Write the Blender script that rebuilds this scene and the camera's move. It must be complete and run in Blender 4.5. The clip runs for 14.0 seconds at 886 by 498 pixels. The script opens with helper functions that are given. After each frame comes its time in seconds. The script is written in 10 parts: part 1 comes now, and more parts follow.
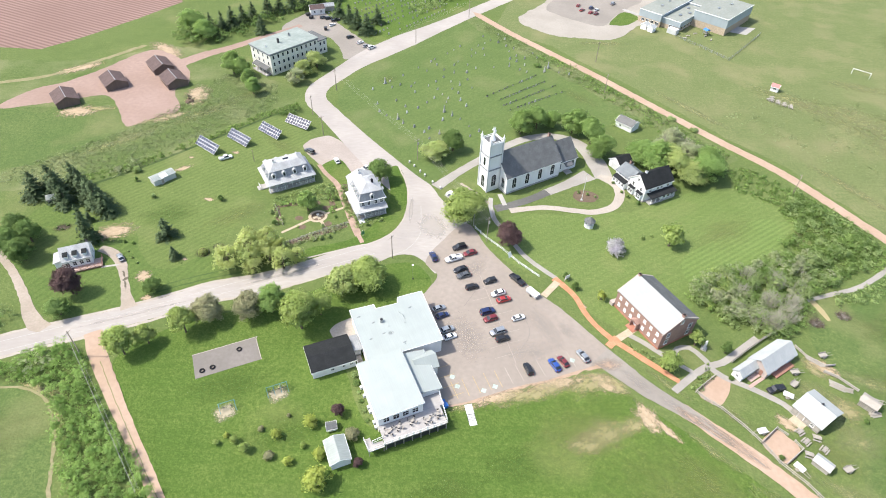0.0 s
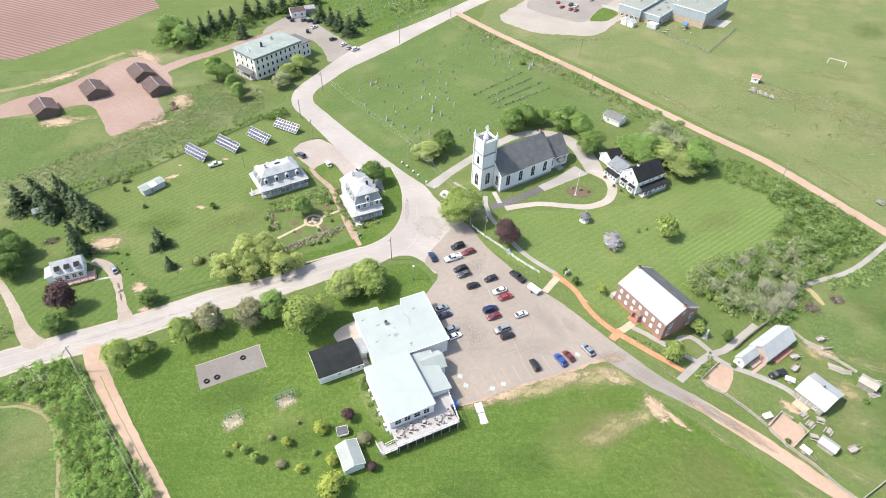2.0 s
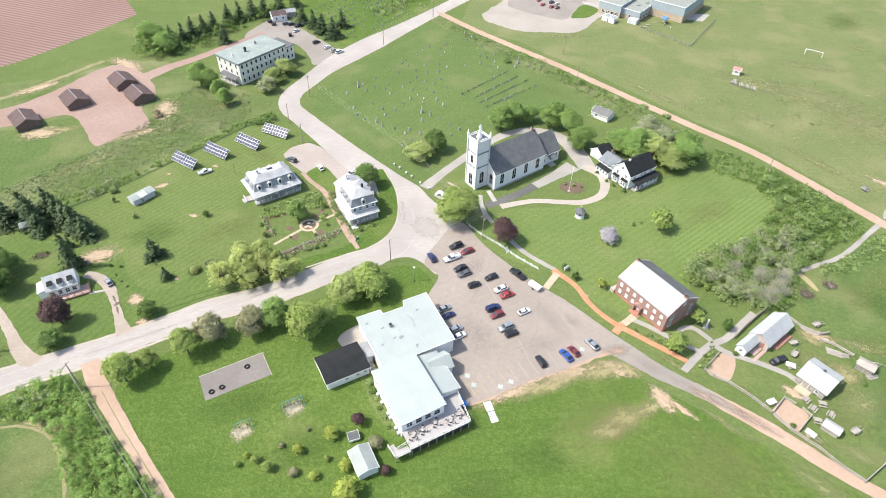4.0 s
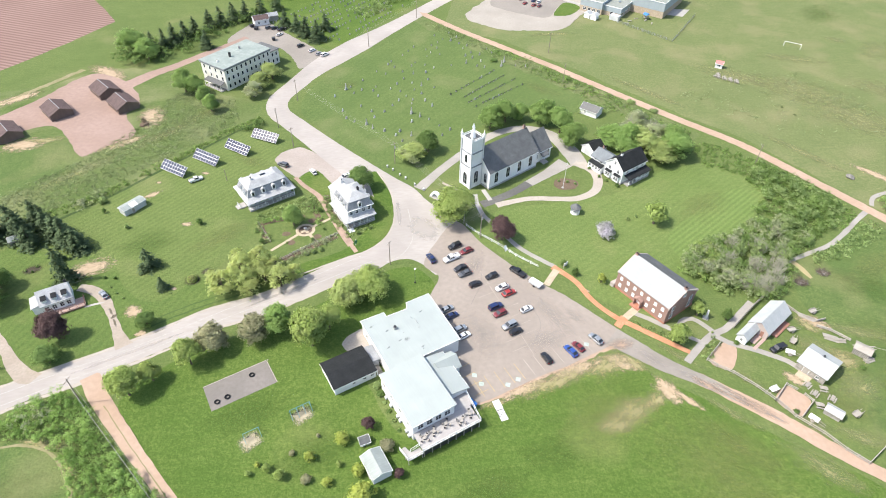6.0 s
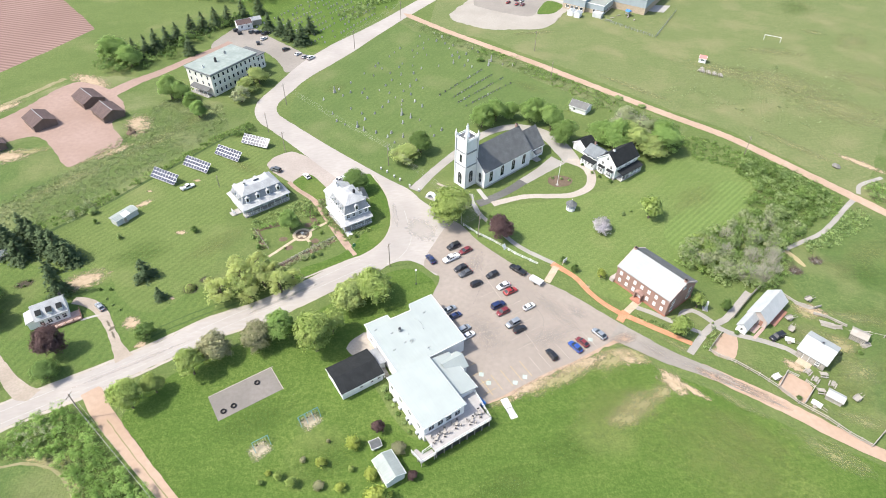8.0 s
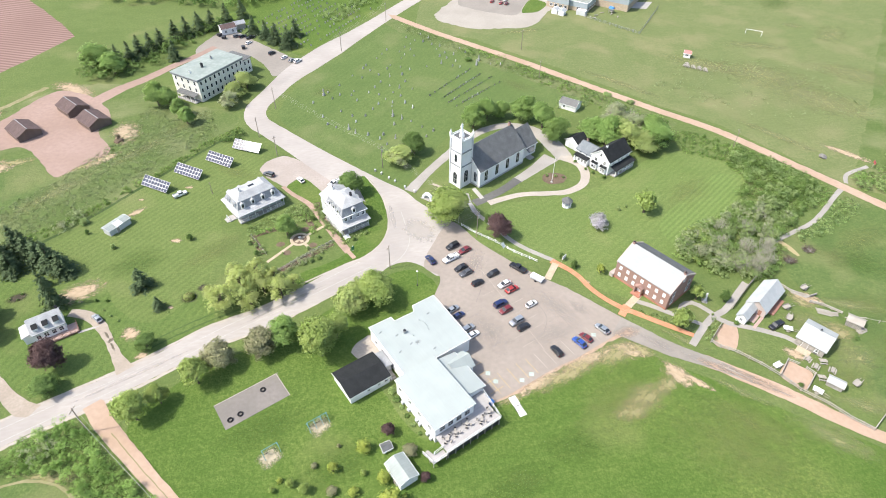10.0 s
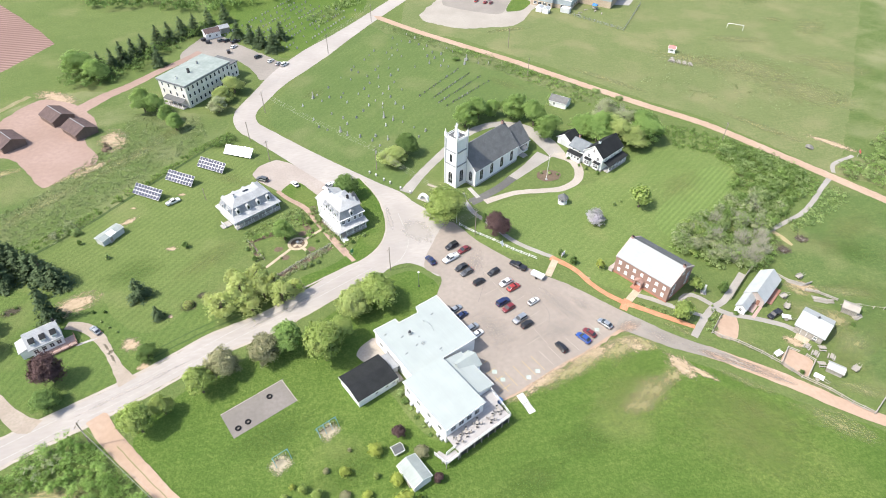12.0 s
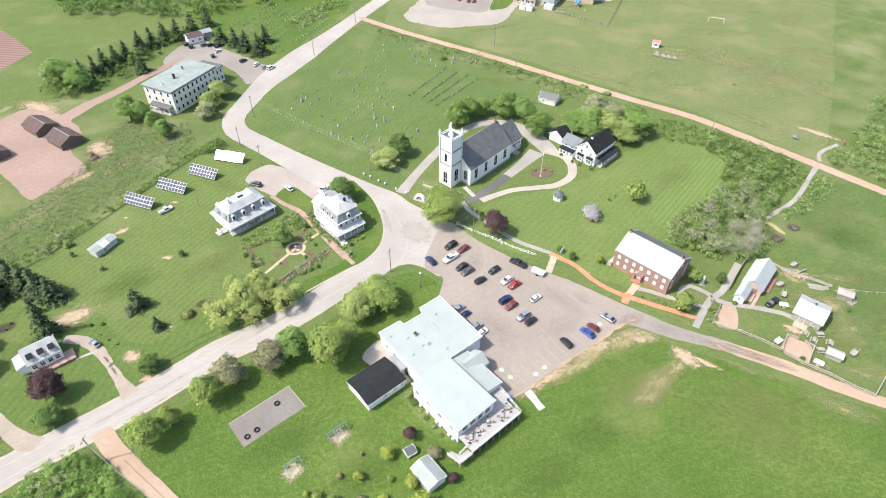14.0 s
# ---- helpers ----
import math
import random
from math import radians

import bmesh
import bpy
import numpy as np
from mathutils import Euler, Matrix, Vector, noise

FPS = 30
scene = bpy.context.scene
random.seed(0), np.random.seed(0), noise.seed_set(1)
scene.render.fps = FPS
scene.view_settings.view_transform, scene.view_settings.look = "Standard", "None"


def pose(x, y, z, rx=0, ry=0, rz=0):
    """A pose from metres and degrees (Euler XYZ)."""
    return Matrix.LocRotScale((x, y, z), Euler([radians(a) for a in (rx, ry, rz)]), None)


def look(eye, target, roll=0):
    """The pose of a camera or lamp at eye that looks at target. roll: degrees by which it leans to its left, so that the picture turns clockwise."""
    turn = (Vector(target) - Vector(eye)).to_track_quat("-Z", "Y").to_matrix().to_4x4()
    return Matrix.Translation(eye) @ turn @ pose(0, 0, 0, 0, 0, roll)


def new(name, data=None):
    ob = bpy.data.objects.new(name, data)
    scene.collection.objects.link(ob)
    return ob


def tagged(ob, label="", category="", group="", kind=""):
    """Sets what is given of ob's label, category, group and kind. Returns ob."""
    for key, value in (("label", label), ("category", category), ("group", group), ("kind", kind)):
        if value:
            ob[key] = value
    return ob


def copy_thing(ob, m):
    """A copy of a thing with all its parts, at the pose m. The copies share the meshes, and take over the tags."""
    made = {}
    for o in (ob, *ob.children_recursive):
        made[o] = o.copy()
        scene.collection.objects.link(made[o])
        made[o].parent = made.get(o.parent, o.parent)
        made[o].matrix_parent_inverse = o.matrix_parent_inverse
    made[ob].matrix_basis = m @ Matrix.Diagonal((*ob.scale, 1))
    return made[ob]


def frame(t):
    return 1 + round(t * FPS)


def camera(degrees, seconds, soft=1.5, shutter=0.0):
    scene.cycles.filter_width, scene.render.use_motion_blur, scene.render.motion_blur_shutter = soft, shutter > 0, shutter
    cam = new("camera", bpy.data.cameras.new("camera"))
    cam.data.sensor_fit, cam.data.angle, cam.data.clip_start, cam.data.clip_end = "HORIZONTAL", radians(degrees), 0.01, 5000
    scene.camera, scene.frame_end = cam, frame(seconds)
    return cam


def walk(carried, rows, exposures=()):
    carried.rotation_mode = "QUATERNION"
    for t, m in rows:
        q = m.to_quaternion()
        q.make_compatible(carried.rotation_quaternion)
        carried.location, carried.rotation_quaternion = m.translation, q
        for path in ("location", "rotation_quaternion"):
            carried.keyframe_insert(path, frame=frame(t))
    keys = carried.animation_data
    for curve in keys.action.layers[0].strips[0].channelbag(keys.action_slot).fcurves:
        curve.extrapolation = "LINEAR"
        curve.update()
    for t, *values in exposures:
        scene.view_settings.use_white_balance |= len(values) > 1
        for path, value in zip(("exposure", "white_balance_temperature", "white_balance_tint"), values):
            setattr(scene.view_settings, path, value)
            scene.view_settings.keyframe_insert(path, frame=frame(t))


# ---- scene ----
cam = camera(73.0, 14.0, 0.95)
# seconds, place in metres, yaw, pitch and roll in degrees
PATH = [
    (0.0, 2.310, -0.120, 117.736, -0.461, -42.539, 2.300),
    (0.5, 0.893, -0.130, 117.650, -1.140, -42.523, 2.228),
    (1.0, -0.515, -0.111, 117.570, -1.817, -42.506, 2.156),
    (1.5, -1.911, -0.066, 117.495, -2.490, -42.488, 2.083),
    (2.0, -3.294, 0.002, 117.425, -3.158, -42.469, 2.010),
    (2.5, -4.663, 0.090, 117.359, -3.819, -42.449, 1.937),
    (3.0, -6.017, 0.195, 117.295, -4.474, -42.428, 1.865),
    (3.5, -7.354, 0.316, 117.233, -5.121, -42.406, 1.794),
    (4.0, -8.674, 0.450, 117.174, -5.759, -42.383, 1.723),
    (4.5, -9.978, 0.597, 117.115, -6.389, -42.359, 1.654),
    (5.0, -11.264, 0.754, 117.058, -7.009, -42.335, 1.586),
    (5.5, -12.532, 0.921, 117.001, -7.620, -42.310, 1.520),
    (6.0, -13.784, 1.097, 116.945, -8.223, -42.285, 1.455),
    (6.5, -15.020, 1.282, 116.890, -8.816, -42.260, 1.391),
    (7.0, -16.240, 1.474, 116.837, -9.401, -42.234, 1.329),
    (7.5, -17.446, 1.675, 116.784, -9.979, -42.210, 1.269),
    (8.0, -18.639, 1.884, 116.733, -10.549, -42.186, 1.209),
    (8.5, -19.820, 2.103, 116.685, -11.113, -42.164, 1.151),
    (9.0, -20.992, 2.332, 116.640, -11.672, -42.143, 1.093),
    (9.5, -22.157, 2.571, 116.598, -12.227, -42.125, 1.035),
    (10.0, -23.316, 2.824, 116.560, -12.780, -42.109, 0.977),
    (10.5, -24.473, 3.090, 116.529, -13.332, -42.096, 0.919),
    (11.0, -25.630, 3.373, 116.503, -13.884, -42.087, 0.860),
    (11.5, -26.790, 3.674, 116.486, -14.440, -42.083, 0.800),
    (12.0, -27.957, 3.997, 116.478, -15.001, -42.083, 0.737),
    (12.5, -29.134, 4.343, 116.480, -15.568, -42.089, 0.673),
    (13.0, -30.324, 4.715, 116.494, -16.145, -42.101, 0.605),
    (13.5, -31.533, 5.118, 116.522, -16.734, -42.121, 0.533),
    (14.0, -32.763, 5.554, 116.566, -17.338, -42.148, 0.456),
]
walk(cam, [(t, pose(x, y, z, 0, 0, yaw) @ pose(0, 0, 0, 90 + pitch) @ pose(0, 0, 0, 0, 0, roll)) for t, x, y, z, yaw, pitch, roll in PATH])
# ---- light ----
SUN_AZIMUTH, SUN_HEIGHT = 182.0, 54.0
world = bpy.data.worlds.new("sky")
scene.world = world
world.use_nodes = True
sky = world.node_tree.nodes.new("ShaderNodeTexSky")
sky.sky_type, sky.sun_disc = "NISHITA", False
sky.sun_elevation, sky.sun_rotation = radians(SUN_HEIGHT), radians(90 - SUN_AZIMUTH)
sky.air_density, sky.dust_density = 1.0, 2.5
world.node_tree.links.new(sky.outputs[0], world.node_tree.nodes["Background"].inputs[0])
world.node_tree.nodes["Background"].inputs[1].default_value = 0.15
sun = new("sun", bpy.data.lights.new("sun", "SUN"))
sun.data.energy, sun.data.angle, sun.data.color = 2.85, radians(0.6), (1.0, 0.955, 0.88)
to_sun = Vector((math.cos(radians(SUN_AZIMUTH)) * math.cos(radians(SUN_HEIGHT)), math.sin(radians(SUN_AZIMUTH)) * math.cos(radians(SUN_HEIGHT)), math.sin(radians(SUN_HEIGHT))))
sun.matrix_world = look(to_sun * 200, (0, 0, 0))
scene.view_settings.exposure = 0.98


# ---- materials ----
def shade(name, rough=0.8, metal=0.0, spec=0.3):
    m = bpy.data.materials.new(name)
    m.use_nodes = True
    b = m.node_tree.nodes["Principled BSDF"]
    b.inputs["Roughness"].default_value = rough
    b.inputs["Metallic"].default_value = metal
    b.inputs["Specular IOR Level"].default_value = spec
    return m, m.node_tree.nodes, m.node_tree.links, b


def noise_fac(nodes, links, scale, detail=4.0, lo=0.35, hi=0.65, coord="Object", stretch=(1, 1, 1), rot=0.0, distortion=0.0, rough=0.5):
    """A noise of that many cells a metre, spread to 0..1."""
    tc = nodes.new("ShaderNodeTexCoord")
    mp = nodes.new("ShaderNodeMapping")
    mp.inputs["Scale"].default_value = stretch
    mp.inputs["Rotation"].default_value = (0, 0, rot)
    links.new(tc.outputs[coord], mp.inputs[0])
    n = nodes.new("ShaderNodeTexNoise")
    n.inputs["Scale"].default_value, n.inputs["Detail"].default_value, n.inputs["Distortion"].default_value = scale, detail, distortion
    n.inputs["Roughness"].default_value = rough
    links.new(mp.outputs[0], n.inputs["Vector"])
    r = nodes.new("ShaderNodeMapRange")
    r.inputs[1].default_value, r.inputs[2].default_value = lo, hi
    links.new(n.outputs[0], r.inputs[0])
    return r.outputs[0]


def blend(nodes, links, fac, a, b, mode="MIX"):
    x = nodes.new("ShaderNodeMix")
    x.data_type, x.blend_type = "RGBA", mode
    for socket, value in ((x.inputs[0], fac), (x.inputs[6], a), (x.inputs[7], b)):
        if isinstance(value, (int, float)):
            socket.default_value = value
        elif isinstance(value, tuple):
            socket.default_value = (*value, 1)
        else:
            links.new(value, socket)
    return x.outputs[2]


def bump(nodes, links, b, height, strength=0.3, distance=0.05):
    n = nodes.new("ShaderNodeBump")
    n.inputs["Strength"].default_value, n.inputs["Distance"].default_value = strength, distance
    links.new(height, n.inputs["Height"])
    links.new(n.outputs[0], b.inputs["Normal"])


def two_scale(name, a, b, c, big=0.05, small=1.5, rough=0.9, bumps=0.4, dist=0.05, spec=0.2, mix=0.6, stretch=(1, 1, 1), rot=0.0, metal=0.0):
    """A surface whose colour goes from a to b in large patches, with c as fine grain."""
    m, nodes, links, s = shade(name, rough, metal, spec)
    f1 = noise_fac(nodes, links, big, 5.0)
    f2 = noise_fac(nodes, links, small, 6.0, 0.3, 0.7, stretch=stretch, rot=rot)
    col = blend(nodes, links, f1, a, b)
    half = nodes.new("ShaderNodeMath")
    half.operation = "MULTIPLY"
    half.inputs[1].default_value = mix
    links.new(f2, half.inputs[0])
    col = blend(nodes, links, half.outputs[0], col, c)
    links.new(col, s.inputs["Base Color"])
    if bumps:
        bump(nodes, links, s, f2, bumps, dist)
    return m


def plain(name, colour, rough=0.6, metal=0.0, spec=0.4, vary=0.12, size=1.2):
    """Paint or plastic of one colour, with a little dirt."""
    m, nodes, links, s = shade(name, rough, metal, spec)
    f = noise_fac(nodes, links, size, 5.0, 0.3, 0.75)
    dark = tuple(v * (1 - vary) for v in colour)
    links.new(blend(nodes, links, f, colour, dark), s.inputs["Base Color"])
    return m


def siding(name, colour, pitch=0.16, dirt=0.12, axis=2):
    """Boards of that pitch: fine shadow lines and weathering."""
    m, nodes, links, s = shade(name, 0.6, 0, 0.3)
    tc = nodes.new("ShaderNodeTexCoord")
    sep = nodes.new("ShaderNodeSeparateXYZ")
    links.new(tc.outputs["Object"], sep.inputs[0])
    w = nodes.new("ShaderNodeMath")
    w.operation = "MULTIPLY"
    w.inputs[1].default_value = 1 / pitch
    links.new(sep.outputs[axis], w.inputs[0])
    fr = nodes.new("ShaderNodeMath")
    fr.operation = "FRACT"
    links.new(w.outputs[0], fr.inputs[0])
    f = noise_fac(nodes, links, 0.6, 6.0, 0.3, 0.75, stretch=(1, 1, 0.3))
    col = blend(nodes, links, f, colour, tuple(v * (1 - dirt) for v in colour))
    links.new(col, s.inputs["Base Color"])
    bump(nodes, links, s, fr.outputs[0], 0.4, 0.02)
    return m


def shingles(name, a, b, rough=0.85, spec=0.25, scale=3.0):
    """Roofing in courses, with streaks and patches."""
    m, nodes, links, s = shade(name, rough, 0, spec)
    br = nodes.new("ShaderNodeTexBrick")
    tc = nodes.new("ShaderNodeTexCoord")
    links.new(tc.outputs["Object"], br.inputs["Vector"])
    br.inputs["Scale"].default_value = scale
    br.inputs["Color1"].default_value, br.inputs["Color2"].default_value = (*a, 1), (*b, 1)
    br.inputs["Mortar"].default_value = (*(v * 0.75 for v in a), 1)
    br.inputs["Mortar Size"].default_value = 0.02
    f = noise_fac(nodes, links, 0.5, 6.0, 0.35, 0.7)
    col = blend(nodes, links, f, br.outputs[0], tuple(v * 0.78 for v in a))
    links.new(col, s.inputs["Base Color"])
    bump(nodes, links, s, f, 0.2, 0.02)
    return m


def grass_mat(name, a, b, c, dry=None, stripes=None, big=0.035, dry_lo=0.58, dry_hi=0.72):
    """Turf: patches from a to b, blades in c, dry places, and mowing stripes of (angle in degrees, width)."""
    m, nodes, links, s = shade(name, 0.95, 0, 0.1)
    f1 = noise_fac(nodes, links, big, 6.0, 0.35, 0.65)
    f2 = noise_fac(nodes, links, 0.9, 8.0, 0.4, 0.62)
    f3 = noise_fac(nodes, links, 3.2, 4.0, 0.35, 0.65)
    f4 = noise_fac(nodes, links, 0.16, 5.0, 0.42, 0.72)
    f6 = noise_fac(nodes, links, 0.5, 8.0, 0.38, 0.62, stretch=(0.12, 1.8, 1), rot=radians(-28))
    f7 = noise_fac(nodes, links, 1.7, 3.0, 0.4, 0.6)
    col = blend(nodes, links, f1, a, b)
    q = nodes.new("ShaderNodeMath")
    q.operation = "MULTIPLY"
    q.inputs[1].default_value = 0.17
    links.new(f6, q.inputs[0])
    col = blend(nodes, links, q.outputs[0], col, tuple(min(1, v * k) for v, k in zip(b, (1.55, 1.3, 1.6))))
    f8 = noise_fac(nodes, links, 2.6, 2.0, 0.52, 0.7)
    q = nodes.new("ShaderNodeMath")
    q.operation = "MULTIPLY"
    q.inputs[1].default_value = 0.2
    links.new(f8, q.inputs[0])
    col = blend(nodes, links, q.outputs[0], col, tuple(min(1, v * k) for v, k in zip(b, (1.75, 1.5, 1.9))))
    for f, k in ((f2, 0.5), (f7, 0.5), (f3, 0.55), (f4, 0.34)):
        q = nodes.new("ShaderNodeMath")
        q.operation = "MULTIPLY"
        q.inputs[1].default_value = k
        links.new(f, q.inputs[0])
        col = blend(nodes, links, q.outputs[0], col, c)
    if stripes:
        tc = nodes.new("ShaderNodeTexCoord")
        mp = nodes.new("ShaderNodeMapping")
        mp.inputs["Rotation"].default_value = (0, 0, radians(-stripes[0]))
        links.new(tc.outputs["Object"], mp.inputs[0])
        w = nodes.new("ShaderNodeTexWave")
        w.bands_direction = "Y"
        w.inputs["Scale"].default_value = 1 / stripes[1] * 0.314
        w.inputs["Distortion"].default_value, w.inputs["Detail"].default_value, w.inputs["Detail Scale"].default_value = 1.2, 2.0, 0.3
        links.new(mp.outputs[0], w.inputs[0])
        q = nodes.new("ShaderNodeMath")
        q.operation = "MULTIPLY"
        q.inputs[1].default_value = stripes[2]
        links.new(w.outputs[1], q.inputs[0])
        col = blend(nodes, links, q.outputs[0], col, tuple(min(1, v * 1.9) for v in a))
    if dry:
        f5 = noise_fac(nodes, links, 0.05, 10.0, dry_lo, dry_hi, distortion=0.15)
        q = nodes.new("ShaderNodeMath")
        q.operation = "MULTIPLY"
        q.inputs[1].default_value = 0.65
        links.new(f5, q.inputs[0])
        col = blend(nodes, links, q.outputs[0], col, dry)
    links.new(col, s.inputs["Base Color"])
    bump(nodes, links, s, f7, 0.5, 0.12)
    return m


GRASS = grass_mat("mown_grass", (0.127, 0.17, 0.052), (0.167, 0.203, 0.069), (0.083, 0.122, 0.036), (0.22, 0.21, 0.1), dry_lo=0.56, dry_hi=0.82)
LAWN = grass_mat("village_lawn", (0.089, 0.15, 0.03), (0.158, 0.208, 0.053), (0.056, 0.103, 0.019), (0.2, 0.206, 0.08), dry_lo=0.56, dry_hi=0.85)
STRIPED = grass_mat("striped_lawn", (0.138, 0.19, 0.056), (0.179, 0.22, 0.075), (0.092, 0.138, 0.038), (0.21, 0.215, 0.09), (34.0, 2.0, 0.07), dry_lo=0.56, dry_hi=0.82)
WESTLAWN = grass_mat("west_lawn", (0.126, 0.17, 0.05), (0.164, 0.2, 0.067), (0.083, 0.12, 0.035), (0.21, 0.21, 0.095), (46.0, 1.7, 0.13), dry_lo=0.56, dry_hi=0.82)
GRAVELAWN = grass_mat("cemetery_grass", (0.113, 0.161, 0.05), (0.15, 0.193, 0.066), (0.074, 0.115, 0.034), (0.21, 0.205, 0.1), (50.0, 2.2, 0.05), dry_lo=0.54, dry_hi=0.8)
HOUSELAWN = grass_mat("house_lawn", (0.105, 0.157, 0.041), (0.148, 0.19, 0.058), (0.068, 0.11, 0.029), (0.2, 0.205, 0.085), (62.0, 1.9, 0.1), dry_lo=0.56, dry_hi=0.82)
STRIPES = grass_mat("clearly_striped_lawn", (0.135, 0.19, 0.056), (0.16, 0.212, 0.066), (0.09, 0.138, 0.038), (0.21, 0.22, 0.09), (34.0, 1.5, 0.2), dry_lo=0.56, dry_hi=0.82)
MEADOW = grass_mat("field_grass", (0.11, 0.165, 0.047), (0.16, 0.2, 0.068), (0.062, 0.104, 0.03), (0.22, 0.21, 0.1), dry_lo=0.52, dry_hi=0.75)
SPORTS = grass_mat("sports_field_grass", (0.163, 0.198, 0.077), (0.212, 0.226, 0.1), (0.102, 0.135, 0.048), (0.26, 0.23, 0.125), dry_lo=0.5, dry_hi=0.8)
DITCH = two_scale("dark_ditch_grass", (0.045, 0.075, 0.022), (0.065, 0.1, 0.03), (0.03, 0.05, 0.016), 0.3, 2.0, 0.95, 0.5, 0.06)
SWALE = two_scale("uncut_swale_grass", (0.068, 0.11, 0.03), (0.09, 0.13, 0.04), (0.05, 0.085, 0.024), 0.3, 2.0, 0.95, 0.5, 0.06)
ROUGH = grass_mat("rough_meadow", (0.115, 0.16, 0.048), (0.165, 0.2, 0.075), (0.07, 0.11, 0.03), (0.24, 0.235, 0.125), big=0.09, dry_lo=0.45, dry_hi=0.7)
WORN = grass_mat("worn_grass", (0.3, 0.26, 0.13), (0.16, 0.19, 0.05), (0.22, 0.2, 0.085), (0.42, 0.34, 0.2), big=0.25, dry_lo=0.48, dry_hi=0.6)
ROAD = two_scale("worn_asphalt_road", (0.34, 0.31, 0.28), (0.41, 0.375, 0.34), (0.29, 0.262, 0.235), 0.06, 1.2, 0.9, 0.2, 0.01, mix=0.45, stretch=(0.35, 1, 1), rot=radians(-25))
TARMAC = two_scale("parking_asphalt", (0.28, 0.24, 0.203), (0.322, 0.276, 0.234), (0.23, 0.198, 0.168), 0.07, 0.8, 0.9, 0.2, 0.01, mix=0.5)
GREYTAR = two_scale("grey_asphalt", (0.245, 0.22, 0.19), (0.295, 0.265, 0.23), (0.2, 0.18, 0.156), 0.08, 1.0, 0.9, 0.2, 0.01, mix=0.45)
PADTAR = two_scale("play_pad_asphalt", (0.185, 0.168, 0.15), (0.225, 0.203, 0.182), (0.15, 0.137, 0.122), 0.12, 1.2, 0.9, 0.2, 0.01, mix=0.5)
CLAY = two_scale("red_clay_lane", (0.38, 0.27, 0.193), (0.44, 0.325, 0.245), (0.31, 0.22, 0.158), 0.1, 0.9, 0.95, 0.3, 0.03, mix=0.5)
DIRT = two_scale("red_dirt_yard", (0.285, 0.2, 0.16), (0.34, 0.245, 0.203), (0.24, 0.167, 0.135), 0.06, 0.7, 0.95, 0.3, 0.04, mix=0.5)
SOIL, _n, _l, _b = shade("ploughed_red_soil", 0.95, 0, 0.1)
_tc, _mp, _wv = _n.new("ShaderNodeTexCoord"), _n.new("ShaderNodeMapping"), _n.new("ShaderNodeTexWave")
_mp.inputs["Rotation"].default_value = (0, 0, radians(24.0))
_wv.bands_direction = "Y"
_wv.inputs["Scale"].default_value, _wv.inputs["Distortion"].default_value, _wv.inputs["Detail"].default_value = 0.314 / 2.2, 0.5, 2.0
_l.new(_tc.outputs["Object"], _mp.inputs[0])
_l.new(_mp.outputs[0], _wv.inputs[0])
_col = blend(_n, _l, noise_fac(_n, _l, 0.03, 5.0), (0.25, 0.165, 0.138), (0.29, 0.195, 0.165))
_col = blend(_n, _l, _wv.outputs[1], _col, (0.17, 0.11, 0.092))
_l.new(_col, _b.inputs["Base Color"])
bump(_n, _l, _b, _wv.outputs[1], 0.4, 0.1)
TRACK = two_scale("faint_wheel_track", (0.23, 0.205, 0.11), (0.29, 0.25, 0.155), (0.15, 0.16, 0.06), 0.2, 1.2, 0.95, 0.4, 0.03, mix=0.6)
DRIVEGREY = two_scale("brownish_drive_gravel", (0.33, 0.275, 0.225), (0.4, 0.34, 0.285), (0.25, 0.22, 0.165), 0.15, 1.8, 0.95, 0.4, 0.02, mix=0.55)
YARDPINK = two_scale("pinkish_yard_gravel", (0.335, 0.288, 0.25), (0.39, 0.34, 0.3), (0.27, 0.232, 0.2), 0.12, 1.6, 0.95, 0.4, 0.02, mix=0.55)
YARDPALE = two_scale("pale_yard_gravel", (0.32, 0.29, 0.25), (0.385, 0.35, 0.305), (0.27, 0.245, 0.2), 0.1, 1.4, 0.95, 0.4, 0.02, mix=0.55)
GRAVEL = two_scale("pale_gravel", (0.38, 0.335, 0.285), (0.46, 0.41, 0.355), (0.29, 0.255, 0.215), 0.12, 2.0, 0.95, 0.4, 0.02, mix=0.55)
PATHGREY = two_scale("grey_gravel_path", (0.3, 0.28, 0.25), (0.365, 0.342, 0.308), (0.24, 0.22, 0.2), 0.15, 2.0, 0.95, 0.3, 0.02, mix=0.4)
CONCRETE = two_scale("concrete", (0.35, 0.335, 0.31), (0.42, 0.4, 0.375), (0.29, 0.275, 0.25), 0.3, 2.5, 0.85, 0.2, 0.01, mix=0.4)
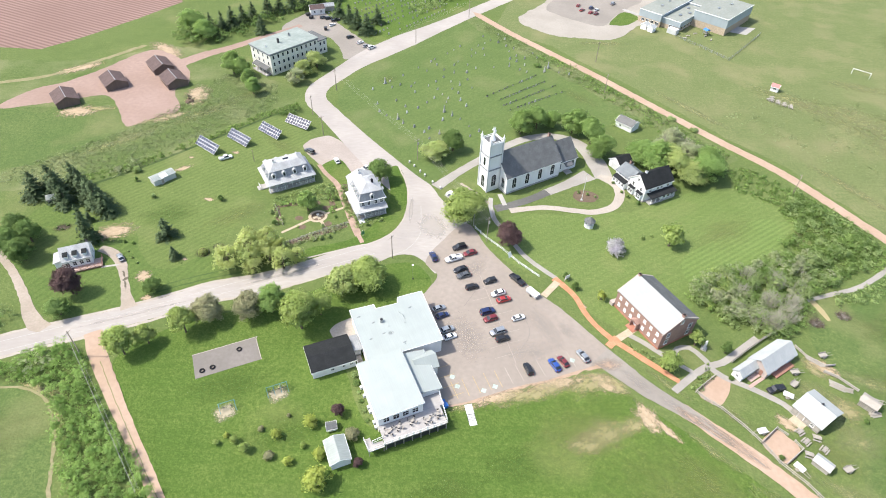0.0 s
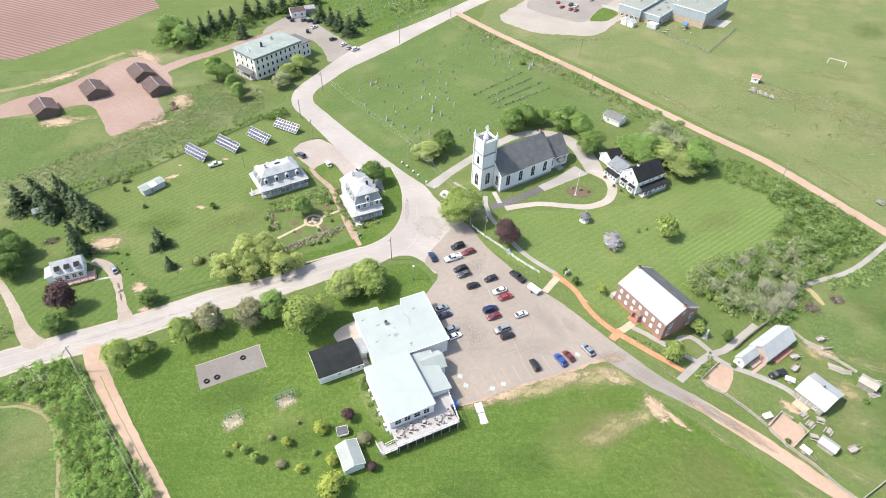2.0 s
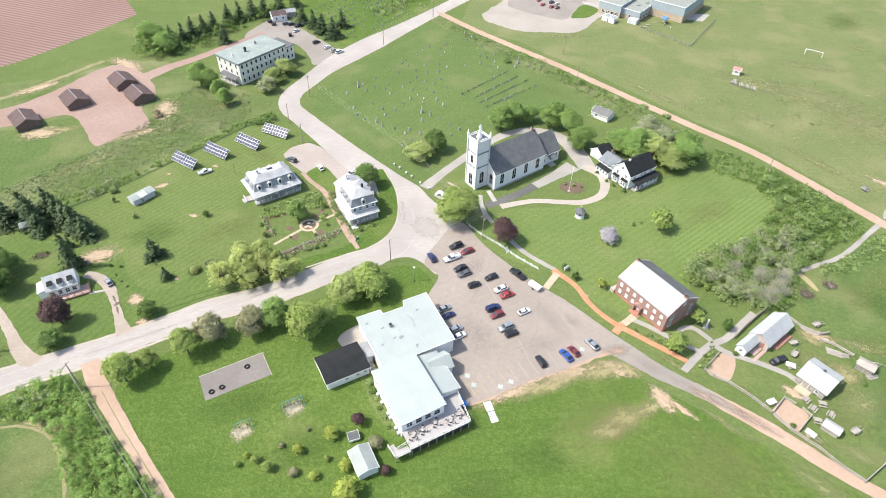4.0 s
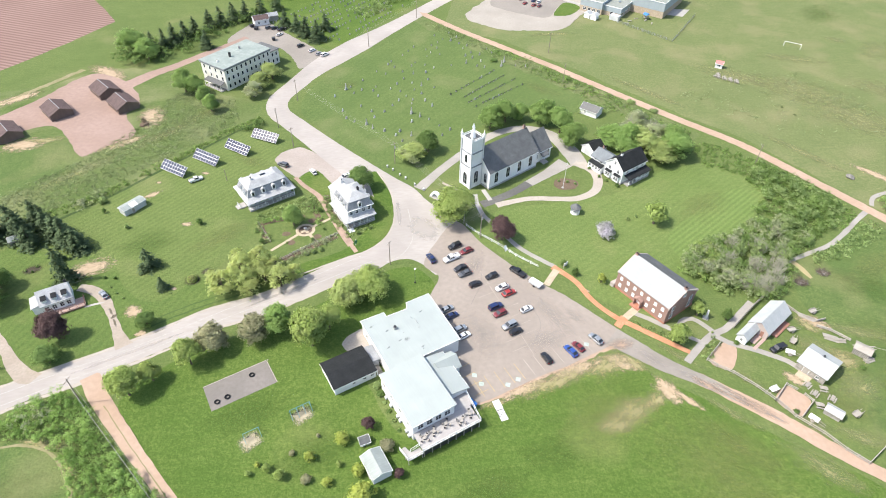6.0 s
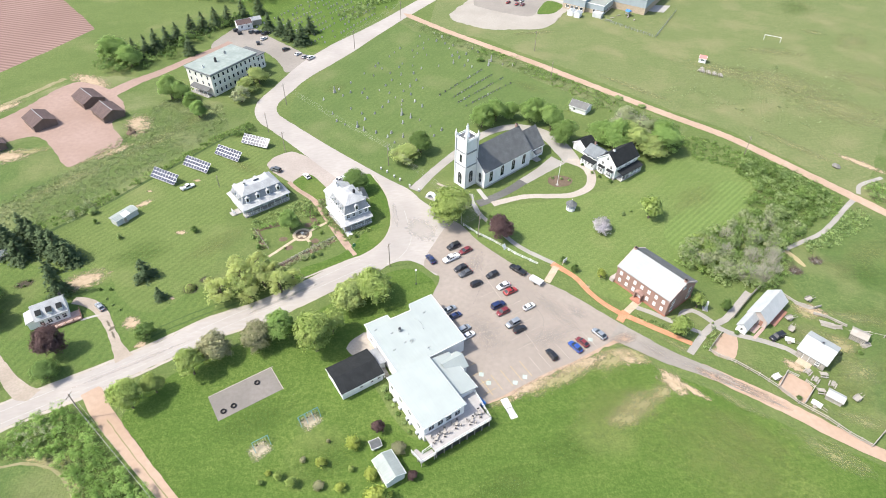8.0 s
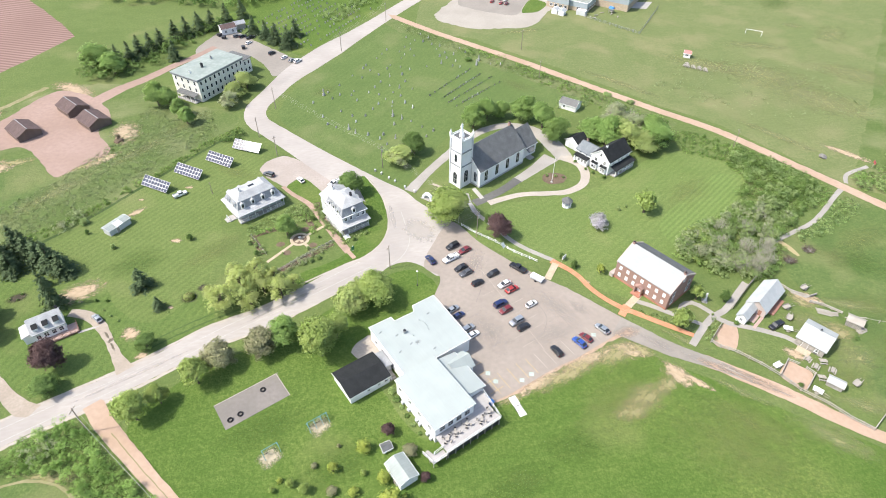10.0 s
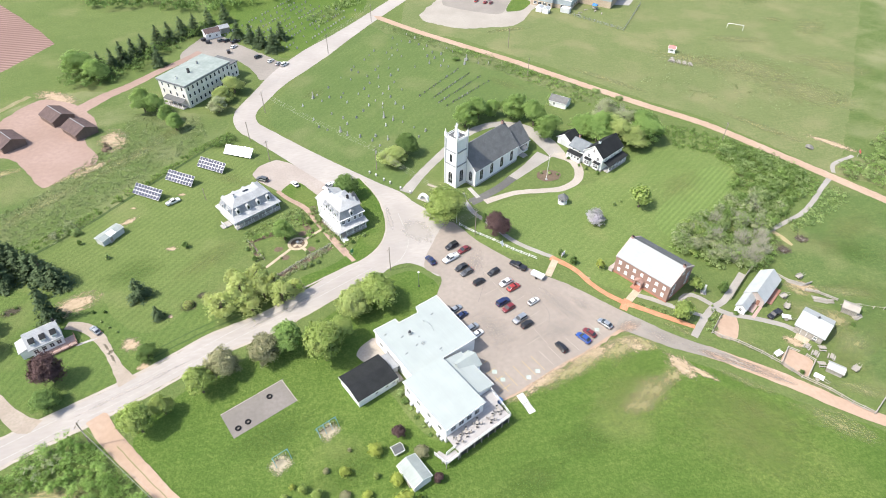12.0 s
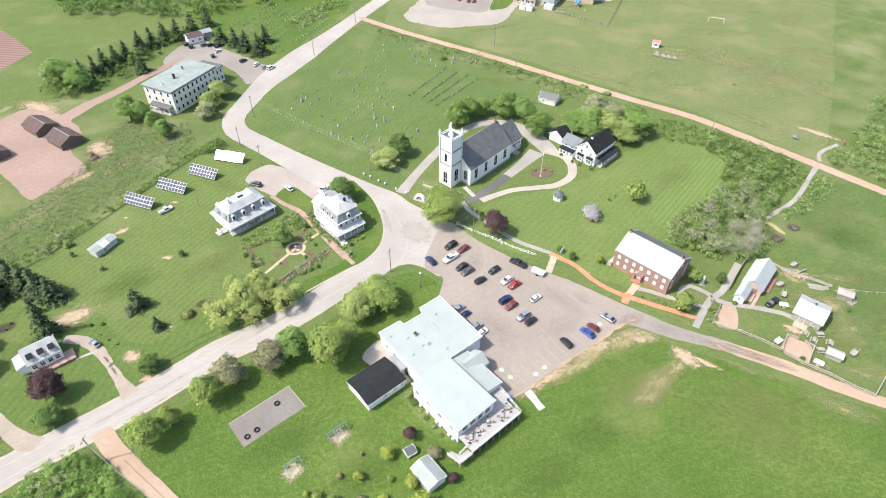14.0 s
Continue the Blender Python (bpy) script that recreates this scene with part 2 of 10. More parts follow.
def soft_wear(name, a, b, strength=0.95, grain=0.45, streak=(1, 1, 1), lo=0.05, hi=0.5, gain=1.6, base=-0.95):
    """Bare or dry ground that breaks up towards the rim of its patch into the grass below."""
    m, nodes, links, s = shade(name, 0.95, 0, 0.1)
    f = noise_fac(nodes, links, 0.8, 6.0, 0.3, 0.7)
    links.new(blend(nodes, links, f, a, b), s.inputs["Base Color"])
    at = nodes.new("ShaderNodeAttribute")
    at.attribute_name = "inner"
    n = noise_fac(nodes, links, grain, 12.0, 0.36, 0.64, stretch=streak, distortion=0.2, rough=0.86)
    add = nodes.new("ShaderNodeMath")
    add.operation = "MULTIPLY_ADD"
    add.inputs[1].default_value, add.inputs[2].default_value = gain, base
    links.new(at.outputs["Fac"], add.inputs[0])
    total = nodes.new("ShaderNodeMath")
    total.operation = "ADD"
    links.new(add.outputs[0], total.inputs[0])
    links.new(n, total.inputs[1])
    r = nodes.new("ShaderNodeMapRange")
    r.inputs[1].default_value, r.inputs[2].default_value, r.inputs[4].default_value = lo, hi, strength
    links.new(total.outputs[0], r.inputs[0])
    mx = nodes.new("ShaderNodeMixShader")
    clear = nodes.new("ShaderNodeBsdfTransparent")
    links.new(r.outputs[0], mx.inputs[0])
    links.new(clear.outputs[0], mx.inputs[1])
    links.new(s.outputs[0], mx.inputs[2])
    links.new(mx.outputs[0], nodes["Material Output"].inputs[0])
    return m


DRYSOFT = soft_wear("dry_turf", (0.25, 0.235, 0.1), (0.37, 0.32, 0.18), 0.72, 0.42, (0.7, 1.25, 1), 0.02, 0.6, 0.95, -0.68)
EARTHSOFT = soft_wear("bare_scuffed_earth", (0.35, 0.27, 0.17), (0.47, 0.365, 0.255), 0.9, 0.6, (0.7, 1.25, 1), 0.02, 0.42, 0.95, -0.66)
TIREDSOFT = soft_wear("tired_yellow_grass", (0.17, 0.19, 0.068), (0.23, 0.225, 0.09), 0.32, 0.3, (0.6, 1.3, 1), -0.1, 0.9, 1.1, -0.8)
LUSHSOFT = soft_wear("lush_dark_grass", (0.07, 0.128, 0.028), (0.085, 0.145, 0.032), 0.3, 0.16, (0.6, 1.3, 1), -0.1, 0.9)
TRODSOFT = soft_wear("trodden_dry_grass", (0.2, 0.215, 0.09), (0.29, 0.285, 0.14), 0.62, 0.4, (0.6, 1.3, 1), 0.0, 0.8, 1.0, -0.72)
TWIGSOFT = soft_wear("grey_brush_litter", (0.17, 0.15, 0.13), (0.27, 0.245, 0.22), 0.9, 2.2, (1, 1, 1), -0.3, 0.7)
SOILSOFT = soft_wear("dark_garden_soil", (0.055, 0.05, 0.035), (0.09, 0.078, 0.055), 0.9, 1.6, (1, 1, 1), -0.35, 0.4)
ROOFSTAIN = soft_wear("roof_stain", (0.25, 0.27, 0.265), (0.3, 0.325, 0.315), 0.55, 1.2, (1, 1, 1), -0.1, 0.9)
SANDSOFT = soft_wear("scattered_sand", (0.33, 0.29, 0.19), (0.45, 0.395, 0.29), 0.85, 1.6, (1, 1, 1), -0.35, 0.6)
CLAYSOFT = soft_wear("spilt_clay", (0.34, 0.245, 0.18), (0.4, 0.3, 0.225), 0.8, 0.5, (0.5, 1.4, 1), -0.5, 1.2)
DARKTAR = two_scale("dark_asphalt", (0.11, 0.108, 0.102), (0.15, 0.145, 0.137), (0.085, 0.083, 0.078), 0.1, 1.2, 0.9, 0.2, 0.01, mix=0.45)
SHEDGREY = shingles("weathered_grey_shingles", (0.16, 0.16, 0.152), (0.2, 0.2, 0.19))
ROADSOFT = soft_wear("smooth_worn_road", (0.42, 0.385, 0.345), (0.46, 0.42, 0.38), 0.6, 0.3)
ROADLINE = plain("worn_road_line", (0.47, 0.44, 0.4), 0.85, vary=0.35, size=2.5)
CRACKSOFT = soft_wear("cracked_drive", (0.13, 0.115, 0.08), (0.2, 0.175, 0.125), 0.75, 1.4, (1, 1, 1), 0.1, 0.6)
TARSOFT = soft_wear("paler_worn_asphalt", (0.345, 0.3, 0.26), (0.385, 0.335, 0.292), 0.38, 0.5, (0.4, 1.5, 1), -0.2, 1.2)
BRICKWALK = shingles("red_paving", (0.5, 0.235, 0.13), (0.56, 0.3, 0.18), 0.9, 0.1, 2.5)
GARDENWALK = shingles("pink_paving", (0.38, 0.27, 0.21), (0.44, 0.32, 0.255), 0.9, 0.1, 2.5)
MULCH = two_scale("garden_soil", (0.14, 0.1, 0.07), (0.19, 0.135, 0.1), (0.08, 0.065, 0.04), 0.3, 2.5, 0.95, 0.5, 0.05)
SAND = two_scale("play_sand", (0.42, 0.345, 0.245), (0.5, 0.42, 0.315), (0.33, 0.275, 0.19), 0.4, 2.0, 0.95, 0.4, 0.04)
STEPSTONE = two_scale("pale_cast_concrete", (0.6, 0.59, 0.56), (0.66, 0.65, 0.62), (0.5, 0.49, 0.46), 0.6, 3.0, 0.85, 0.2, 0.01, mix=0.4)
WHITE = siding("white_clapboard", (0.8, 0.8, 0.79))
TOWERTRIM = plain("pale_grey_trim_paint", (0.6, 0.61, 0.62), 0.55, vary=0.1)
WHITEP = plain("white_paint", (0.8, 0.8, 0.79), 0.55, vary=0.08)
CREAM = siding("pale_cream_boards", (0.74, 0.72, 0.65))
GREYSIDE = siding("pale_grey_boards", (0.55, 0.56, 0.56))
TINROOF = two_scale("pale_blue_metal_roof", (0.33, 0.362, 0.342), (0.365, 0.398, 0.376), (0.28, 0.312, 0.296), 0.25, 1.2, 0.5, 0.05, 0.01, 0.35, 0.4, (6, 0.2, 1), radians(23.5))
TINGREY = two_scale("weathered_tin_roof", (0.385, 0.4, 0.395), (0.455, 0.465, 0.455), (0.31, 0.325, 0.315), 0.4, 1.5, 0.5, 0.1, 0.01, 0.4, 0.5, (5, 0.3, 1))
SLATE = shingles("dark_grey_shingles", (0.13, 0.134, 0.134), (0.16, 0.164, 0.164))
BLUEGREY = shingles("blue_grey_shingles", (0.19, 0.21, 0.22), (0.23, 0.25, 0.26))
BLACKROOF = shingles("charcoal_shingles", (0.024, 0.026, 0.027), (0.032, 0.034, 0.035), 0.9, 0.15)
PALEROOF = shingles("pale_shingles", (0.42, 0.425, 0.42), (0.48, 0.485, 0.48), 0.7)
GREYROOF = shingles("mid_grey_shingles", (0.3, 0.31, 0.32), (0.38, 0.39, 0.4))
BROWNROOF = shingles("brown_shingles", (0.115, 0.08, 0.074), (0.15, 0.105, 0.097))
GREENROOF = two_scale("weathered_green_roof", (0.25, 0.29, 0.265), (0.32, 0.355, 0.325), (0.2, 0.235, 0.21), 0.25, 0.8, 0.8, 0.1, 0.01)
SANDSTONE = two_scale("island_sandstone", (0.34, 0.15, 0.1), (0.42, 0.2, 0.14), (0.28, 0.12, 0.08), 0.4, 1.6, 0.9, 0.4, 0.03, mix=0.5)
STONE = two_scale("grey_granite", (0.34, 0.34, 0.33), (0.44, 0.43, 0.41), (0.3, 0.3, 0.3), 0.8, 4.0, 0.6, 0.1, 0.01)
DARKSTONE = two_scale("black_granite", (0.035, 0.035, 0.038), (0.06, 0.06, 0.062), (0.1, 0.1, 0.1), 0.8, 4.0, 0.3, 0.05, 0.01, 0.5, 0.3)
WOOD = two_scale("weathered_timber", (0.34, 0.31, 0.27), (0.43, 0.4, 0.36), (0.24, 0.215, 0.185), 0.5, 3.0, 0.9, 0.3, 0.02, mix=0.5, stretch=(1, 1, 0.2))
REDWOOD = two_scale("red_stained_timber", (0.3, 0.15, 0.11), (0.36, 0.2, 0.15), (0.22, 0.11, 0.08), 0.5, 3.0, 0.85, 0.2, 0.02)
DECKWOOD = two_scale("grey_deck_boards", (0.36, 0.34, 0.325), (0.43, 0.41, 0.395), (0.28, 0.265, 0.25), 0.4, 2.5, 0.9, 0.2, 0.02, mix=0.5, stretch=(0.1, 4, 1), rot=radians(23.5))
POLEWOOD = two_scale("utility_pole_timber", (0.26, 0.22, 0.18), (0.33, 0.28, 0.24), (0.18, 0.15, 0.12), 0.5, 3.0, 0.9, 0.2, 0.02, stretch=(1, 1, 0.1))
BARK = two_scale("grey_brown_bark", (0.12, 0.095, 0.07), (0.17, 0.14, 0.11), (0.07, 0.055, 0.04), 0.8, 5.0, 0.95, 0.6, 0.03, stretch=(1, 1, 0.2))
RUBBER = plain("black_rubber", (0.02, 0.02, 0.021), 0.85, 0, 0.2)
STEEL = plain("dull_steel", (0.45, 0.46, 0.47), 0.4, 0.8)
NOTICERED = plain("red_board_paint", (0.55, 0.1, 0.08), 0.5, vary=0.1)
CHROME = plain("bright_metal", (0.6, 0.6, 0.62), 0.25, 1.0)
DARKMETAL = plain("dark_metal", (0.05, 0.05, 0.055), 0.5, 0.3)
PAINTMINT = plain("pale_mint_paint", (0.44, 0.51, 0.45), 0.85, vary=0.35, size=1.6)
PAINTYELLOW = plain("worn_yellow_line_paint", (0.5, 0.38, 0.2), 0.85, vary=0.45, size=2.5)
GLASS, _n, _l, _b = shade("window_glass", 0.06, 0, 0.6)
_b.inputs["Base Color"].default_value = (0.025, 0.03, 0.036, 1)
SOLAR, _n, _l, _b = shade("solar_cell", 0.065, 0, 0.45)
_b.inputs["Base Color"].default_value = (0.035, 0.045, 0.075, 1)
BLUE = plain("blue_plastic", (0.05, 0.2, 0.55), 0.5)
PINKROOF = plain("faded_red_roof", (0.55, 0.2, 0.18), 0.6)
GREENP = plain("green_paint", (0.06, 0.2, 0.09), 0.6)


# ---- builders ----
class Geo:
    """A mesh in the making."""

    def __init__(self):
        self.v, self.f = [], []

    def add(self, verts, faces):
        n = len(self.v)
        self.v += [tuple(p) for p in verts]
        self.f += [tuple(n + i for i in f) for f in faces]
        return self

    def box(self, x0, x1, y0, y1, z0, z1):
        v = [(x, y, z) for z in (z0, z1) for x, y in ((x0, y0), (x1, y0), (x1, y1), (x0, y1))]
        return self.add(v, [(3, 2, 1, 0), (4, 5, 6, 7), (0, 1, 5, 4), (1, 2, 6, 5), (2, 3, 7, 6), (3, 0, 4, 7)])

    def prism(self, outline, z0, z1):
        """A plan outline, anticlockwise, raised from z0 to z1."""
        n = len(outline)
        v = [(x, y, z0) for x, y in outline] + [(x, y, z1) for x, y in outline]
        return self.add(v, [tuple(range(n))[::-1], tuple(range(n, 2 * n))] + [(i, (i + 1) % n, n + (i + 1) % n, n + i) for i in range(n)])

    def loft(self, rings, cap=True):
        """Rings of equal length, joined one to the next."""
        k, n = len(rings), len(rings[0])
        v = [p for r in rings for p in r]
        f = [(a * n + i, a * n + (i + 1) % n, (a + 1) * n + (i + 1) % n, (a + 1) * n + i) for a in range(k - 1) for i in range(n)]
        if cap:
            f += [tuple(range(n))[::-1], tuple(range((k - 1) * n, k * n))]
        return self.add(v, f)

    def tube(self, a, b, ra, rb=None, sides=8):
        a, b, rb = Vector(a), Vector(b), ra if rb is None else rb
        d = (b - a).normalized()
        u = d.orthogonal().normalized()
        w = d.cross(u)
        turn = [(math.cos(2 * math.pi * i / sides), math.sin(2 * math.pi * i / sides)) for i in range(sides)]
        return self.loft([[a + (u * c + w * s) * ra for c, s in turn], [b + (u * c + w * s) * rb for c, s in turn]])

    def dome(self, x, y, z, r, h, sides=10, rings=4):
        rr = [[(x + r * math.cos(t) * math.cos(2 * math.pi * i / sides), y + r * math.cos(t) * math.sin(2 * math.pi * i / sides), z + h * math.sin(t)) for i in range(sides)] for t in [k * math.pi / 2 / rings * 0.98 for k in range(rings + 1)]]
        return self.loft(rr)

    def mesh(self, name, material, smooth=False):
        me = bpy.data.meshes.new(name)
        me.from_pydata(self.v, [], self.f)
        me.materials.append(material)
        if smooth:
            me.shade_smooth()
        me.update()
        return me


def part(name, geo, material, parent, label="", m=None, smooth=False):
    """One mesh object under a thing or a part. geo: a Geo or a finished mesh."""
    ob = new(name, geo if isinstance(geo, bpy.types.Mesh) else geo.mesh(name, material, smooth))
    ob.parent = parent
    if m is not None:
        ob.matrix_local = m
    if label:
        ob["label"] = label
    return ob


def thing(name, label, category, m, group="", kind=""):
    ob = new(name)
    ob.matrix_world = m
    return tagged(ob, label, category, group, kind)


def solo(name, geo, material, label, category, m=None, group="", kind="", smooth=False):
    ob = new(name, geo if isinstance(geo, bpy.types.Mesh) else geo.mesh(name, material, smooth))
    if m is not None:
        ob.matrix_world = m
    return tagged(ob, label, category, group, kind)


# ---- ground and ways ----
def curve_through(points, closed=False, step=2.0):
    """A smooth line through the corners of a plan."""
    pts = [Vector((p[0], p[1], 0)) for p in points]
    n, out = len(pts), []
    for i in range(n if closed else n - 1):
        p = [pts[(i + k) % n] if closed else pts[min(max(i + k, 0), n - 1)] for k in (-1, 0, 1, 2)]
        count = max(2, int((p[2] - p[1]).length / step))
        for k in range(count):
            t = k / count
            out.append(0.5 * ((2 * p[1]) + (p[2] - p[0]) * t + (2 * p[0] - 5 * p[1] + 4 * p[2] - p[3]) * t * t + (3 * p[1] - p[0] - 3 * p[2] + p[3]) * t ** 3))
    if not closed:
        out.append(pts[-1])
    return out


def ragged(p, amount, size=3.0):
    a = noise.noise(Vector((p.x / size, p.y / size, 1.3))) + 0.6 * noise.noise(Vector((p.x / size * 3.1, p.y / size * 3.1, 7.7)))
    b = noise.noise(Vector((p.x / size, p.y / size, 4.9))) + 0.6 * noise.noise(Vector((p.x / size * 3.1, p.y / size * 3.1, 2.2)))
    return Vector((p.x + a * amount, p.y + b * amount, 0))


def patch(name, points, z, material, label, category, edge=0.25, size=3.0, smooth=True, step=1.0, kind="structure"):
    """A piece of ground cover with an uneven rim."""
    rim = curve_through(points, True, step) if smooth else [Vector((*p, 0)) for p in points]
    if edge:
        dense = []
        for i, p in enumerate(rim):
            q = rim[(i + 1) % len(rim)]
            k = max(1, int((q - p).length / step))
            dense += [p.lerp(q, j / k) for j in range(k)]
        rim = [ragged(p, edge, size) for p in dense]
    bm = bmesh.new()
    f = bm.faces.new([bm.verts.new((p.x, p.y, z)) for p in rim])
    bmesh.ops.triangulate(bm, faces=[f])
    bm.normal_update()
    if bm.faces and sum(q.normal.z for q in bm.faces) < 0:
        bmesh.ops.reverse_faces(bm, faces=bm.faces[:])
    me = bpy.data.meshes.new(name)
    bm.to_mesh(me)
    bm.free()
    me.materials.append(material)
    return tagged(new(name, me), label, category, kind=kind)


def way(name, points, width, z, material, label, category="road", edge=0.12, step=1.5, kind="structure", rise=0.03):
    """A strip along a line; width may be a number or one number for each corner."""
    line = curve_through(points, False, step)
    n = len(line)
    widths = [width] * n if isinstance(width, (int, float)) else [float(np.interp(i / (n - 1) * (len(width) - 1), range(len(width)), width)) for i in range(n)]
    left, right, crown = [], [], []
    for i, p in enumerate(line):
        d = (line[min(i + 1, n - 1)] - line[max(i - 1, 0)]).normalized()
        s = Vector((-d.y, d.x, 0)) * widths[i] / 2
        left.append(ragged(p + s, edge, 1.5))
        right.append(ragged(p - s, edge, 1.5))
        crown.append(p)
    g = Geo()
    g.add([(p.x, p.y, z) for p in left] + [(p.x, p.y, z + rise) for p in crown] + [(p.x, p.y, z) for p in right], [(i + 1, i, n + i, n + i + 1) for i in range(n - 1)] + [(n + i + 1, n + i, 2 * n + i, 2 * n + i + 1) for i in range(n - 1)])
    return solo(name, g, material, label, category, kind=kind, smooth=True)


_layer = [0]


def worn(x, y, rx, ry, turn, material, label, z=0.034, square=1.0):
    """An oval of wear that thins out to its rim."""
    rings, n, v, w = 8, 28, [(0, 0, z)], [1.0]
    for k in range(1, rings + 1):
        for i in range(n):
            a = 2 * math.pi * i / n
            c, q = math.cos(a), math.sin(a)
            v.append((rx * k / rings * math.copysign(abs(c) ** square, c), ry * k / rings * math.copysign(abs(q) ** square, q), z))
            w.append(1 - k / rings)
    f = [(0, 1 + i, 1 + (i + 1) % n) for i in range(n)]
    for k in range(rings - 1):
        f += [(1 + k * n + i, 1 + (k + 1) * n + i, 1 + (k + 1) * n + (i + 1) % n, 1 + k * n + (i + 1) % n) for i in range(n)]
    me = Geo().add(v, f).mesh("worn_turf", material)
    _layer[0] = (_layer[0] + 1) % 13
    at = me.attributes.new("inner", "FLOAT", "POINT")
    at.data.foreach_set("value", w)
    return solo("worn_turf", me, material, label, "turf", pose(x, y, 0.002 * _layer[0], 0, 0, turn), kind="structure")


g = Geo()
N = 60
span = [-1500 + 3000 * (i / N) for i in range(N + 1)]
g.add([(x, y + 150, 0) for y in span for x in span], [(j * (N + 1) + i, j * (N + 1) + i + 1, (j + 1) * (N + 1) + i + 1, (j + 1) * (N + 1) + i) for j in range(N) for i in range(N)])
solo("ground", g, GRASS, "wide flat green grass land around the village", "ground", kind="structure")
# the covers of the land, from the lowest up
patch("rough_meadow", [(-240, 150), (-180, 140), (-125, 150), (-100, 160), (-82, 182), (-62, 202), (-55, 216), (-66, 226), (-84, 236), (-95, 250), (-125, 256), (-150, 240), (-240, 225)], 0.012, ROUGH, "rough unmown meadow of tall mixed grass", "meadow", 1.5, 8)
patch("green_field", [(-260, 165), (-150, 160), (-128, 168), (-112, 186), (-126, 203), (-146, 200), (-260, 190)], 0.02, MEADOW, "bright green sown field", "field", 0.8, 5)
patch("ploughed_field", [(-330, 255), (-240, 250), (-175, 248), (-162.9, 261.3), (-147.5, 283.8), (-132.9, 308), (-143, 325.6), (-154.7, 344), (-200, 410), (-330, 420)], 0.02, SOIL, "bare ploughed field of red soil in fine rows", "field", 0.3, 5, False)
patch("sports_field", [(30, 306), (52, 270), (82, 231), (108, 195), (122, 178), (133, 158), (150, 128), (200, 100), (420, 150), (420, 480), (120, 480)], 0.012, SPORTS, "wide mown sports field with dry patches", "field", 0.8, 6)
patch("uncut_strip", [(155, 142), (167, 154), (199, 186), (228, 218), (266, 257), (330, 322), (420, 400), (420, 150), (230, 110)], 0.02, ROUGH, "darker uncut strip at the edge of the sports field", "field", 0.8, 6, False)
patch("cemetery_lawn", [(-3, 160), (-14, 174), (-34, 201), (-40, 219), (-28, 246), (-6, 274), (12, 296), (22, 297), (45, 265), (66, 238), (88, 210), (70, 205), (58, 192), (48, 196), (36, 200), (22, 190), (8, 175)], 0.02, GRAVELAWN, "mown cemetery lawn", "lawn", 0.5, 4)
patch("far_cemetery_lawn", [(-30, 268), (-8, 294), (12, 318), (10, 350), (-60, 350), (-62, 312), (-40, 290)], 0.02, LAWN, "second mown cemetery lawn across the road", "lawn", 0.6, 5)
patch("church_lawn", [(14, 134), (24, 122), (34, 118), (44, 104), (60, 95), (70, 108), (80, 124), (98, 129), (116, 146), (108, 157), (98, 163), (80, 158), (66, 150), (58, 148), (40, 146), (26, 145)], 0.02, STRIPED, "mown lawn with faint mowing stripes", "lawn", 0.5, 4)
patch("hall_lawn", [(-74, 84), (-60, 98), (-40, 105), (-16, 119), (-6, 122), (0, 116), (-2, 106), (-20, 98), (-12, 70), (5, 74), (22, 80), (40, 86), (50, 78), (70, 60), (90, 38), (60, 20), (-40, 20), (-58, 60)], 0.02, LAWN, "mown lawn round the community hall", "lawn", 0.4, 4)
patch("west_lawn", [(-112, 142), (-98, 161.5), (-80, 180), (-60, 198), (-48, 196), (-46, 180), (-50, 160), (-57, 148), (-60, 130), (-72, 116), (-82, 122), (-90, 134)], 0.016, WESTLAWN, "mown lawn with faint straight mowing lines", "lawn", 0.5, 4)
patch("house_lawn", [(-116, 118), (-106, 107), (-99, 99.5), (-92, 98), (-80, 102), (-70, 106.5), (-62, 110.5), (-58, 113.5), (-60, 122), (-72, 128), (-84, 140), (-100, 150), (-120, 140)], 0.014, HOUSELAWN, "mown green lawn round the small house", "lawn", 0.5, 4)
way("ditch_edge", [(-112, 151.2), (-97.2, 163.6), (-80, 181.4), (-62.5, 199.4), (-55, 206)], 1.1, 0.03, DITCH, "dark wet grass of the field ditch", "ditch", 0.2, rise=-0.02)
patch("lane_rough", [(20, 300), (34, 279), (52, 256), (68, 236), (84, 215), (97, 197), (108, 182), (101, 178), (90, 190), (76, 210), (60, 230), (44, 250), (28, 272), (12, 296)], 0.026, ROUGH, "rough unmown strip beside the clay lane", "meadow", 1.2, 4)
patch("hay_field", [(-260, 20), (-96, 77), (-89, 76.5), (-84, 74), (-80, 69), (-76, 60), (-70, 40), (-80, 0), (-260, -40)], 0.02, MEADOW, "pale hay field with a rounded corner", "field", 0.6, 5)
patch("east_meadow", [(104, 112), (112, 114), (128, 122), (138, 128), (144, 124), (160, 95), (150, 60), (100, 30), (92, 56), (100, 78), (98, 98)], 0.016, MEADOW, "lush uncut grass behind the farm museum", "meadow", 0.8, 5)
patch("dirt_yard", [(-165, 198), (-160, 212), (-148, 222), (-139.9, 233.6), (-134, 244), (-127.3, 251.5), (-119, 249), (-111.5, 242.4), (-104, 231), (-101.9, 222.8), (-104.5, 215), (-98.2, 200.7), (-105, 194), (-112.5, 188.2), (-119, 197), (-126.3, 207.9), (-133.3, 209.4), (-148, 203)], 0.05, DIRT, "bare red dirt yard with brown-roofed sheds", "yard", 0.6, 4)
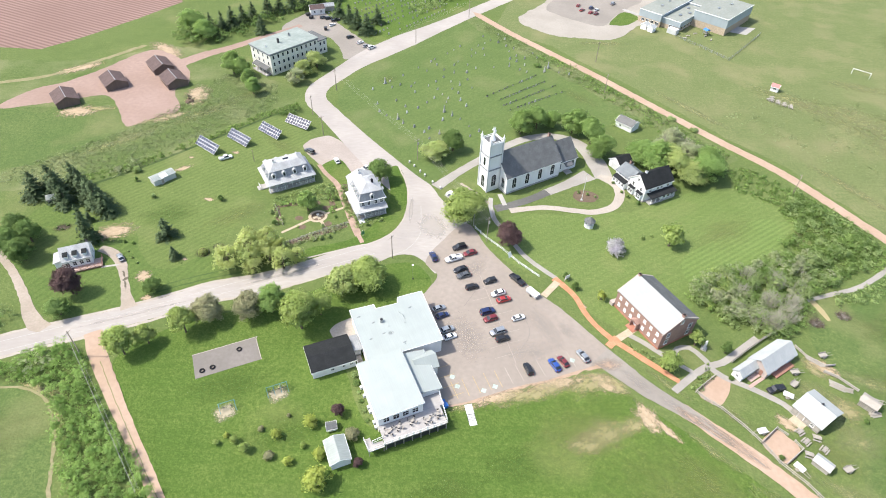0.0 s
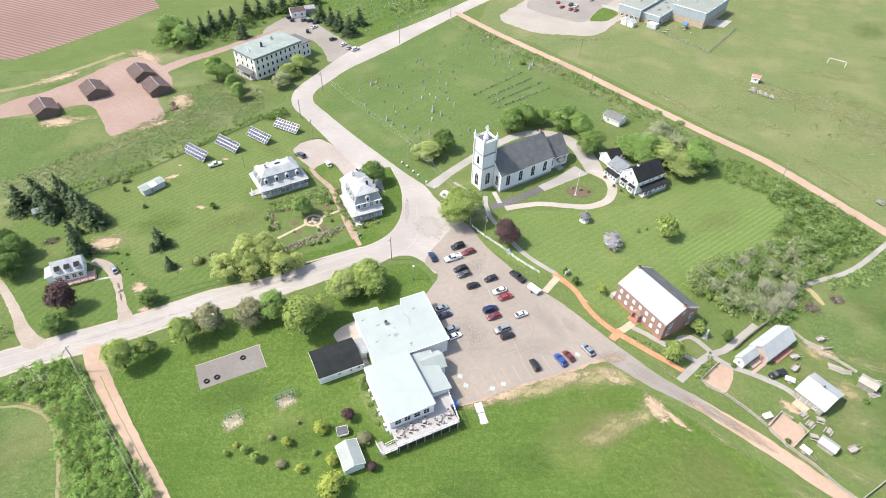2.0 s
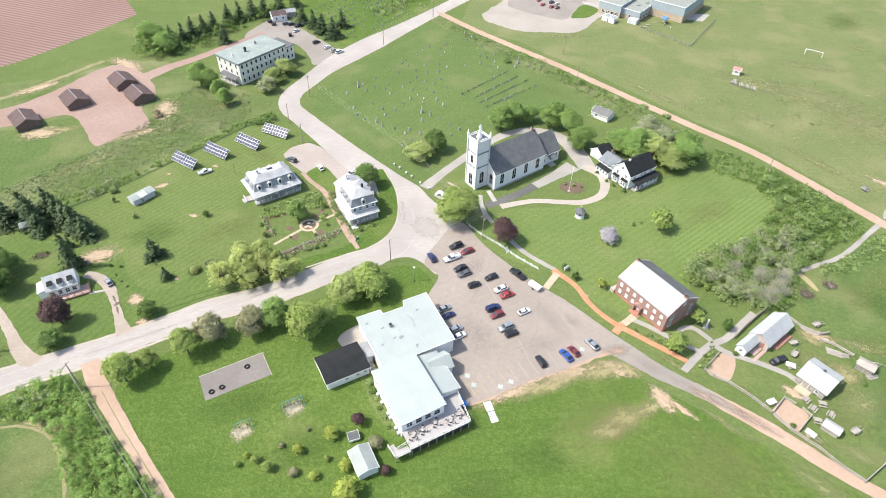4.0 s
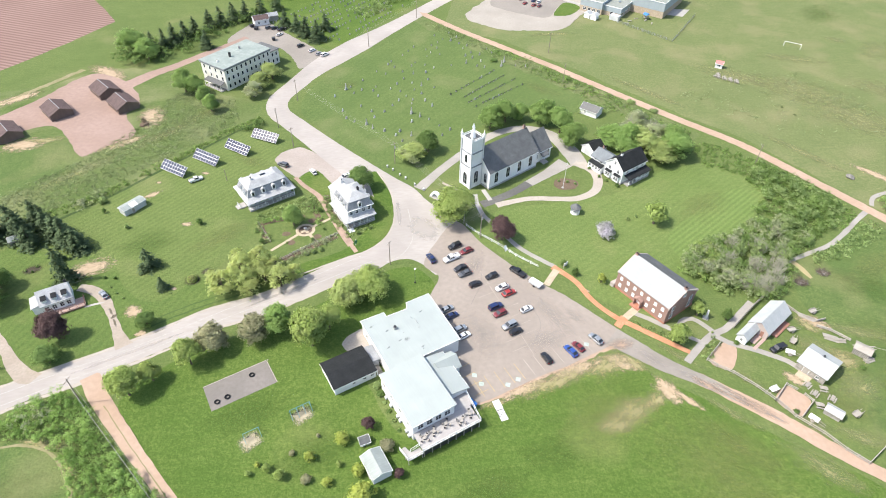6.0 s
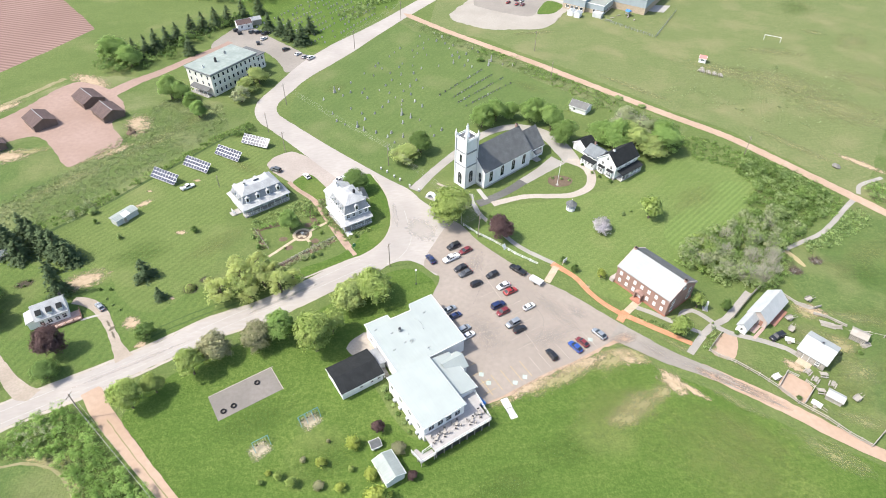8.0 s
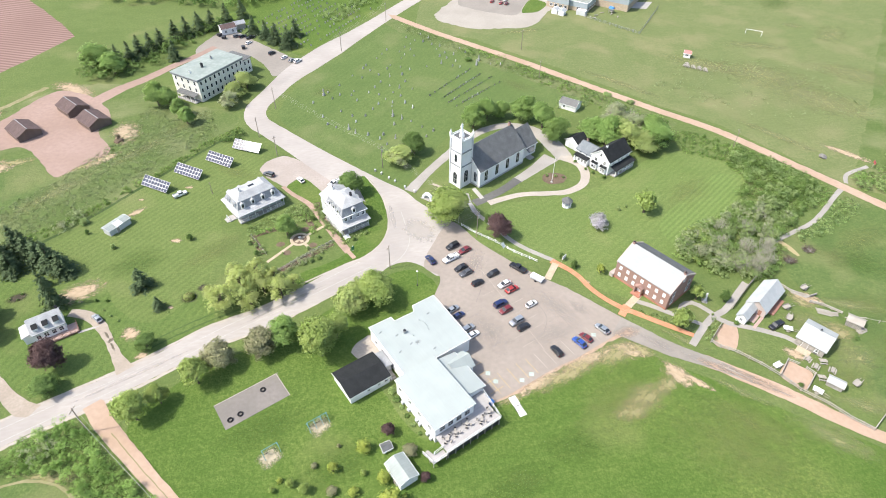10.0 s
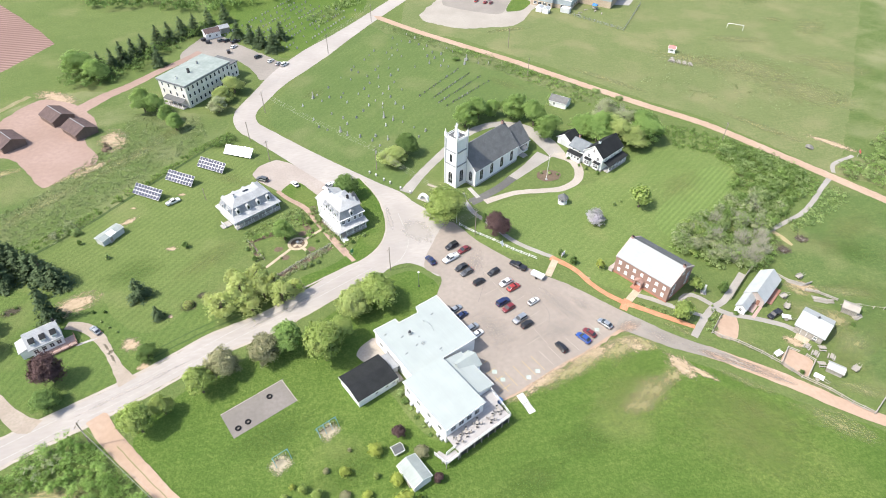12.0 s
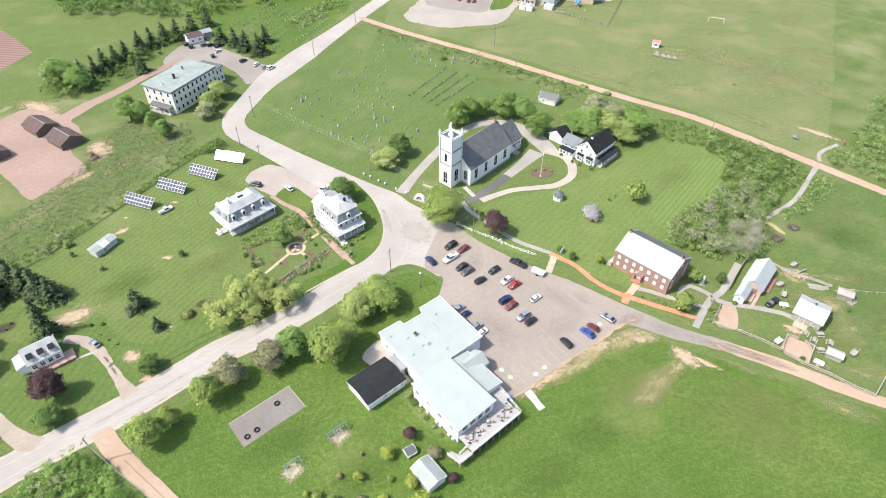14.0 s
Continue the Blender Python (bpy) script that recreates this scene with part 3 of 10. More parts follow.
patch("park_fringe", [(4, 75.2), (12, 77), (21, 80.5), (29, 82.8), (37, 86), (43, 88.2), (43, 89.5), (37, 88), (29, 85), (21, 82.6), (12, 79), (5, 77)], 0.04, CLAY, "strip of red clay along the edge of the car park", "verge", 0.5, 1.5)

for x, y, rx, ry, turn, mat, lab in (
    (42.4, 83.4, 6.0, 3.4, -20, EARTHSOFT, "scuffed bare earth at the car park corner"), (38.0, 82.8, 8.0, 4.6, 24, DRYSOFT, "dry yellowed turf by the car park"), (45.6, 82.8, 5.0, 2.6, -42, DRYSOFT, "dry yellowed turf beside the lane"),
    (50.4, 74.4, 5.4, 3.4, -62, EARTHSOFT, "scuffed bare earth beside the lane"), (54.2, 71.4, 4.6, 1.2, -48, EARTHSOFT, "bare scuffed streak"), (46.6, 72.2, 4.6, 3.0, 40, DRYSOFT, "dry yellowed turf beside the lane"),
    (40.0, 70.0, 8.4, 5.0, 24, DRYSOFT, "dry yellowed turf on the open lawn"), (35.4, 67.2, 6.5, 4.0, 14, DRYSOFT, "dry patch on the open lawn"), (34.0, 70.0, 16.0, 10.0, 20, TIREDSOFT, "tired grass on the open lawn"),
    (30.0, 82.2, 10.0, 2.2, 20, EARTHSOFT, "scuffed edge of the car park"), (18.0, 78.6, 9.0, 1.9, 20, EARTHSOFT, "scuffed edge of the car park"), (25.0, 79.6, 14.0, 3.2, 20, DRYSOFT, "dry turf along the car park"), (10.0, 75.6, 5.0, 1.4, 16, DRYSOFT, "dry turf beside the stair"),
    (20.0, 62.0, 10.0, 6.0, 0, LUSHSOFT, "lush darker grass"), (5.0, 56.0, 12.0, 6.0, 20, LUSHSOFT, "lush darker grass"), (54.0, 54.0, 22.0, 14.0, -40, TIREDSOFT, "tired grass near the lane"),
    (-121.0, 252.0, 14.0, 5.0, -40, EARTHSOFT, "scuffed earth round the dirt yard"), (-95.0, 213.0, 6.0, 10.0, 10, EARTHSOFT, "scuffed earth round the dirt yard"), (-135.0, 197.5, 9.0, 5.5, 10, EARTHSOFT, "grassed-over earth mound"), (-150.0, 232.0, 12.0, 4.0, 40, EARTHSOFT, "scuffed earth round the dirt yard"), (-100.0, 196.0, 8.0, 3.0, 40, EARTHSOFT, "scuffed earth below the yard"),
    (-93.4, 130.6, 7.6, 4.6, 26, EARTHSOFT, "bare earth behind the small house"), (-70.5, 147.5, 2.2, 1.2, 0, EARTHSOFT, "small bare spot"), (-84.0, 163.5, 3.6, 1.6, 40, EARTHSOFT, "bare spot beside the shed"),
    (-77.6, 113.0, 2.6, 3.4, 30, EARTHSOFT, "bare spot at the drive"), (-74.0, 105.4, 2.0, 1.4, 30, EARTHSOFT, "bare spot at the drive"), (41.0, 107.6, 1.5, 1.0, 0, EARTHSOFT, "small bare spot in the lawn"),
    (-87.0, 76.6, 9.0, 1.8, -12, DRYSOFT, "trodden pale margin of the hay field"), (-79.4, 70.0, 7.0, 1.6, -58, DRYSOFT, "trodden pale margin of the hay field"),
    (176.0, 186.0, 26.0, 16.0, -45, TRODSOFT, "dry patch on the sports field"), (213.0, 258.0, 7.0, 4.0, -30, TRODSOFT, "dry goal mouth"), (157.6, 150.2, 10.9, 2.4, -54, EARTHSOFT, "bare red scrape"), (225.0, 290.0, 22.0, 14.0, 50, LUSHSOFT, "lush darker turf"),
    (57.0, 222.0, 12.0, 5.0, -45, TIREDSOFT, "tired grass in the cemetery"), (-22.0, 232.0, 7.0, 5.0, 40, TIREDSOFT, "tired grass in the cemetery"),
    (-60.0, 140.0, 14.0, 6.0, 40, TIREDSOFT, "tired mown grass"), (-80.0, 140.0, 12.0, 8.0, 20, LUSHSOFT, "lush darker lawn"), (-55.0, 180.0, 10.0, 4.0, -36, TIREDSOFT, "tired mown grass"), (-96.0, 128.0, 8.0, 5.0, 20, LUSHSOFT, "lush darker lawn"), (90.0, 140.0, 16.0, 9.0, 35, TIREDSOFT, "paler mown strip"),
    (145.0, 226.0, 24.0, 8.0, -42, TRODSOFT, "dry worn turf of the sports field"), (166.0, 210.0, 30.0, 16.0, -40, TRODSOFT, "dry worn turf of the sports field"), (205.0, 205.0, 24.0, 12.0, -45, TRODSOFT, "dry worn turf of the sports field"), (180.0, 240.0, 20.0, 6.0, -20, TRODSOFT, "dry worn turf before the goal"), (100.0, 216.0, 26.0, 3.0, -52, TRODSOFT, "dry grass beside the lane"), (140.0, 166.0, 22.0, 3.4, -58, TRODSOFT, "dry grass beside the lane"), (76.0, 276.0, 16.0, 3.0, 4, TRODSOFT, "dusty grass below the school car park"), (225.0, 245.0, 16.0, 10.0, 40, TRODSOFT, "dry worn turf of the sports field"), (-95.0, 62.0, 18.0, 13.0, 20, LUSHSOFT, "lush darker hay field"),
   
    (-105.0, 193.6, 11.0, 1.3, 42, DRYSOFT, "straw-coloured rim of the dirt yard"), (-128.0, 200.0, 8.0, 3.0, 10, DRYSOFT, "dry rim of the dirt yard"), (-112.0, 178.0, 22.0, 5.0, 46, TRODSOFT, "seeding pale grass of the meadow"), (-88.0, 200.0, 20.0, 5.0, 46, TRODSOFT, "seeding pale grass of the meadow"), (-76.0, 214.0, 12.0, 4.0, 46, TIREDSOFT, "paler meadow grass"),
    (76.0, 52.0, 13.0, 5.0, -42, TRODSOFT, "dry grass beside the clay lane"), (60.0, 60.0, 14.0, 6.0, -42, TIREDSOFT, "paler grass beside the lane"), (88.0, 58.0, 8.0, 3.0, -30, TRODSOFT, "dry grass inside the fence"), (108.0, 70.0, 12.0, 10.0, 20, TIREDSOFT, "paler grass of the pasture"), (128.0, 108.0, 18.0, 8.0, 20, TIREDSOFT, "paler grass of the pasture"),
    (90.0, 66.0, 9.0, 5.0, -40, TIREDSOFT, "trodden grass of the museum yard"), (92.0, 82.0, 9.0, 6.0, -30, TRODSOFT, "dry trodden grass between the sheds"), (96.0, 70.0, 8.0, 7.0, 20, TRODSOFT, "dry trodden grass of the museum yard"), (94.6, 89.4, 5.0, 2.4, -50, DRYSOFT, "trodden way past the logs"), (106.0, 86.0, 10.0, 3.0, -20, TRODSOFT, "flattened wheel way"), (79.0, 62.0, 7.0, 4.0, -45, TRODSOFT, "dry grass beside the lane fence"), (70.0, 76.0, 8.0, 1.8, -42, TRODSOFT, "dry verge of the lane"), (57.0, 84.0, 8.0, 1.6, -42, TRODSOFT, "dry verge of the lane"), (62.5, 67.0, 10.0, 1.6, -44, TRODSOFT, "dry verge of the lane"), (101.9, 104.3, 2.6, 2.0, 0, TWIGSOFT, "heap of grey brush in the grass"), (110.2, 107.1, 2.4, 1.8, 0, TWIGSOFT, "heap of grey brush in the grass"), (-61.2, 126.2, 1.9, 1.5, 20, SOILSOFT, "dark heap of cut garden litter"), (-64.6, 123.0, 2.5, 2.3, 0, SOILSOFT, "ring of dark soil round the clipped shrub"), (-108.6, 131.8, 3.0, 2.0, 20, SOILSOFT, "dark soil of a small flower bed"), (-69.0, 120.4, 1.0, 0.8, 0, EARTHSOFT, "small bare spot"), (-83.4, 170.1, 1.3, 0.8, 0, EARTHSOFT, "small bare spot"), (-69.2, 173.9, 1.8, 1.0, 0, EARTHSOFT, "small bare spot"), (97.0, 78.0, 6.0, 5.0, 0, DRYSOFT, "trodden grass at the sawmill"), (82.0, 74.0, 3.6, 2.2, -40, EARTHSOFT, "trodden earth before the barn"), (97.0, 90.0, 5.0, 3.0, -30, EARTHSOFT, "trodden earth among the logs"), (120.0, 100.0, 16.0, 9.0, -30, LUSHSOFT, "lush uncut grass"), (112.0, 84.0, 12.0, 8.0, -20, TIREDSOFT, "flattened paler grass"), (-45.0, 80.0, 14.0, 8.0, 24, LUSHSOFT, "lush darker lawn"), (-30.0, 68.0, 12.0, 7.0, 24, LUSHSOFT, "lush darker lawn")):
    worn(x, y, rx, ry, turn, mat, lab)

worn(-43.9, 72.2, 2.7, 2.3, 35, SANDSOFT, "scattered pale play sand in the grass", 0.045, 0.4)
worn(-33.3, 77.4, 2.7, 2.2, 35, SANDSOFT, "scattered pale play sand under the swings", 0.045, 0.4)
for x, y in ((10.3, 22.4), (5.4, 22.3), (8.8, 22.9), (12.6, 18.6), (7.4, 27.0), (17.5, 28.5), (4.6, 30.0)):
    p = pose(-9.2, 67.8, 0, 0, 0, 23.6) @ Vector((x, y, 0))
    worn(p.x, p.y, 1.1 if x == 10.3 else 0.8, 0.8 if x == 10.3 else 0.35, 40, ROOFSTAIN, "faint grey stain on the metal roof", 4.706)
for x, y, rx, ry, turn, mat, lab in ((69.0, 67.6, 7.0, 1.5, -43, CLAYSOFT, "red clay spilt over the asphalt"), (64.8, 70.8, 6.0, 0.6, -43, CLAYSOFT, "red clay washed along the lane"), (65.6, 71.8, 6.0, 0.6, -43, CLAYSOFT, "red clay washed along the lane"), (60.5, 74.6, 4.5, 1.3, -42, CLAYSOFT, "red clay dust on the lane"), (44, 88.6, 4.0, 2.0, 10, CLAYSOFT, "red clay dust at the car park corner"), (35.5, 99, 4.0, 2.2, -52, TARSOFT, "paler worn asphalt"), (30, 100, 10.0, 4.0, -60, TARSOFT, "paler worn asphalt"), (26, 92, 8.0, 5.0, 20, TARSOFT, "paler worn asphalt"), (10, 96, 6.0, 10.0, 20, TARSOFT, "paler worn asphalt"), (12, 120, 8.0, 4.0, 60, TARSOFT, "paler worn asphalt"), (50, 84, 6.0, 2.0, -44, TARSOFT, "paler worn asphalt"), (58, 77, 6.0, 1.6, -40, TARSOFT, "paler worn asphalt")):
    worn(x, y, rx, ry, turn, mat, lab, 0.108)

# roads
ROAD_LINE = [(-190, 48), (-140, 69), (-100.2, 89.1), (-89.7, 93.4), (-80.3, 97.1), (-69.2, 102.2), (-58.1, 108), (-47.2, 111.3), (-35.9, 116.3), (-25.5, 122.2), (-15.4, 129.3), (-8.0, 137.0), (-3.3, 145.5), (-5.2, 154), (-11, 160.6), (-19.9, 172.1), (-29.8, 185.6), (-42.4, 203.6), (-48.3, 212.5), (-49, 222), (-43.2, 233.9), (-34, 249.8), (-17, 271), (0, 290.4), (19.3, 313.1), (34, 330), (70, 372)]
way("road", ROAD_LINE, [6.6, 6.6, 6.8, 6.8, 6.8, 6.8, 6.6, 6.4, 6.8, 7.4, 9.4, 11.2, 12.0, 10.6, 9, 8, 8.2, 9, 12.5, 13, 10, 8.5, 7.8, 8, 8.6, 9, 9], 0.06, ROAD, "pale worn asphalt village road in a wide bend", "road", 0.1)
for side in (-1, 1):
    off = curve_through(ROAD_LINE, False, 4.0)
    line = []
    for i, p in enumerate(off):
        d = (off[min(i + 1, len(off) - 1)] - off[max(i - 1, 0)]).normalized()
        line.append(p + Vector((-d.y, d.x, 0)) * side * 3.7)
    way("verge", [(p.x, p.y) for p in line[::2]], 0.9, 0.03, GRAVEL, "gravel shoulder of the village road", "verge", 0.25)
for off, wide in ((5.8, 0.6), (7.8, 0.5)):
    way("swale", [(x - 0.42 * off, y + 0.91 * off) for x, y in ((-71.5, 101.2), (-58.1, 107.6), (-47.2, 111.3))], [wide * 0.7, wide, wide * 0.6], 0.04, SWALE, "dark uncut grass of the roadside swale", "ditch", 0.2, rise=0.004)
patch("road_apron", [(-15.5, 121.8), (-11, 124.4), (-6, 125.2), (-1.8, 122.5), (2, 118), (6, 128), (10.4, 140), (5, 148), (-0.5, 155.6), (-6, 160.8), (-9, 158.6), (-7.6, 150), (-9.6, 141), (-16, 129)], 0.055, ROAD, "wide asphalt mouth of the car park", "road", 0.15, 2)
patch("car_park", [(2, 117.5), (-1.5, 122.3), (2, 130), (10.2, 140), (16.3, 129.4), (22.6, 120.2), (30.1, 111.2), (35, 106.3), (40.5, 99.4), (46.5, 91), (48.6, 82.2), (43.2, 88.2), (37.4, 86.9), (29.2, 83.8), (21.5, 81.5), (12.5, 78), (5.6, 76), (2.6, 78.6), (-0.6, 85), (-2.4, 90.4), (3.6, 92.4), (0.6, 99.6), (-2.6, 107), (-0.6, 111.6)], 0.07, TARMAC, "worn reddish-grey asphalt car park", "car park", 0.12, 2, True)
way("lane", [(42.8, 91.5), (47.6, 86.5), (53.0, 81.2), (60.8, 75.2), (66.0, 70.4), (70.0, 66.6), (73.0, 63.6)], [6.3, 5.5, 4.6, 3.8, 3.2, 1.9, 0.4], 0.075, GREYTAR, "patched grey asphalt lane leaving the car park", "lane", 0.15)
way("lane", [(56.0, 78.8), (60.8, 75.2), (66.6, 69.9), (71.7, 65.2), (80.3, 55.9), (90, 46.5), (110, 28), (160, -15)], [3.6, 3.9, 3.4, 2.6, 2.2, 2.1, 2.1, 2.1], 0.062, CLAY, "red clay farm lane", "lane", 0.3)
way("lane", [(15, 309), (32.4, 284.4), (50.1, 262.7), (66.3, 243), (80.6, 223.8), (93.7, 206.5), (105.8, 190.7), (119.9, 173.3), (130.9, 153.7), (140.2, 136.3), (146, 125), (165, 88), (190, 40)], 3.9, 0.06, CLAY, "straight red clay lane beside the sports field", "lane", 0.3)
way("lane", [(-82.5, 93.5), (-79, 87.5), (-71.6, 77.6), (-65.4, 69.8), (-59.2, 62), (-40, 38), (-10, 0), (50, -75)], [4.4, 3.0, 2.5, 2.4, 2.4, 2.4, 2.4, 2.4], 0.062, CLAY, "narrow red clay lane beside the thicket", "lane", 0.2)
way("lane", [(-95, 93.5), (-99.4, 96.8), (-104, 102.5), (-113, 113), (-130, 128)], [4.6, 2.5, 2.1, 2.0, 2.0], 0.065, DRIVEGREY, "gravel lane joining the road", "lane", 0.3)
way("driveway", [(-77, 101.5), (-79.3, 105.5), (-82, 111), (-85.6, 117.6), (-89.4, 121.6), (-94, 123.5)], [4.2, 2.3, 1.9, 2.6, 3.0, 2.4], 0.065, DRIVEGREY, "gravel drive to the small house", "driveway", 0.2)
way("dirt_lane", [(-114, 236), (-108, 243), (-102, 250), (-94.3, 256.5), (-84.3, 267.2), (-76, 275), (-68, 284)], [7, 6.4, 5.2, 4.6, 4.2, 4, 4], 0.055, DIRT, "red dirt lane to the old hotel", "lane", 0.4)
way("dirt_track", [(-185, 214), (-160, 224), (-145, 240), (-132, 256)], 2.4, 0.03, TRACK, "faint wheel track at the field edge", "track", 0.6)
way("house_path", [(-90.4, 116.0), (-88.0, 116.7), (-85.6, 117.2)], 0.7, 0.06, CONCRETE, "short concrete path from the drive to the deck", "path", 0.03)
for x, y, rx, ry, turn in ((-81.2, 109.6, 2.6, 0.5, 118), (-83.2, 113.6, 2.4, 0.5, 122), (-82.0, 111.8, 1.6, 0.9, 60)):
    worn(x, y, rx, ry, turn, CRACKSOFT, "dark cracks with weeds in the drive", 0.1)
patch("hotel_yard", [(-76, 278), (-70, 296), (-62, 303), (-50, 287), (-32, 263), (-31, 258), (-41.5, 249), (-45, 258), (-50, 268), (-56, 273)], 0.06, GREYTAR, "grey asphalt yard behind the old hotel", "yard", 0.4, 2)
patch("school_yard", [(54, 326), (44.3, 312.5), (37.9, 302), (42.2, 292.2), (54.7, 282.6), (67.8, 280.9), (78.5, 279.9), (87.1, 284.5), (93.1, 292.4), (100.5, 301.5), (105.4, 307.2), (112, 325), (118, 345), (90, 380), (70, 360)], 0.05, YARDPALE, "pale gravel school car park", "yard", 0.7, 3)
patch("school_yard_asphalt", [(64, 338), (53.9, 318), (58.3, 309.7), (71, 299.6), (80.1, 296.7), (87.7, 308.4), (97.9, 321.8), (108, 338), (88, 368)], 0.06, GREYTAR, "grey asphalt part of the school car park", "yard", 0.3, 3)
patch("school_island", [(83.8, 300.4), (93.8, 315.8), (100.5, 309.2), (92.9, 299.3), (86.5, 298)], 0.07, LAWN, "grass island in the school car park", "lawn", 0.2, 2)
patch("cottage_yard", [(-47, 180), (-40, 186.5), (-33, 182), (-24, 172), (-19, 164), (-22, 160), (-27, 163), (-30, 167), (-35, 166), (-40, 169)], 0.06, YARDPINK, "pinkish gravel yard behind the cottages", "yard", 0.4, 2)
patch("cottage_yard_lawn", [(-38.5, 166.5), (-34, 172), (-30, 168), (-27, 160), (-31, 158)], 0.07, LAWN, "small patch of lawn in the gravel yard", "lawn", 0.2, 2)

way("edge_line", [(-4.0, 148), (-3.6, 141), (-3.5, 135), (-5.3, 130), (-8.5, 126.2), (-12, 124.6)], 0.22, 0.1, ROADLINE, "faint worn edge line round the bend", "marking", 0.03, rise=0.0)
way("edge_line", [(-16, 125.4), (-25.2, 121.0), (-40.3, 114.0), (-54.2, 108.0), (-66.9, 101.5), (-78.5, 96.2), (-92, 90.6), (-130, 74)], 0.16, 0.1, ROADLINE, "faint worn edge line of the road", "marking", 0.03, rise=0.0)
way("edge_line", [(-19, 127.8), (-26.0, 124.2), (-40.4, 117.0), (-54.3, 111.0), (-67.1, 104.6), (-78.9, 99.2), (-92, 94.2), (-130, 78)], 0.16, 0.1, ROADLINE, "faint worn edge line of the road", "marking", 0.03, rise=0.0)
for x, y, rx, ry, turn, lab in ((-7, 146, 1.0, 9.0, 0, "smooth pale wheel track on the bend"), (-40, 115.6, 16.0, 0.7, 25, "smooth pale wheel track"), (-75, 99.6, 18.0, 0.7, 23, "smooth pale wheel track"), (0, 138, 6.0, 9.0, 20, "pale worn asphalt at the junction")):
    worn(x, y, rx, ry, turn, ROADSOFT, lab, 0.108)

# church drives and walks
way("church_drive", [(19.4, 147.8), (24, 149.6), (31.5, 153.6), (37.0, 157.4)], [3.4, 3.0, 3.0, 3.2], 0.062, DARKTAR, "dark grey asphalt church drive", "driveway", 0.1)
way("church_drive", [(36.4, 157.0), (43.6, 161.6), (52.5, 168)], [3.2, 4.0, 6], 0.06, PATHGREY, "grey gravel beside the church", "driveway", 0.12)
way("church_drive", [(24, 147), (34.8, 149.2), (44, 148.2), (51, 147.8), (57.5, 151), (60.6, 157), (60.4, 163), (56, 168)], [2.6, 2.2, 2.2, 2.4, 2.6, 3.0, 3.6, 4.6], 0.066, GRAVEL, "pale gravel loop drive before the rectory", "driveway", 0.15)
way("church_drive", [(57, 166), (56.5, 172), (54.5, 181), (50, 188.5), (42, 191.8), (33, 189.6), (25, 184), (16.5, 175.8), (8, 167), (0.5, 158)], [6, 7, 5.5, 4, 3.6, 3.5, 3.3, 3.2, 3.2, 4.2], 0.058, PATHGREY, "grey gravel drive round the back of the church", "driveway", 0.15)
way("church_path", [(18.6, 143.5), (18, 149), (18.3, 153.2)], 1.4, 0.08, CONCRETE, "concrete walk to the church", "path", 0.03)
way("church_path", [(22.6, 149.6), (21.2, 155.4)], 1.5, 0.085, CONCRETE, "concrete walk to the church side door", "path", 0.02)
way("church_path", [(8.5, 160.6), (14.5, 154.4), (17.6, 150.0)], 1.0, 0.08, DRIVEGREY, "gravel walk past the tower", "path", 0.08)
way("front_path", [(35.3, 117.4), (27.2, 126), (22.6, 135.2), (19, 142.4), (18.3, 147)], 1.5, 0.08, PATHGREY, "grey gravel walk between lawn and fence", "path", 0.08)
way("museum_path", [(50.3, 98.9), (54.4, 95.9), (58, 92.6), (60.6, 90.6)], 1.5, 0.08, PATHGREY, "grey gravel walk along the brick museum", "path", 0.06)
way("museum_path", [(60.5, 91.5), (62.4, 94.2), (65.6, 94.8), (68, 91.9), (69.2, 89.6)], 1.5, 0.082, PATHGREY, "curving grey gravel walk", "path", 0.06)
way("museum_path", [(58.4, 81.6), (63.7, 85.9), (68.6, 89.2), (72.5, 90.4), (79.4, 95.2), (84, 98.6)], 1.8, 0.084, PATHGREY, "straight grey gravel walk through the museum grounds", "path", 0.06)
way("museum_path", [(69, 89), (71.4, 86.2), (77.2, 83.1), (83, 79.2), (84.8, 76.5)], 1.6, 0.086, PATHGREY, "grey gravel walk to the log barn", "path", 0.06)
way("museum_path", [(61.5, 89.5), (64, 87.6), (65, 86.6)], 1.2, 0.083, PATHGREY, "short gravel walk", "path", 0.06)
way("woodland_path", [(102.8, 112.4), (110.5, 115), (119, 117.8), (127, 122.4), (133, 126.6), (140.5, 131.5)], [1.2, 1.4, 1.5, 1.5, 1.5, 1.7], 0.07, PATHGREY, "pale gravel walking trail", "path", 0.12)
way("woodland_path", [(104, 112.6), (105, 109), (105.8, 105.4)], [1.6, 1.8, 1.0], 0.068, WORN, "worn spur of the trail", "path", 0.2)
way("woodland_path", [(144.6, 134.2), (147.6, 138), (152, 139.8), (156, 140.6), (159, 141.4)], 1.4, 0.07, PATHGREY, "pale gravel trail beyond the lane", "path", 0.1)
way("brick_walk", [(34.4, 117.6), (37.4, 114), (39.6, 110.4), (41, 105.6), (43.4, 100.8), (46.8, 96.4)], [2.2, 1.7, 1.6, 1.5, 1.5, 1.7], 0.095, BRICKWALK, "winding red paved walk", "path", 0.04)
way("brick_walk", [(46.4, 96.8), (51.4, 92.4), (55.8, 88.4), (60.4, 84.4)], [1.8, 1.7, 1.6, 1.3], 0.097, BRICKWALK, "red paved walk along the museum hedge", "path", 0.1)
way("brick_walk", [(45.2, 94.2), (48.2, 97.2)], 2.0, 0.1, BRICKWALK, "red paved landing at the car park", "path", 0.02)
way("boardwalk", [(48.3, 96.9), (53.2, 100.4)], 1.9, 0.12, SAND, "pale paved walk to the museum door", "path", 0.02)
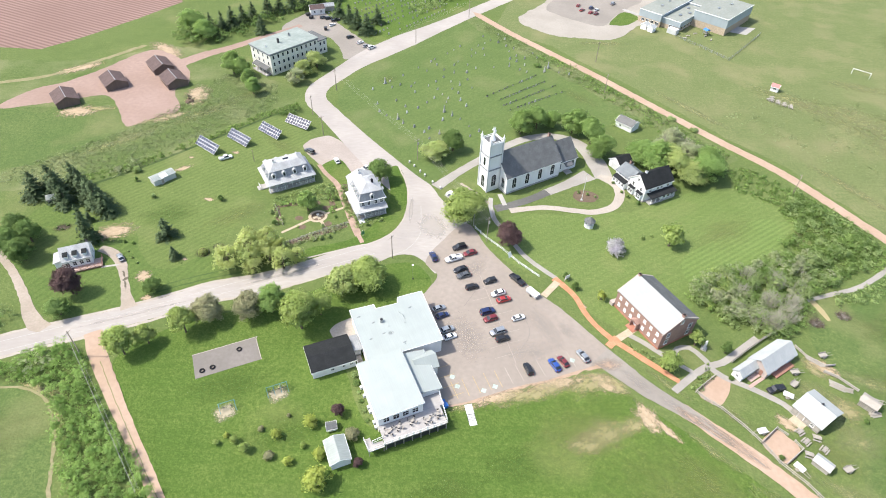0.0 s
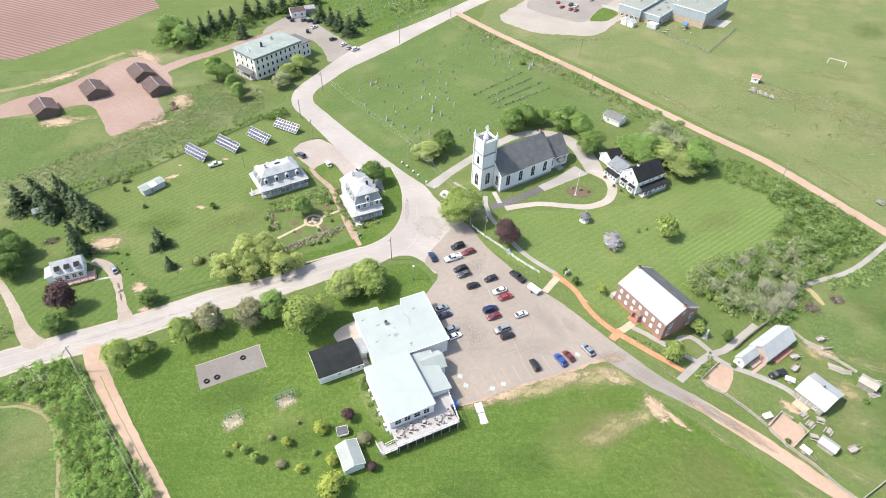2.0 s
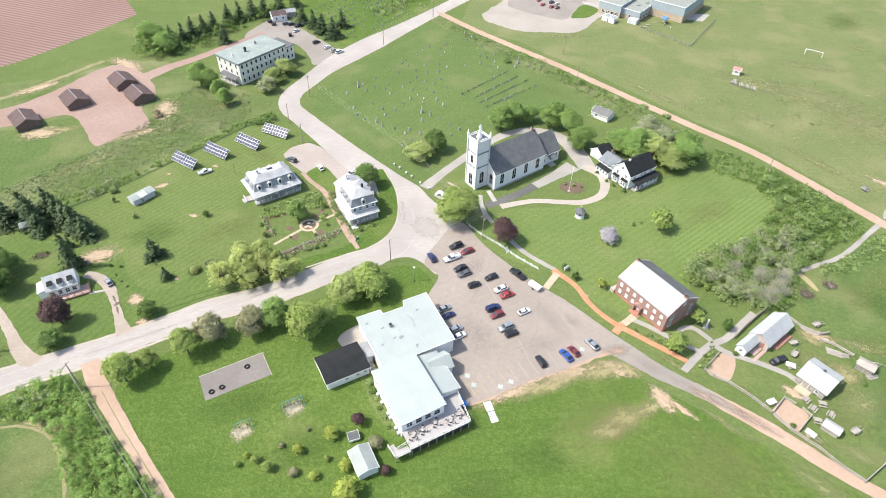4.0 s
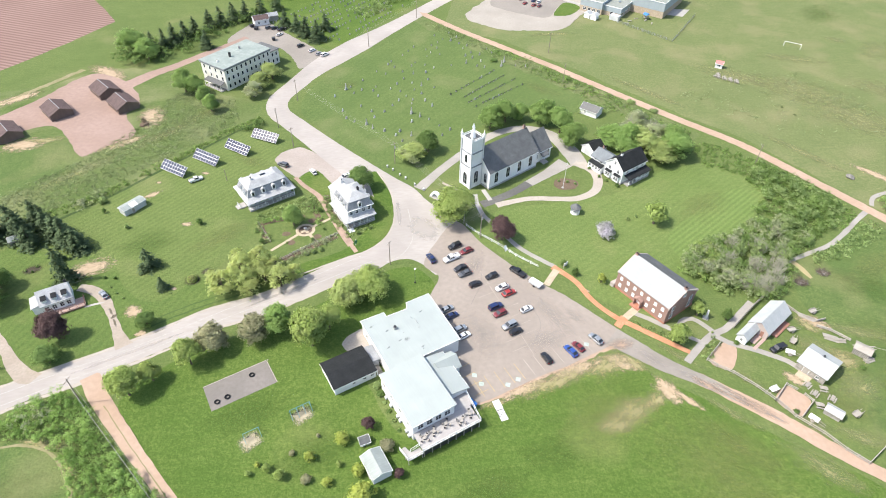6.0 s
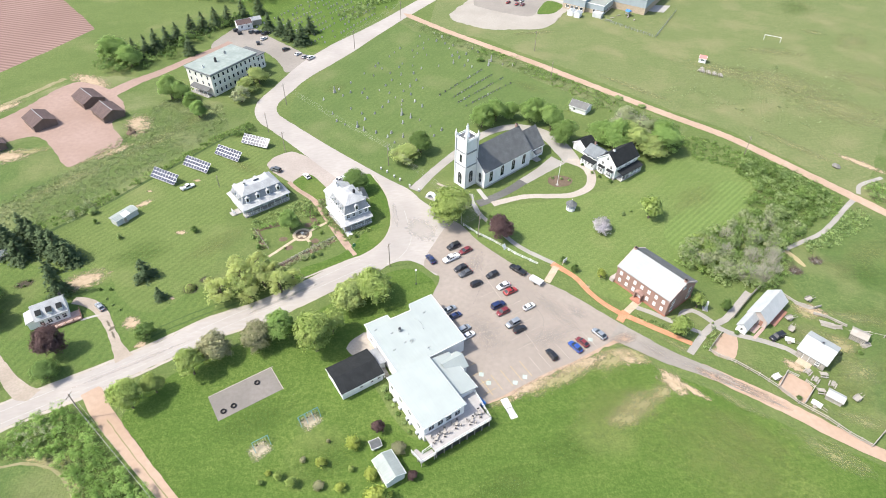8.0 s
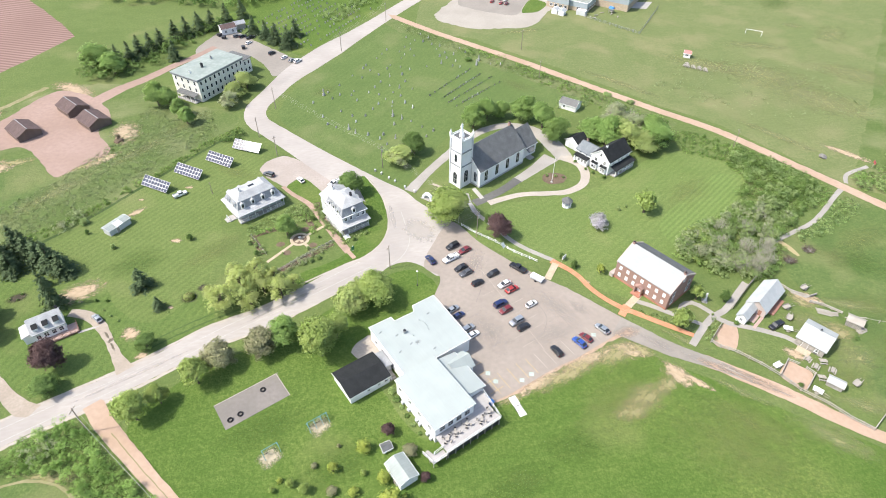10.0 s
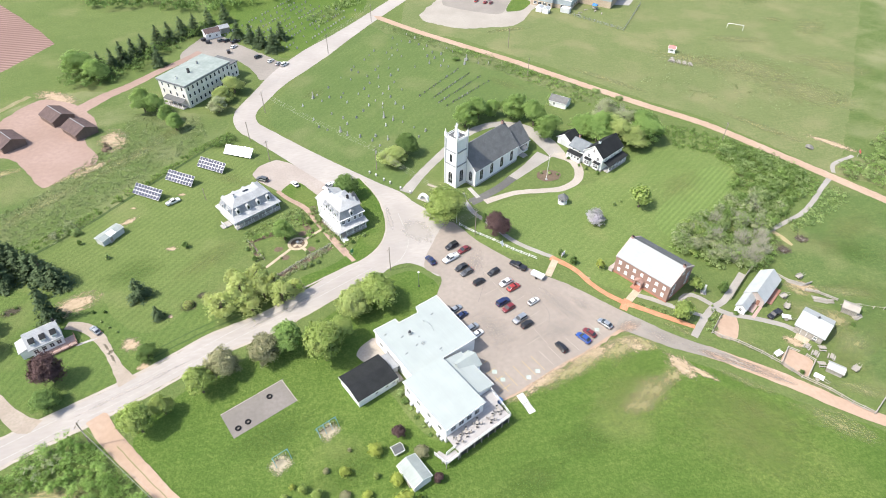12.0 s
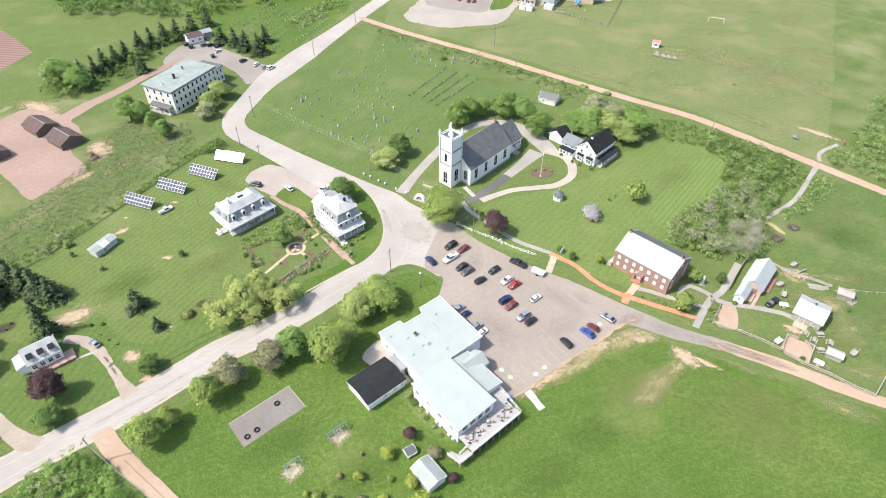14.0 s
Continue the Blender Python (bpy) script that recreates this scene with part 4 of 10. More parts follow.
way("boardwalk", [(30.8, 110.7), (35.2, 116.2)], 1.9, 0.12, SAND, "pale paved walk from the car park", "path", 0.02)
way("garden_walk", [(-39.6, 168.4), (-36.5, 163.5), (-31.8, 157.6), (-28.6, 150), (-25, 140.6), (-22.4, 134.2), (-20.3, 129.6)], [1.4, 1.5, 1.8, 2.1, 2.2, 2.2, 2.3], 0.085, GARDENWALK, "pinkish paved walk between the two cottages", "path", 0.06)
for a, b in (((-35.2, 141.0), (-44.6, 132.8)), ((-35.2, 141.0), (-27, 146.2)), ((-35.2, 141.0), (-31.2, 134.2))):
    way("garden_path", [a, b], 0.9, 0.075, SAND, "thin sandy garden path", "path", 0.05)
patch("play_pad", [(-56.1, 87.3), (-42.5, 93.5), (-39.4, 86.9), (-53.2, 80.6)], 0.07, PADTAR, "grey asphalt play pad in the lawn", "pad", 0.0, 1, False)
way("pad_edge", [(-56.1, 87.3), (-49.3, 90.4), (-42.5, 93.5), (-42.3, 93.2), (-40.9, 90.2), (-39.4, 86.9)], 0.16, 0.078, GRAVEL, "pale gritty edge of the play pad", "verge", 0.04, rise=0.0)
patch("flag_bed", [(46.6, 158.6), (50.4, 158.8), (53.4, 156.4), (51.4, 153), (46.8, 152.8), (45.2, 155.6)], 0.06, MULCH, "planted bed round the flagpole", "garden bed", 0.4, 1.2)
patch("paddock_earth", [(63.9, 81.2), (69.8, 86.3), (72.6, 85.2), (71, 81.4), (67.8, 78.2)], 0.06, CLAY, "bare red earth garden plot", "plot", 0.15, 1.5)
patch("paddock_earth", [(74.3, 69), (78.7, 72.4), (80.6, 70.7), (82.2, 67.8), (77.6, 64.3)], 0.06, CLAY, "bare red earth inside the small pen", "plot", 0.1, 1.5)
patch("hall_terrace", [(-14, 101.6), (-7.4, 104.6), (-6.4, 102.4), (-13, 99.4)], 0.06, SAND, "strip of gravel behind the hall", "verge", 0.1, 1.5)
patch("hall_terrace", [(-24.5, 96.5), (-19, 100.8), (-16.4, 93.6), (-20.4, 92.4)], 0.06, GRAVEL, "gravel landing beside the hall", "verge", 0.3, 1.5)
patch("cottage_lawn", [(-57, 168), (-40, 172), (-32, 158), (-20, 131), (-28, 127), (-44, 126), (-56, 140)], 0.03, GRASS, "mown garden lawn of the cottages", "lawn", 0.5, 3)

BEND = [(-12.6, 168.9), (-9.1, 158.5), (-8.2, 147.9), (-9.4, 139.9), (-12.4, 134.1), (-17.6, 129.7), (-22.6, 127.8), (-35.5, 122.2)]
patch("bend_lawn", BEND + [(-36, 126), (-24, 131), (-17, 140), (-14, 152), (-16, 166)], 0.098, LAWN, "mown lawn inside the bend of the road", "lawn", 0.12, 2)
way("gravel_edge", BEND, 0.5, 0.104, GRAVEL, "sandy gravel edge of the road bend", "verge", 0.1, rise=0.0)
for line in ([(-29.4, 157.7), (-28.7, 149.7), (-25.9, 143.6), (-22.9, 139.6)], [(-34.5, 153.6), (-32.6, 150.0), (-30.6, 143.1)], [(-49.0, 145.2), (-45.7, 136.6)], [(-48.4, 145.3), (-41.5, 147.1)], [(-41.6, 128.6), (-35, 132.0), (-26, 137.2)]):
    way("garden_bed", line, 1.7, 0.08, MULCH, "dark planted garden bed", "garden bed", 0.25, rise=0.01)
for x, y in ((-40.8, 139.8), (-39.0, 135.7), (-31.6, 137.7), (-40.6, 147.4), (-36.8, 147.6), (-33.3, 145.2)):
    patch("garden_bed", [(x + 1.3 * math.cos(a), y + 1.1 * math.sin(a)) for a in (0, 1.05, 2.1, 3.14, 4.2, 5.25)], 0.078, MULCH, "small round planted garden bed", "garden bed", 0.2, 1.0)
patch("mown_strip", [(101.9, 146.9), (112, 143.6), (103, 133.4), (92, 126.6), (82, 122.5), (75, 117), (71.4, 119), (73, 127), (82, 134)], 0.028, STRIPES, "lawn with clear mowing stripes beside the thicket", "lawn", 0.8, 3)
way("field_edge", [(-110, 72.4), (-96, 76.6), (-89, 76.2), (-84, 73.6), (-80, 68.6), (-76, 59.8), (-70.5, 40), (-78, 5)], 0.7, 0.05, TRACK, "trodden pale edge of the hay field", "verge", 0.5, rise=0.0)
way("grass_strip", [(-77, 84.8), (-71.6, 77.6), (-65.4, 69.8), (-59.2, 62), (-40, 38), (-10, 0)], 0.22, 0.1, TRACK, "worn grass strip between the wheel tracks", "verge", 0.15, rise=0.0)
# ---- buildings ----
_cache = {}


def pane_mesh(w, h, arch=0.0, shut=False):
    key = ("pane", w, h, arch, shut)
    if key not in _cache:
        g = Geo()
        if arch:
            top = [(w / 2 * math.cos(a), h - arch + arch * math.sin(a)) for a in [k * math.pi / 8 for k in range(9)]]
            o = [(-w / 2, 0), (w / 2, 0)] + top
            g.add([(x, -0.02, z) for x, z in o] + [(x, 0.02, z) for x, z in o], [tuple(range(len(o))), tuple(range(len(o), 2 * len(o)))[::-1]])
        else:
            g.box(-w / 2, w / 2, -0.02, 0.02, 0, h)
        _cache[key] = g.mesh("pane", WHITEP if shut else GLASS)
    return _cache[key]


def cached(name, key, material, build):
    key = (name, material.name, *key)
    if key not in _cache:
        _cache[key] = build().mesh(name, material)
    return _cache[key]


def frame_ring(w, h, arch):
    """The casing of a window as one closed ring."""
    t = 0.09
    if arch:
        turn = [k * math.pi / 8 for k in range(9)]
        inner = [(-w / 2, 0), (w / 2, 0)] + [(w / 2 * math.cos(a), h - arch + arch * math.sin(a)) for a in turn]
        outer = [(-w / 2 - t, -t), (w / 2 + t, -t)] + [((w / 2 + t) * math.cos(a), h - arch + (arch + t) * math.sin(a)) for a in turn]
    else:
        inner = [(-w / 2, 0), (w / 2, 0), (w / 2, h), (-w / 2, h)]
        outer = [(-w / 2 - t, -t), (w / 2 + t, -t), (w / 2 + t, h + t), (-w / 2 - t, h + t)]
    rings = [[(x, y, z) for x, z in line] for line, y in ((outer, 0.03), (outer, -0.07), (inner, -0.07), (inner, 0.03))]
    g = Geo().loft(rings, False)
    n = len(inner)
    g.f += [(3 * n + k, 3 * n + (k + 1) % n, (k + 1) % n, k) for k in range(n)]
    return g


def window(parent, x, y, z, turn, w=0.9, h=1.5, arch=0.0, material=None, bars=True, shut=False):
    """A window on a wall; turn: degrees by which it is turned from facing -y."""
    mat = material or WHITEP
    f = part("window", cached("window_frame", (w, h, arch), mat, lambda: frame_ring(w, h, arch)), None, parent, m=pose(x, y, z, 0, 0, turn))
    part("shutter" if shut else "pane", pane_mesh(w, h, arch, shut), None, f, m=pose(0, -0.012, 0))
    part("sill", cached("sill", (w,), mat, lambda: Geo().box(-w / 2 - 0.15, w / 2 + 0.15, -0.13, 0.03, -0.17, -0.094)), None, f)
    if bars and not shut:
        top = h - arch
        part("glazing_bar", cached("glazing_bar", (h, 0), mat, lambda: Geo().box(-0.025, 0.025, -0.05, -0.005, 0, h)), None, f)
        part("glazing_bar", cached("glazing_bar", (w, top), mat, lambda: Geo().box(-w / 2, w / 2, -0.054, -0.007, top * 0.5, top * 0.5 + 0.05)), None, f)
    return f


def door(parent, x, y, z, turn, w=1.0, h=2.05, material=None):
    g = Geo().box(-w / 2 - 0.1, w / 2 + 0.1, -0.06, 0.02, 0, h + 0.1)
    f = part("door", g, WHITEP, parent, m=pose(x, y, z, 0, 0, turn))
    leaf = Geo().box(-w / 2, w / 2, -0.09, -0.03, 0.02, h)
    leaf.box(-w / 2 + 0.15, w / 2 - 0.15, -0.1, -0.08, h * 0.55, h - 0.2).box(-w / 2 + 0.15, w / 2 - 0.15, -0.1, -0.08, 0.2, h * 0.45)
    part("leaf", leaf, material or DARKMETAL, f)
    part("door_handle", Geo().box(w / 2 - 0.16, w / 2 - 0.1, -0.15, -0.09, 1.0, 1.12), STEEL, f)
    return f


def gable_walls(x0, x1, y0, y1, z0, eave, ridge, along="x"):
    g = Geo()
    if along == "x":
        m = (y0 + y1) / 2
        ring = lambda x: [(x, y0, z0), (x, y1, z0), (x, y1, eave), (x, m, ridge), (x, y0, eave)]  # noqa: E731
        g.loft([ring(x0), ring(x1)])
    else:
        m = (x0 + x1) / 2
        ring = lambda y: [(x0, y, z0), (x1, y, z0), (x1, y, eave), (m, y, ridge), (x0, y, eave)]  # noqa: E731
        g.loft([ring(y0), ring(y1)])
    return g


def gable_roof(x0, x1, y0, y1, eave, ridge, along="x", over=0.35, thick=0.18, end=0.3):
    """Two slabs that meet at the ridge."""
    g = Geo()
    lift = 0.03
    if along == "x":
        m, half = (y0 + y1) / 2, (y1 - y0) / 2
        drop = (ridge - eave) / half * over
        for s, edge in ((-1, y0 - over), (1, y1 + over)):
            ring = lambda x: [(x, edge, eave - drop + lift), (x, m, ridge + lift), (x, m, ridge + thick + lift), (x, edge, eave - drop + thick + lift)]  # noqa: E731,B023
            g.loft([ring(x0 - end), ring(x1 + end)])
    else:
        m, half = (x0 + x1) / 2, (x1 - x0) / 2
        drop = (ridge - eave) / half * over
        for s, edge in ((-1, x0 - over), (1, x1 + over)):
            ring = lambda y: [(edge, y, eave - drop + lift), (m, y, ridge + lift), (m, y, ridge + thick + lift), (edge, y, eave - drop + thick + lift)]  # noqa: E731,B023
            g.loft([ring(y0 - end), ring(y1 + end)])
    return g


def trim_gable(x0, x1, y0, y1, eave, ridge, along="x", over=0.35, end=0.3):
    """Fascia boards along the eaves and rakes."""
    g = Geo()
    if along == "x":
        m, half = (y0 + y1) / 2, (y1 - y0) / 2
        drop = (ridge - eave) / half * over
        for edge in (y0 - over, y1 + over):
            g.box(x0 - end - 0.02, x1 + end + 0.02, edge - 0.05, edge + 0.05, eave - drop - 0.12, eave - drop + 0.14)
            for x in (x0 - end - 0.03, x1 + end - 0.03):
                g.add([(x, edge, eave - drop - 0.1), (x + 0.06, edge, eave - drop - 0.1), (x + 0.06, m, ridge - 0.1), (x, m, ridge - 0.1), (x, edge, eave - drop + 0.17), (x + 0.06, edge, eave - drop + 0.17), (x + 0.06, m, ridge + 0.17), (x, m, ridge + 0.17)], [(0, 1, 2, 3), (7, 6, 5, 4), (0, 4, 5, 1), (1, 5, 6, 2), (2, 6, 7, 3), (3, 7, 4, 0)])
    else:
        m, half = (x0 + x1) / 2, (x1 - x0) / 2
        drop = (ridge - eave) / half * over
        for edge in (x0 - over, x1 + over):
            g.box(edge - 0.05, edge + 0.05, y0 - end - 0.02, y1 + end + 0.02, eave - drop - 0.12, eave - drop + 0.14)
            for y in (y0 - end - 0.03, y1 + end - 0.03):
                g.add([(edge, y, eave - drop - 0.1), (edge, y + 0.06, eave - drop - 0.1), (m, y + 0.06, ridge - 0.1), (m, y, ridge - 0.1), (edge, y, eave - drop + 0.17), (edge, y + 0.06, eave - drop + 0.17), (m, y + 0.06, ridge + 0.17), (m, y, ridge + 0.17)], [(0, 1, 2, 3), (7, 6, 5, 4), (0, 4, 5, 1), (1, 5, 6, 2), (2, 6, 7, 3), (3, 7, 4, 0)])
    return g


def slab(points, thick):
    """A sloping slab from its upper corners, anticlockwise from above."""
    n = len(points)
    return Geo().add([(x, y, z - thick) for x, y, z in points] + list(points), [tuple(range(n))[::-1], tuple(range(n, 2 * n))] + [(i, (i + 1) % n, n + (i + 1) % n, n + i) for i in range(n)])


def chimney(parent, x, y, z, h, w=0.6, material=None):
    c = part("chimney", Geo().box(x - w / 2, x + w / 2, y - w / 2, y + w / 2, z, z + h).box(x - w / 2 - 0.06, x + w / 2 + 0.06, y - w / 2 - 0.06, y + w / 2 + 0.06, z + h - 0.2, z + h), material or BRICKRED, parent)
    part("flue", Geo().tube((x, y, z + h), (x, y, z + h + 0.25), w * 0.25), DARKMETAL, c)


def rail(parent, a, b, height=1.0, gap=1.6, material=None):
    """A railing between two points of a deck: rails, posts and thin balusters."""
    a, b = Vector(a), Vector(b)
    n = max(1, round((b - a).length / gap))
    g = Geo()
    g.tube(a + Vector((0, 0, height)), b + Vector((0, 0, height)), 0.05, sides=4)
    g.tube(a + Vector((0, 0, 0.15)), b + Vector((0, 0, 0.15)), 0.035, sides=4)
    for i in range(n * 6 + 1):
        p = a.lerp(b, i / (n * 6))
        g.tube(p + Vector((0, 0, 0.15)), p + Vector((0, 0, height)), 0.02, sides=4)
    r = part("railing", g, material or WHITEP, parent)
    for i in range(n + 1):
        p = a.lerp(b, i / n)
        part("post", Geo().box(p.x - 0.07, p.x + 0.07, p.y - 0.07, p.y + 0.07, p.z, p.z + height + 0.1), material or WHITEP, r)


BRICKRED = shingles("red_brick", (0.37, 0.24, 0.2), (0.43, 0.29, 0.25), 0.9, 0.1, 4.0)
BANKROOF = two_scale("pale_grey_roofing", (0.325, 0.335, 0.335), (0.365, 0.375, 0.375), (0.275, 0.285, 0.285), 0.3, 1.6, 0.75, 0.1, 0.01, 0.2, 0.5, (0.4, 3, 1))
BANKCOPE = two_scale("pale_stone_coping", (0.42, 0.36, 0.33), (0.48, 0.42, 0.39), (0.34, 0.28, 0.25), 0.5, 2.0)
TINDULL = two_scale("dull_tin_roof", (0.275, 0.305, 0.285), (0.34, 0.37, 0.345), (0.2, 0.225, 0.2), 0.4, 1.5, 0.6, 0.1, 0.01, 0.3, 0.5, (5, 0.3, 1))


def church():
    c = thing("church", "white wooden church with dark grey roof and square tower", "church", pose(23.1, 155.4, 0, 0, 0, 31.7))
    L, D, E, R = 21.6, 12.8, 6.4, 12.2
    part("foundation", Geo().box(-0.1, L + 0.1, -0.1, D + 0.1, -0.05, 0.6), STONE, c)
    part("nave_wall", gable_walls(0, L, 0, D, 0.6, E, R), WHITE, c, "white clapboard walls")
    part("nave_roof", gable_roof(0, L, 0, D, E, R, over=0.4), SLATE, c, "dark grey shingled gable roof")
    part("nave_trim", trim_gable(0, L, 0, D, E, R, over=0.4), WHITEP, c)
    for x in (0.0, L):
        for y in (0.0, D):
            part("corner_board", Geo().box(x - 0.12, x + 0.12, y - 0.12, y + 0.12, 0.6, E - 0.1), WHITEP, c)
    for i in range(4):
        for y, turn in ((0.0, 0), (D, 180)):
            window(c, 3.0 + 5.2 * i, y, 1.7, turn, 1.5, 3.9, 0.9)
    for y in (2.0, D - 2.0):
        window(c, 0.0, y, 1.7, -90, 1.2, 3.6, 0.8)
    v = part("vestry", gable_walls(L, L + 8.6, 1.4, D - 1.4, 0, 4.3, 9.4), WHITE, c, "lower white vestry at the end of the nave")
    part("vestry_roof", gable_roof(L + 0.3, L + 8.6, 1.4, D - 1.4, 4.3, 9.4), SLATE, v)
    part("vestry_trim", trim_gable(L + 0.3, L + 8.6, 1.4, D - 1.4, 4.3, 9.4), WHITEP, v)
    for x in (L + 1.6, L + 7.2):
        window(v, x, 1.4, 1.4, 0, 0.9, 2.2, 0.5)
    door(v, L + 4.4, 1.4, 0.4, 0, 1.2, 2.2, WHITEP)
    part("porch_hood", slab([(L + 2.8, -0.4, 3.0), (L + 6.0, -0.4, 3.0), (L + 6.0, 1.5, 3.9), (L + 2.8, 1.5, 3.9)], 0.15), SLATE, v)
    part("step", Geo().box(L + 3.2, L + 5.6, -0.4, 1.4, 0, 0.35).box(L + 3.2, L + 5.6, -0.8, -0.4, 0, 0.18), CONCRETE, v)
    chimney(c, L - 0.9, D / 2 + 0.2, R - 0.3, 1.6, 0.7, BRICKRED)
    # tower
    x0, x1, y0, y1, T = -4.9, 0.0, 3.95, 8.85, 17.6
    t = part("tower", Geo().box(x0, x1, y0, y1, 0, 8.2).box(x0 + 0.1, x1 - 0.1, y0 + 0.1, y1 - 0.1, 8.2, 13.2).box(x0 + 0.2, x1 - 0.2, y0 + 0.2, y1 - 0.2, 13.2, T), WHITE, c, "square white three-stage bell tower")
    # the two lower courses are grey to carry the shadow lines between stages
    for z, o in ((8.2, 0.18), (13.2, 0.12), (T, 0.16)):
        part("string_course", Geo().box(x0 - o, x1 + o, y0 - o, y1 + o, z - 0.18, z + 0.14), WHITEP if z == T else GREYROOF, t)
    for x, y in ((x0, y0), (x1, y0), (x0, y1), (x1, y1)):
        part("corner_board", Geo().box(x - 0.2, x + 0.2, y - 0.2, y + 0.2, 0, T), TOWERTRIM, t)
        p = part("pinnacle", Geo().box(x - 0.28, x + 0.28, y - 0.28, y + 0.28, T, T + 1.5).box(x - 0.36, x + 0.36, y - 0.36, y + 0.36, T + 1.3, T + 1.5), WHITEP, t)
        part("cap", Geo().tube((x, y, T + 1.5), (x, y, T + 2.8), 0.3, 0.03, 8), WHITEP, p)
    for a, b in (((x0, y0), (x1, y0)), ((x1, y0), (x1, y1)), ((x1, y1), (x0, y1)), ((x0, y1), (x0, y0))):
        g = Geo()
        for z in (T + 0.2, T + 0.75):
            g.tube((*a, z), (*b, z), 0.08, sides=4)
        for i in range(1, 10):
            q = Vector((*a, 0)).lerp(Vector((*b, 0)), i / 10)
            g.box(q.x - 0.06, q.x + 0.06, q.y - 0.06, q.y + 0.06, T + 0.2, T + 0.75)
        part("parapet", g, WHITEP, t)
    cx, cy = (x0 + x1) / 2, (y0 + y1) / 2
    part("tower_roof", Geo().box(x0 + 0.3, x1 - 0.3, y0 + 0.3, y1 - 0.3, T + 0.1, T + 0.2), SLATE, t)
    s = part("spire", Geo().tube((cx, cy, T + 0.1), (cx, cy, T + 0.8), 1.0, 0.8, 8).tube((cx, cy, T + 0.8), (cx, cy, T + 3.0), 0.8, 0.1, 8), WHITEP, t)
    part("cross", Geo().box(cx - 0.09, cx + 0.09, cy - 0.09, cy + 0.09, T + 2.9, T + 4.7).box(cx - 0.55, cx + 0.55, cy - 0.09, cy + 0.09, T + 3.8, T + 4.0).loft([[(cx + r * math.cos(q), cy + d, T + 3.9 + r * math.sin(q)) for q in [k * math.pi / 6 for k in range(12)]] for r, d in ((0.4, -0.06), (0.4, 0.06), (0.28, 0.06), (0.28, -0.06), (0.4, -0.06))], cap=False), WHITEP, s, "white ringed wooden cross")
    for turn, x, y in ((0, cx, y0), (-90, x0, cy), (180, cx, y1), (90, x1, cy)):
        if turn != 90:
            window(t, x, y, 1.0 if turn == -90 else 1.8, turn, 1.7, 4.4, 1.0)
        dx, dy = (0, 0.1) if turn == 0 else (0.1, 0) if turn == -90 else (0, -0.1) if turn == 180 else (-0.1, 0)
        if turn in (-90, 180):
            window(t, x + dx, y + dy, 9.2, turn, 1.1, 2.9, 0.7, bars=False)


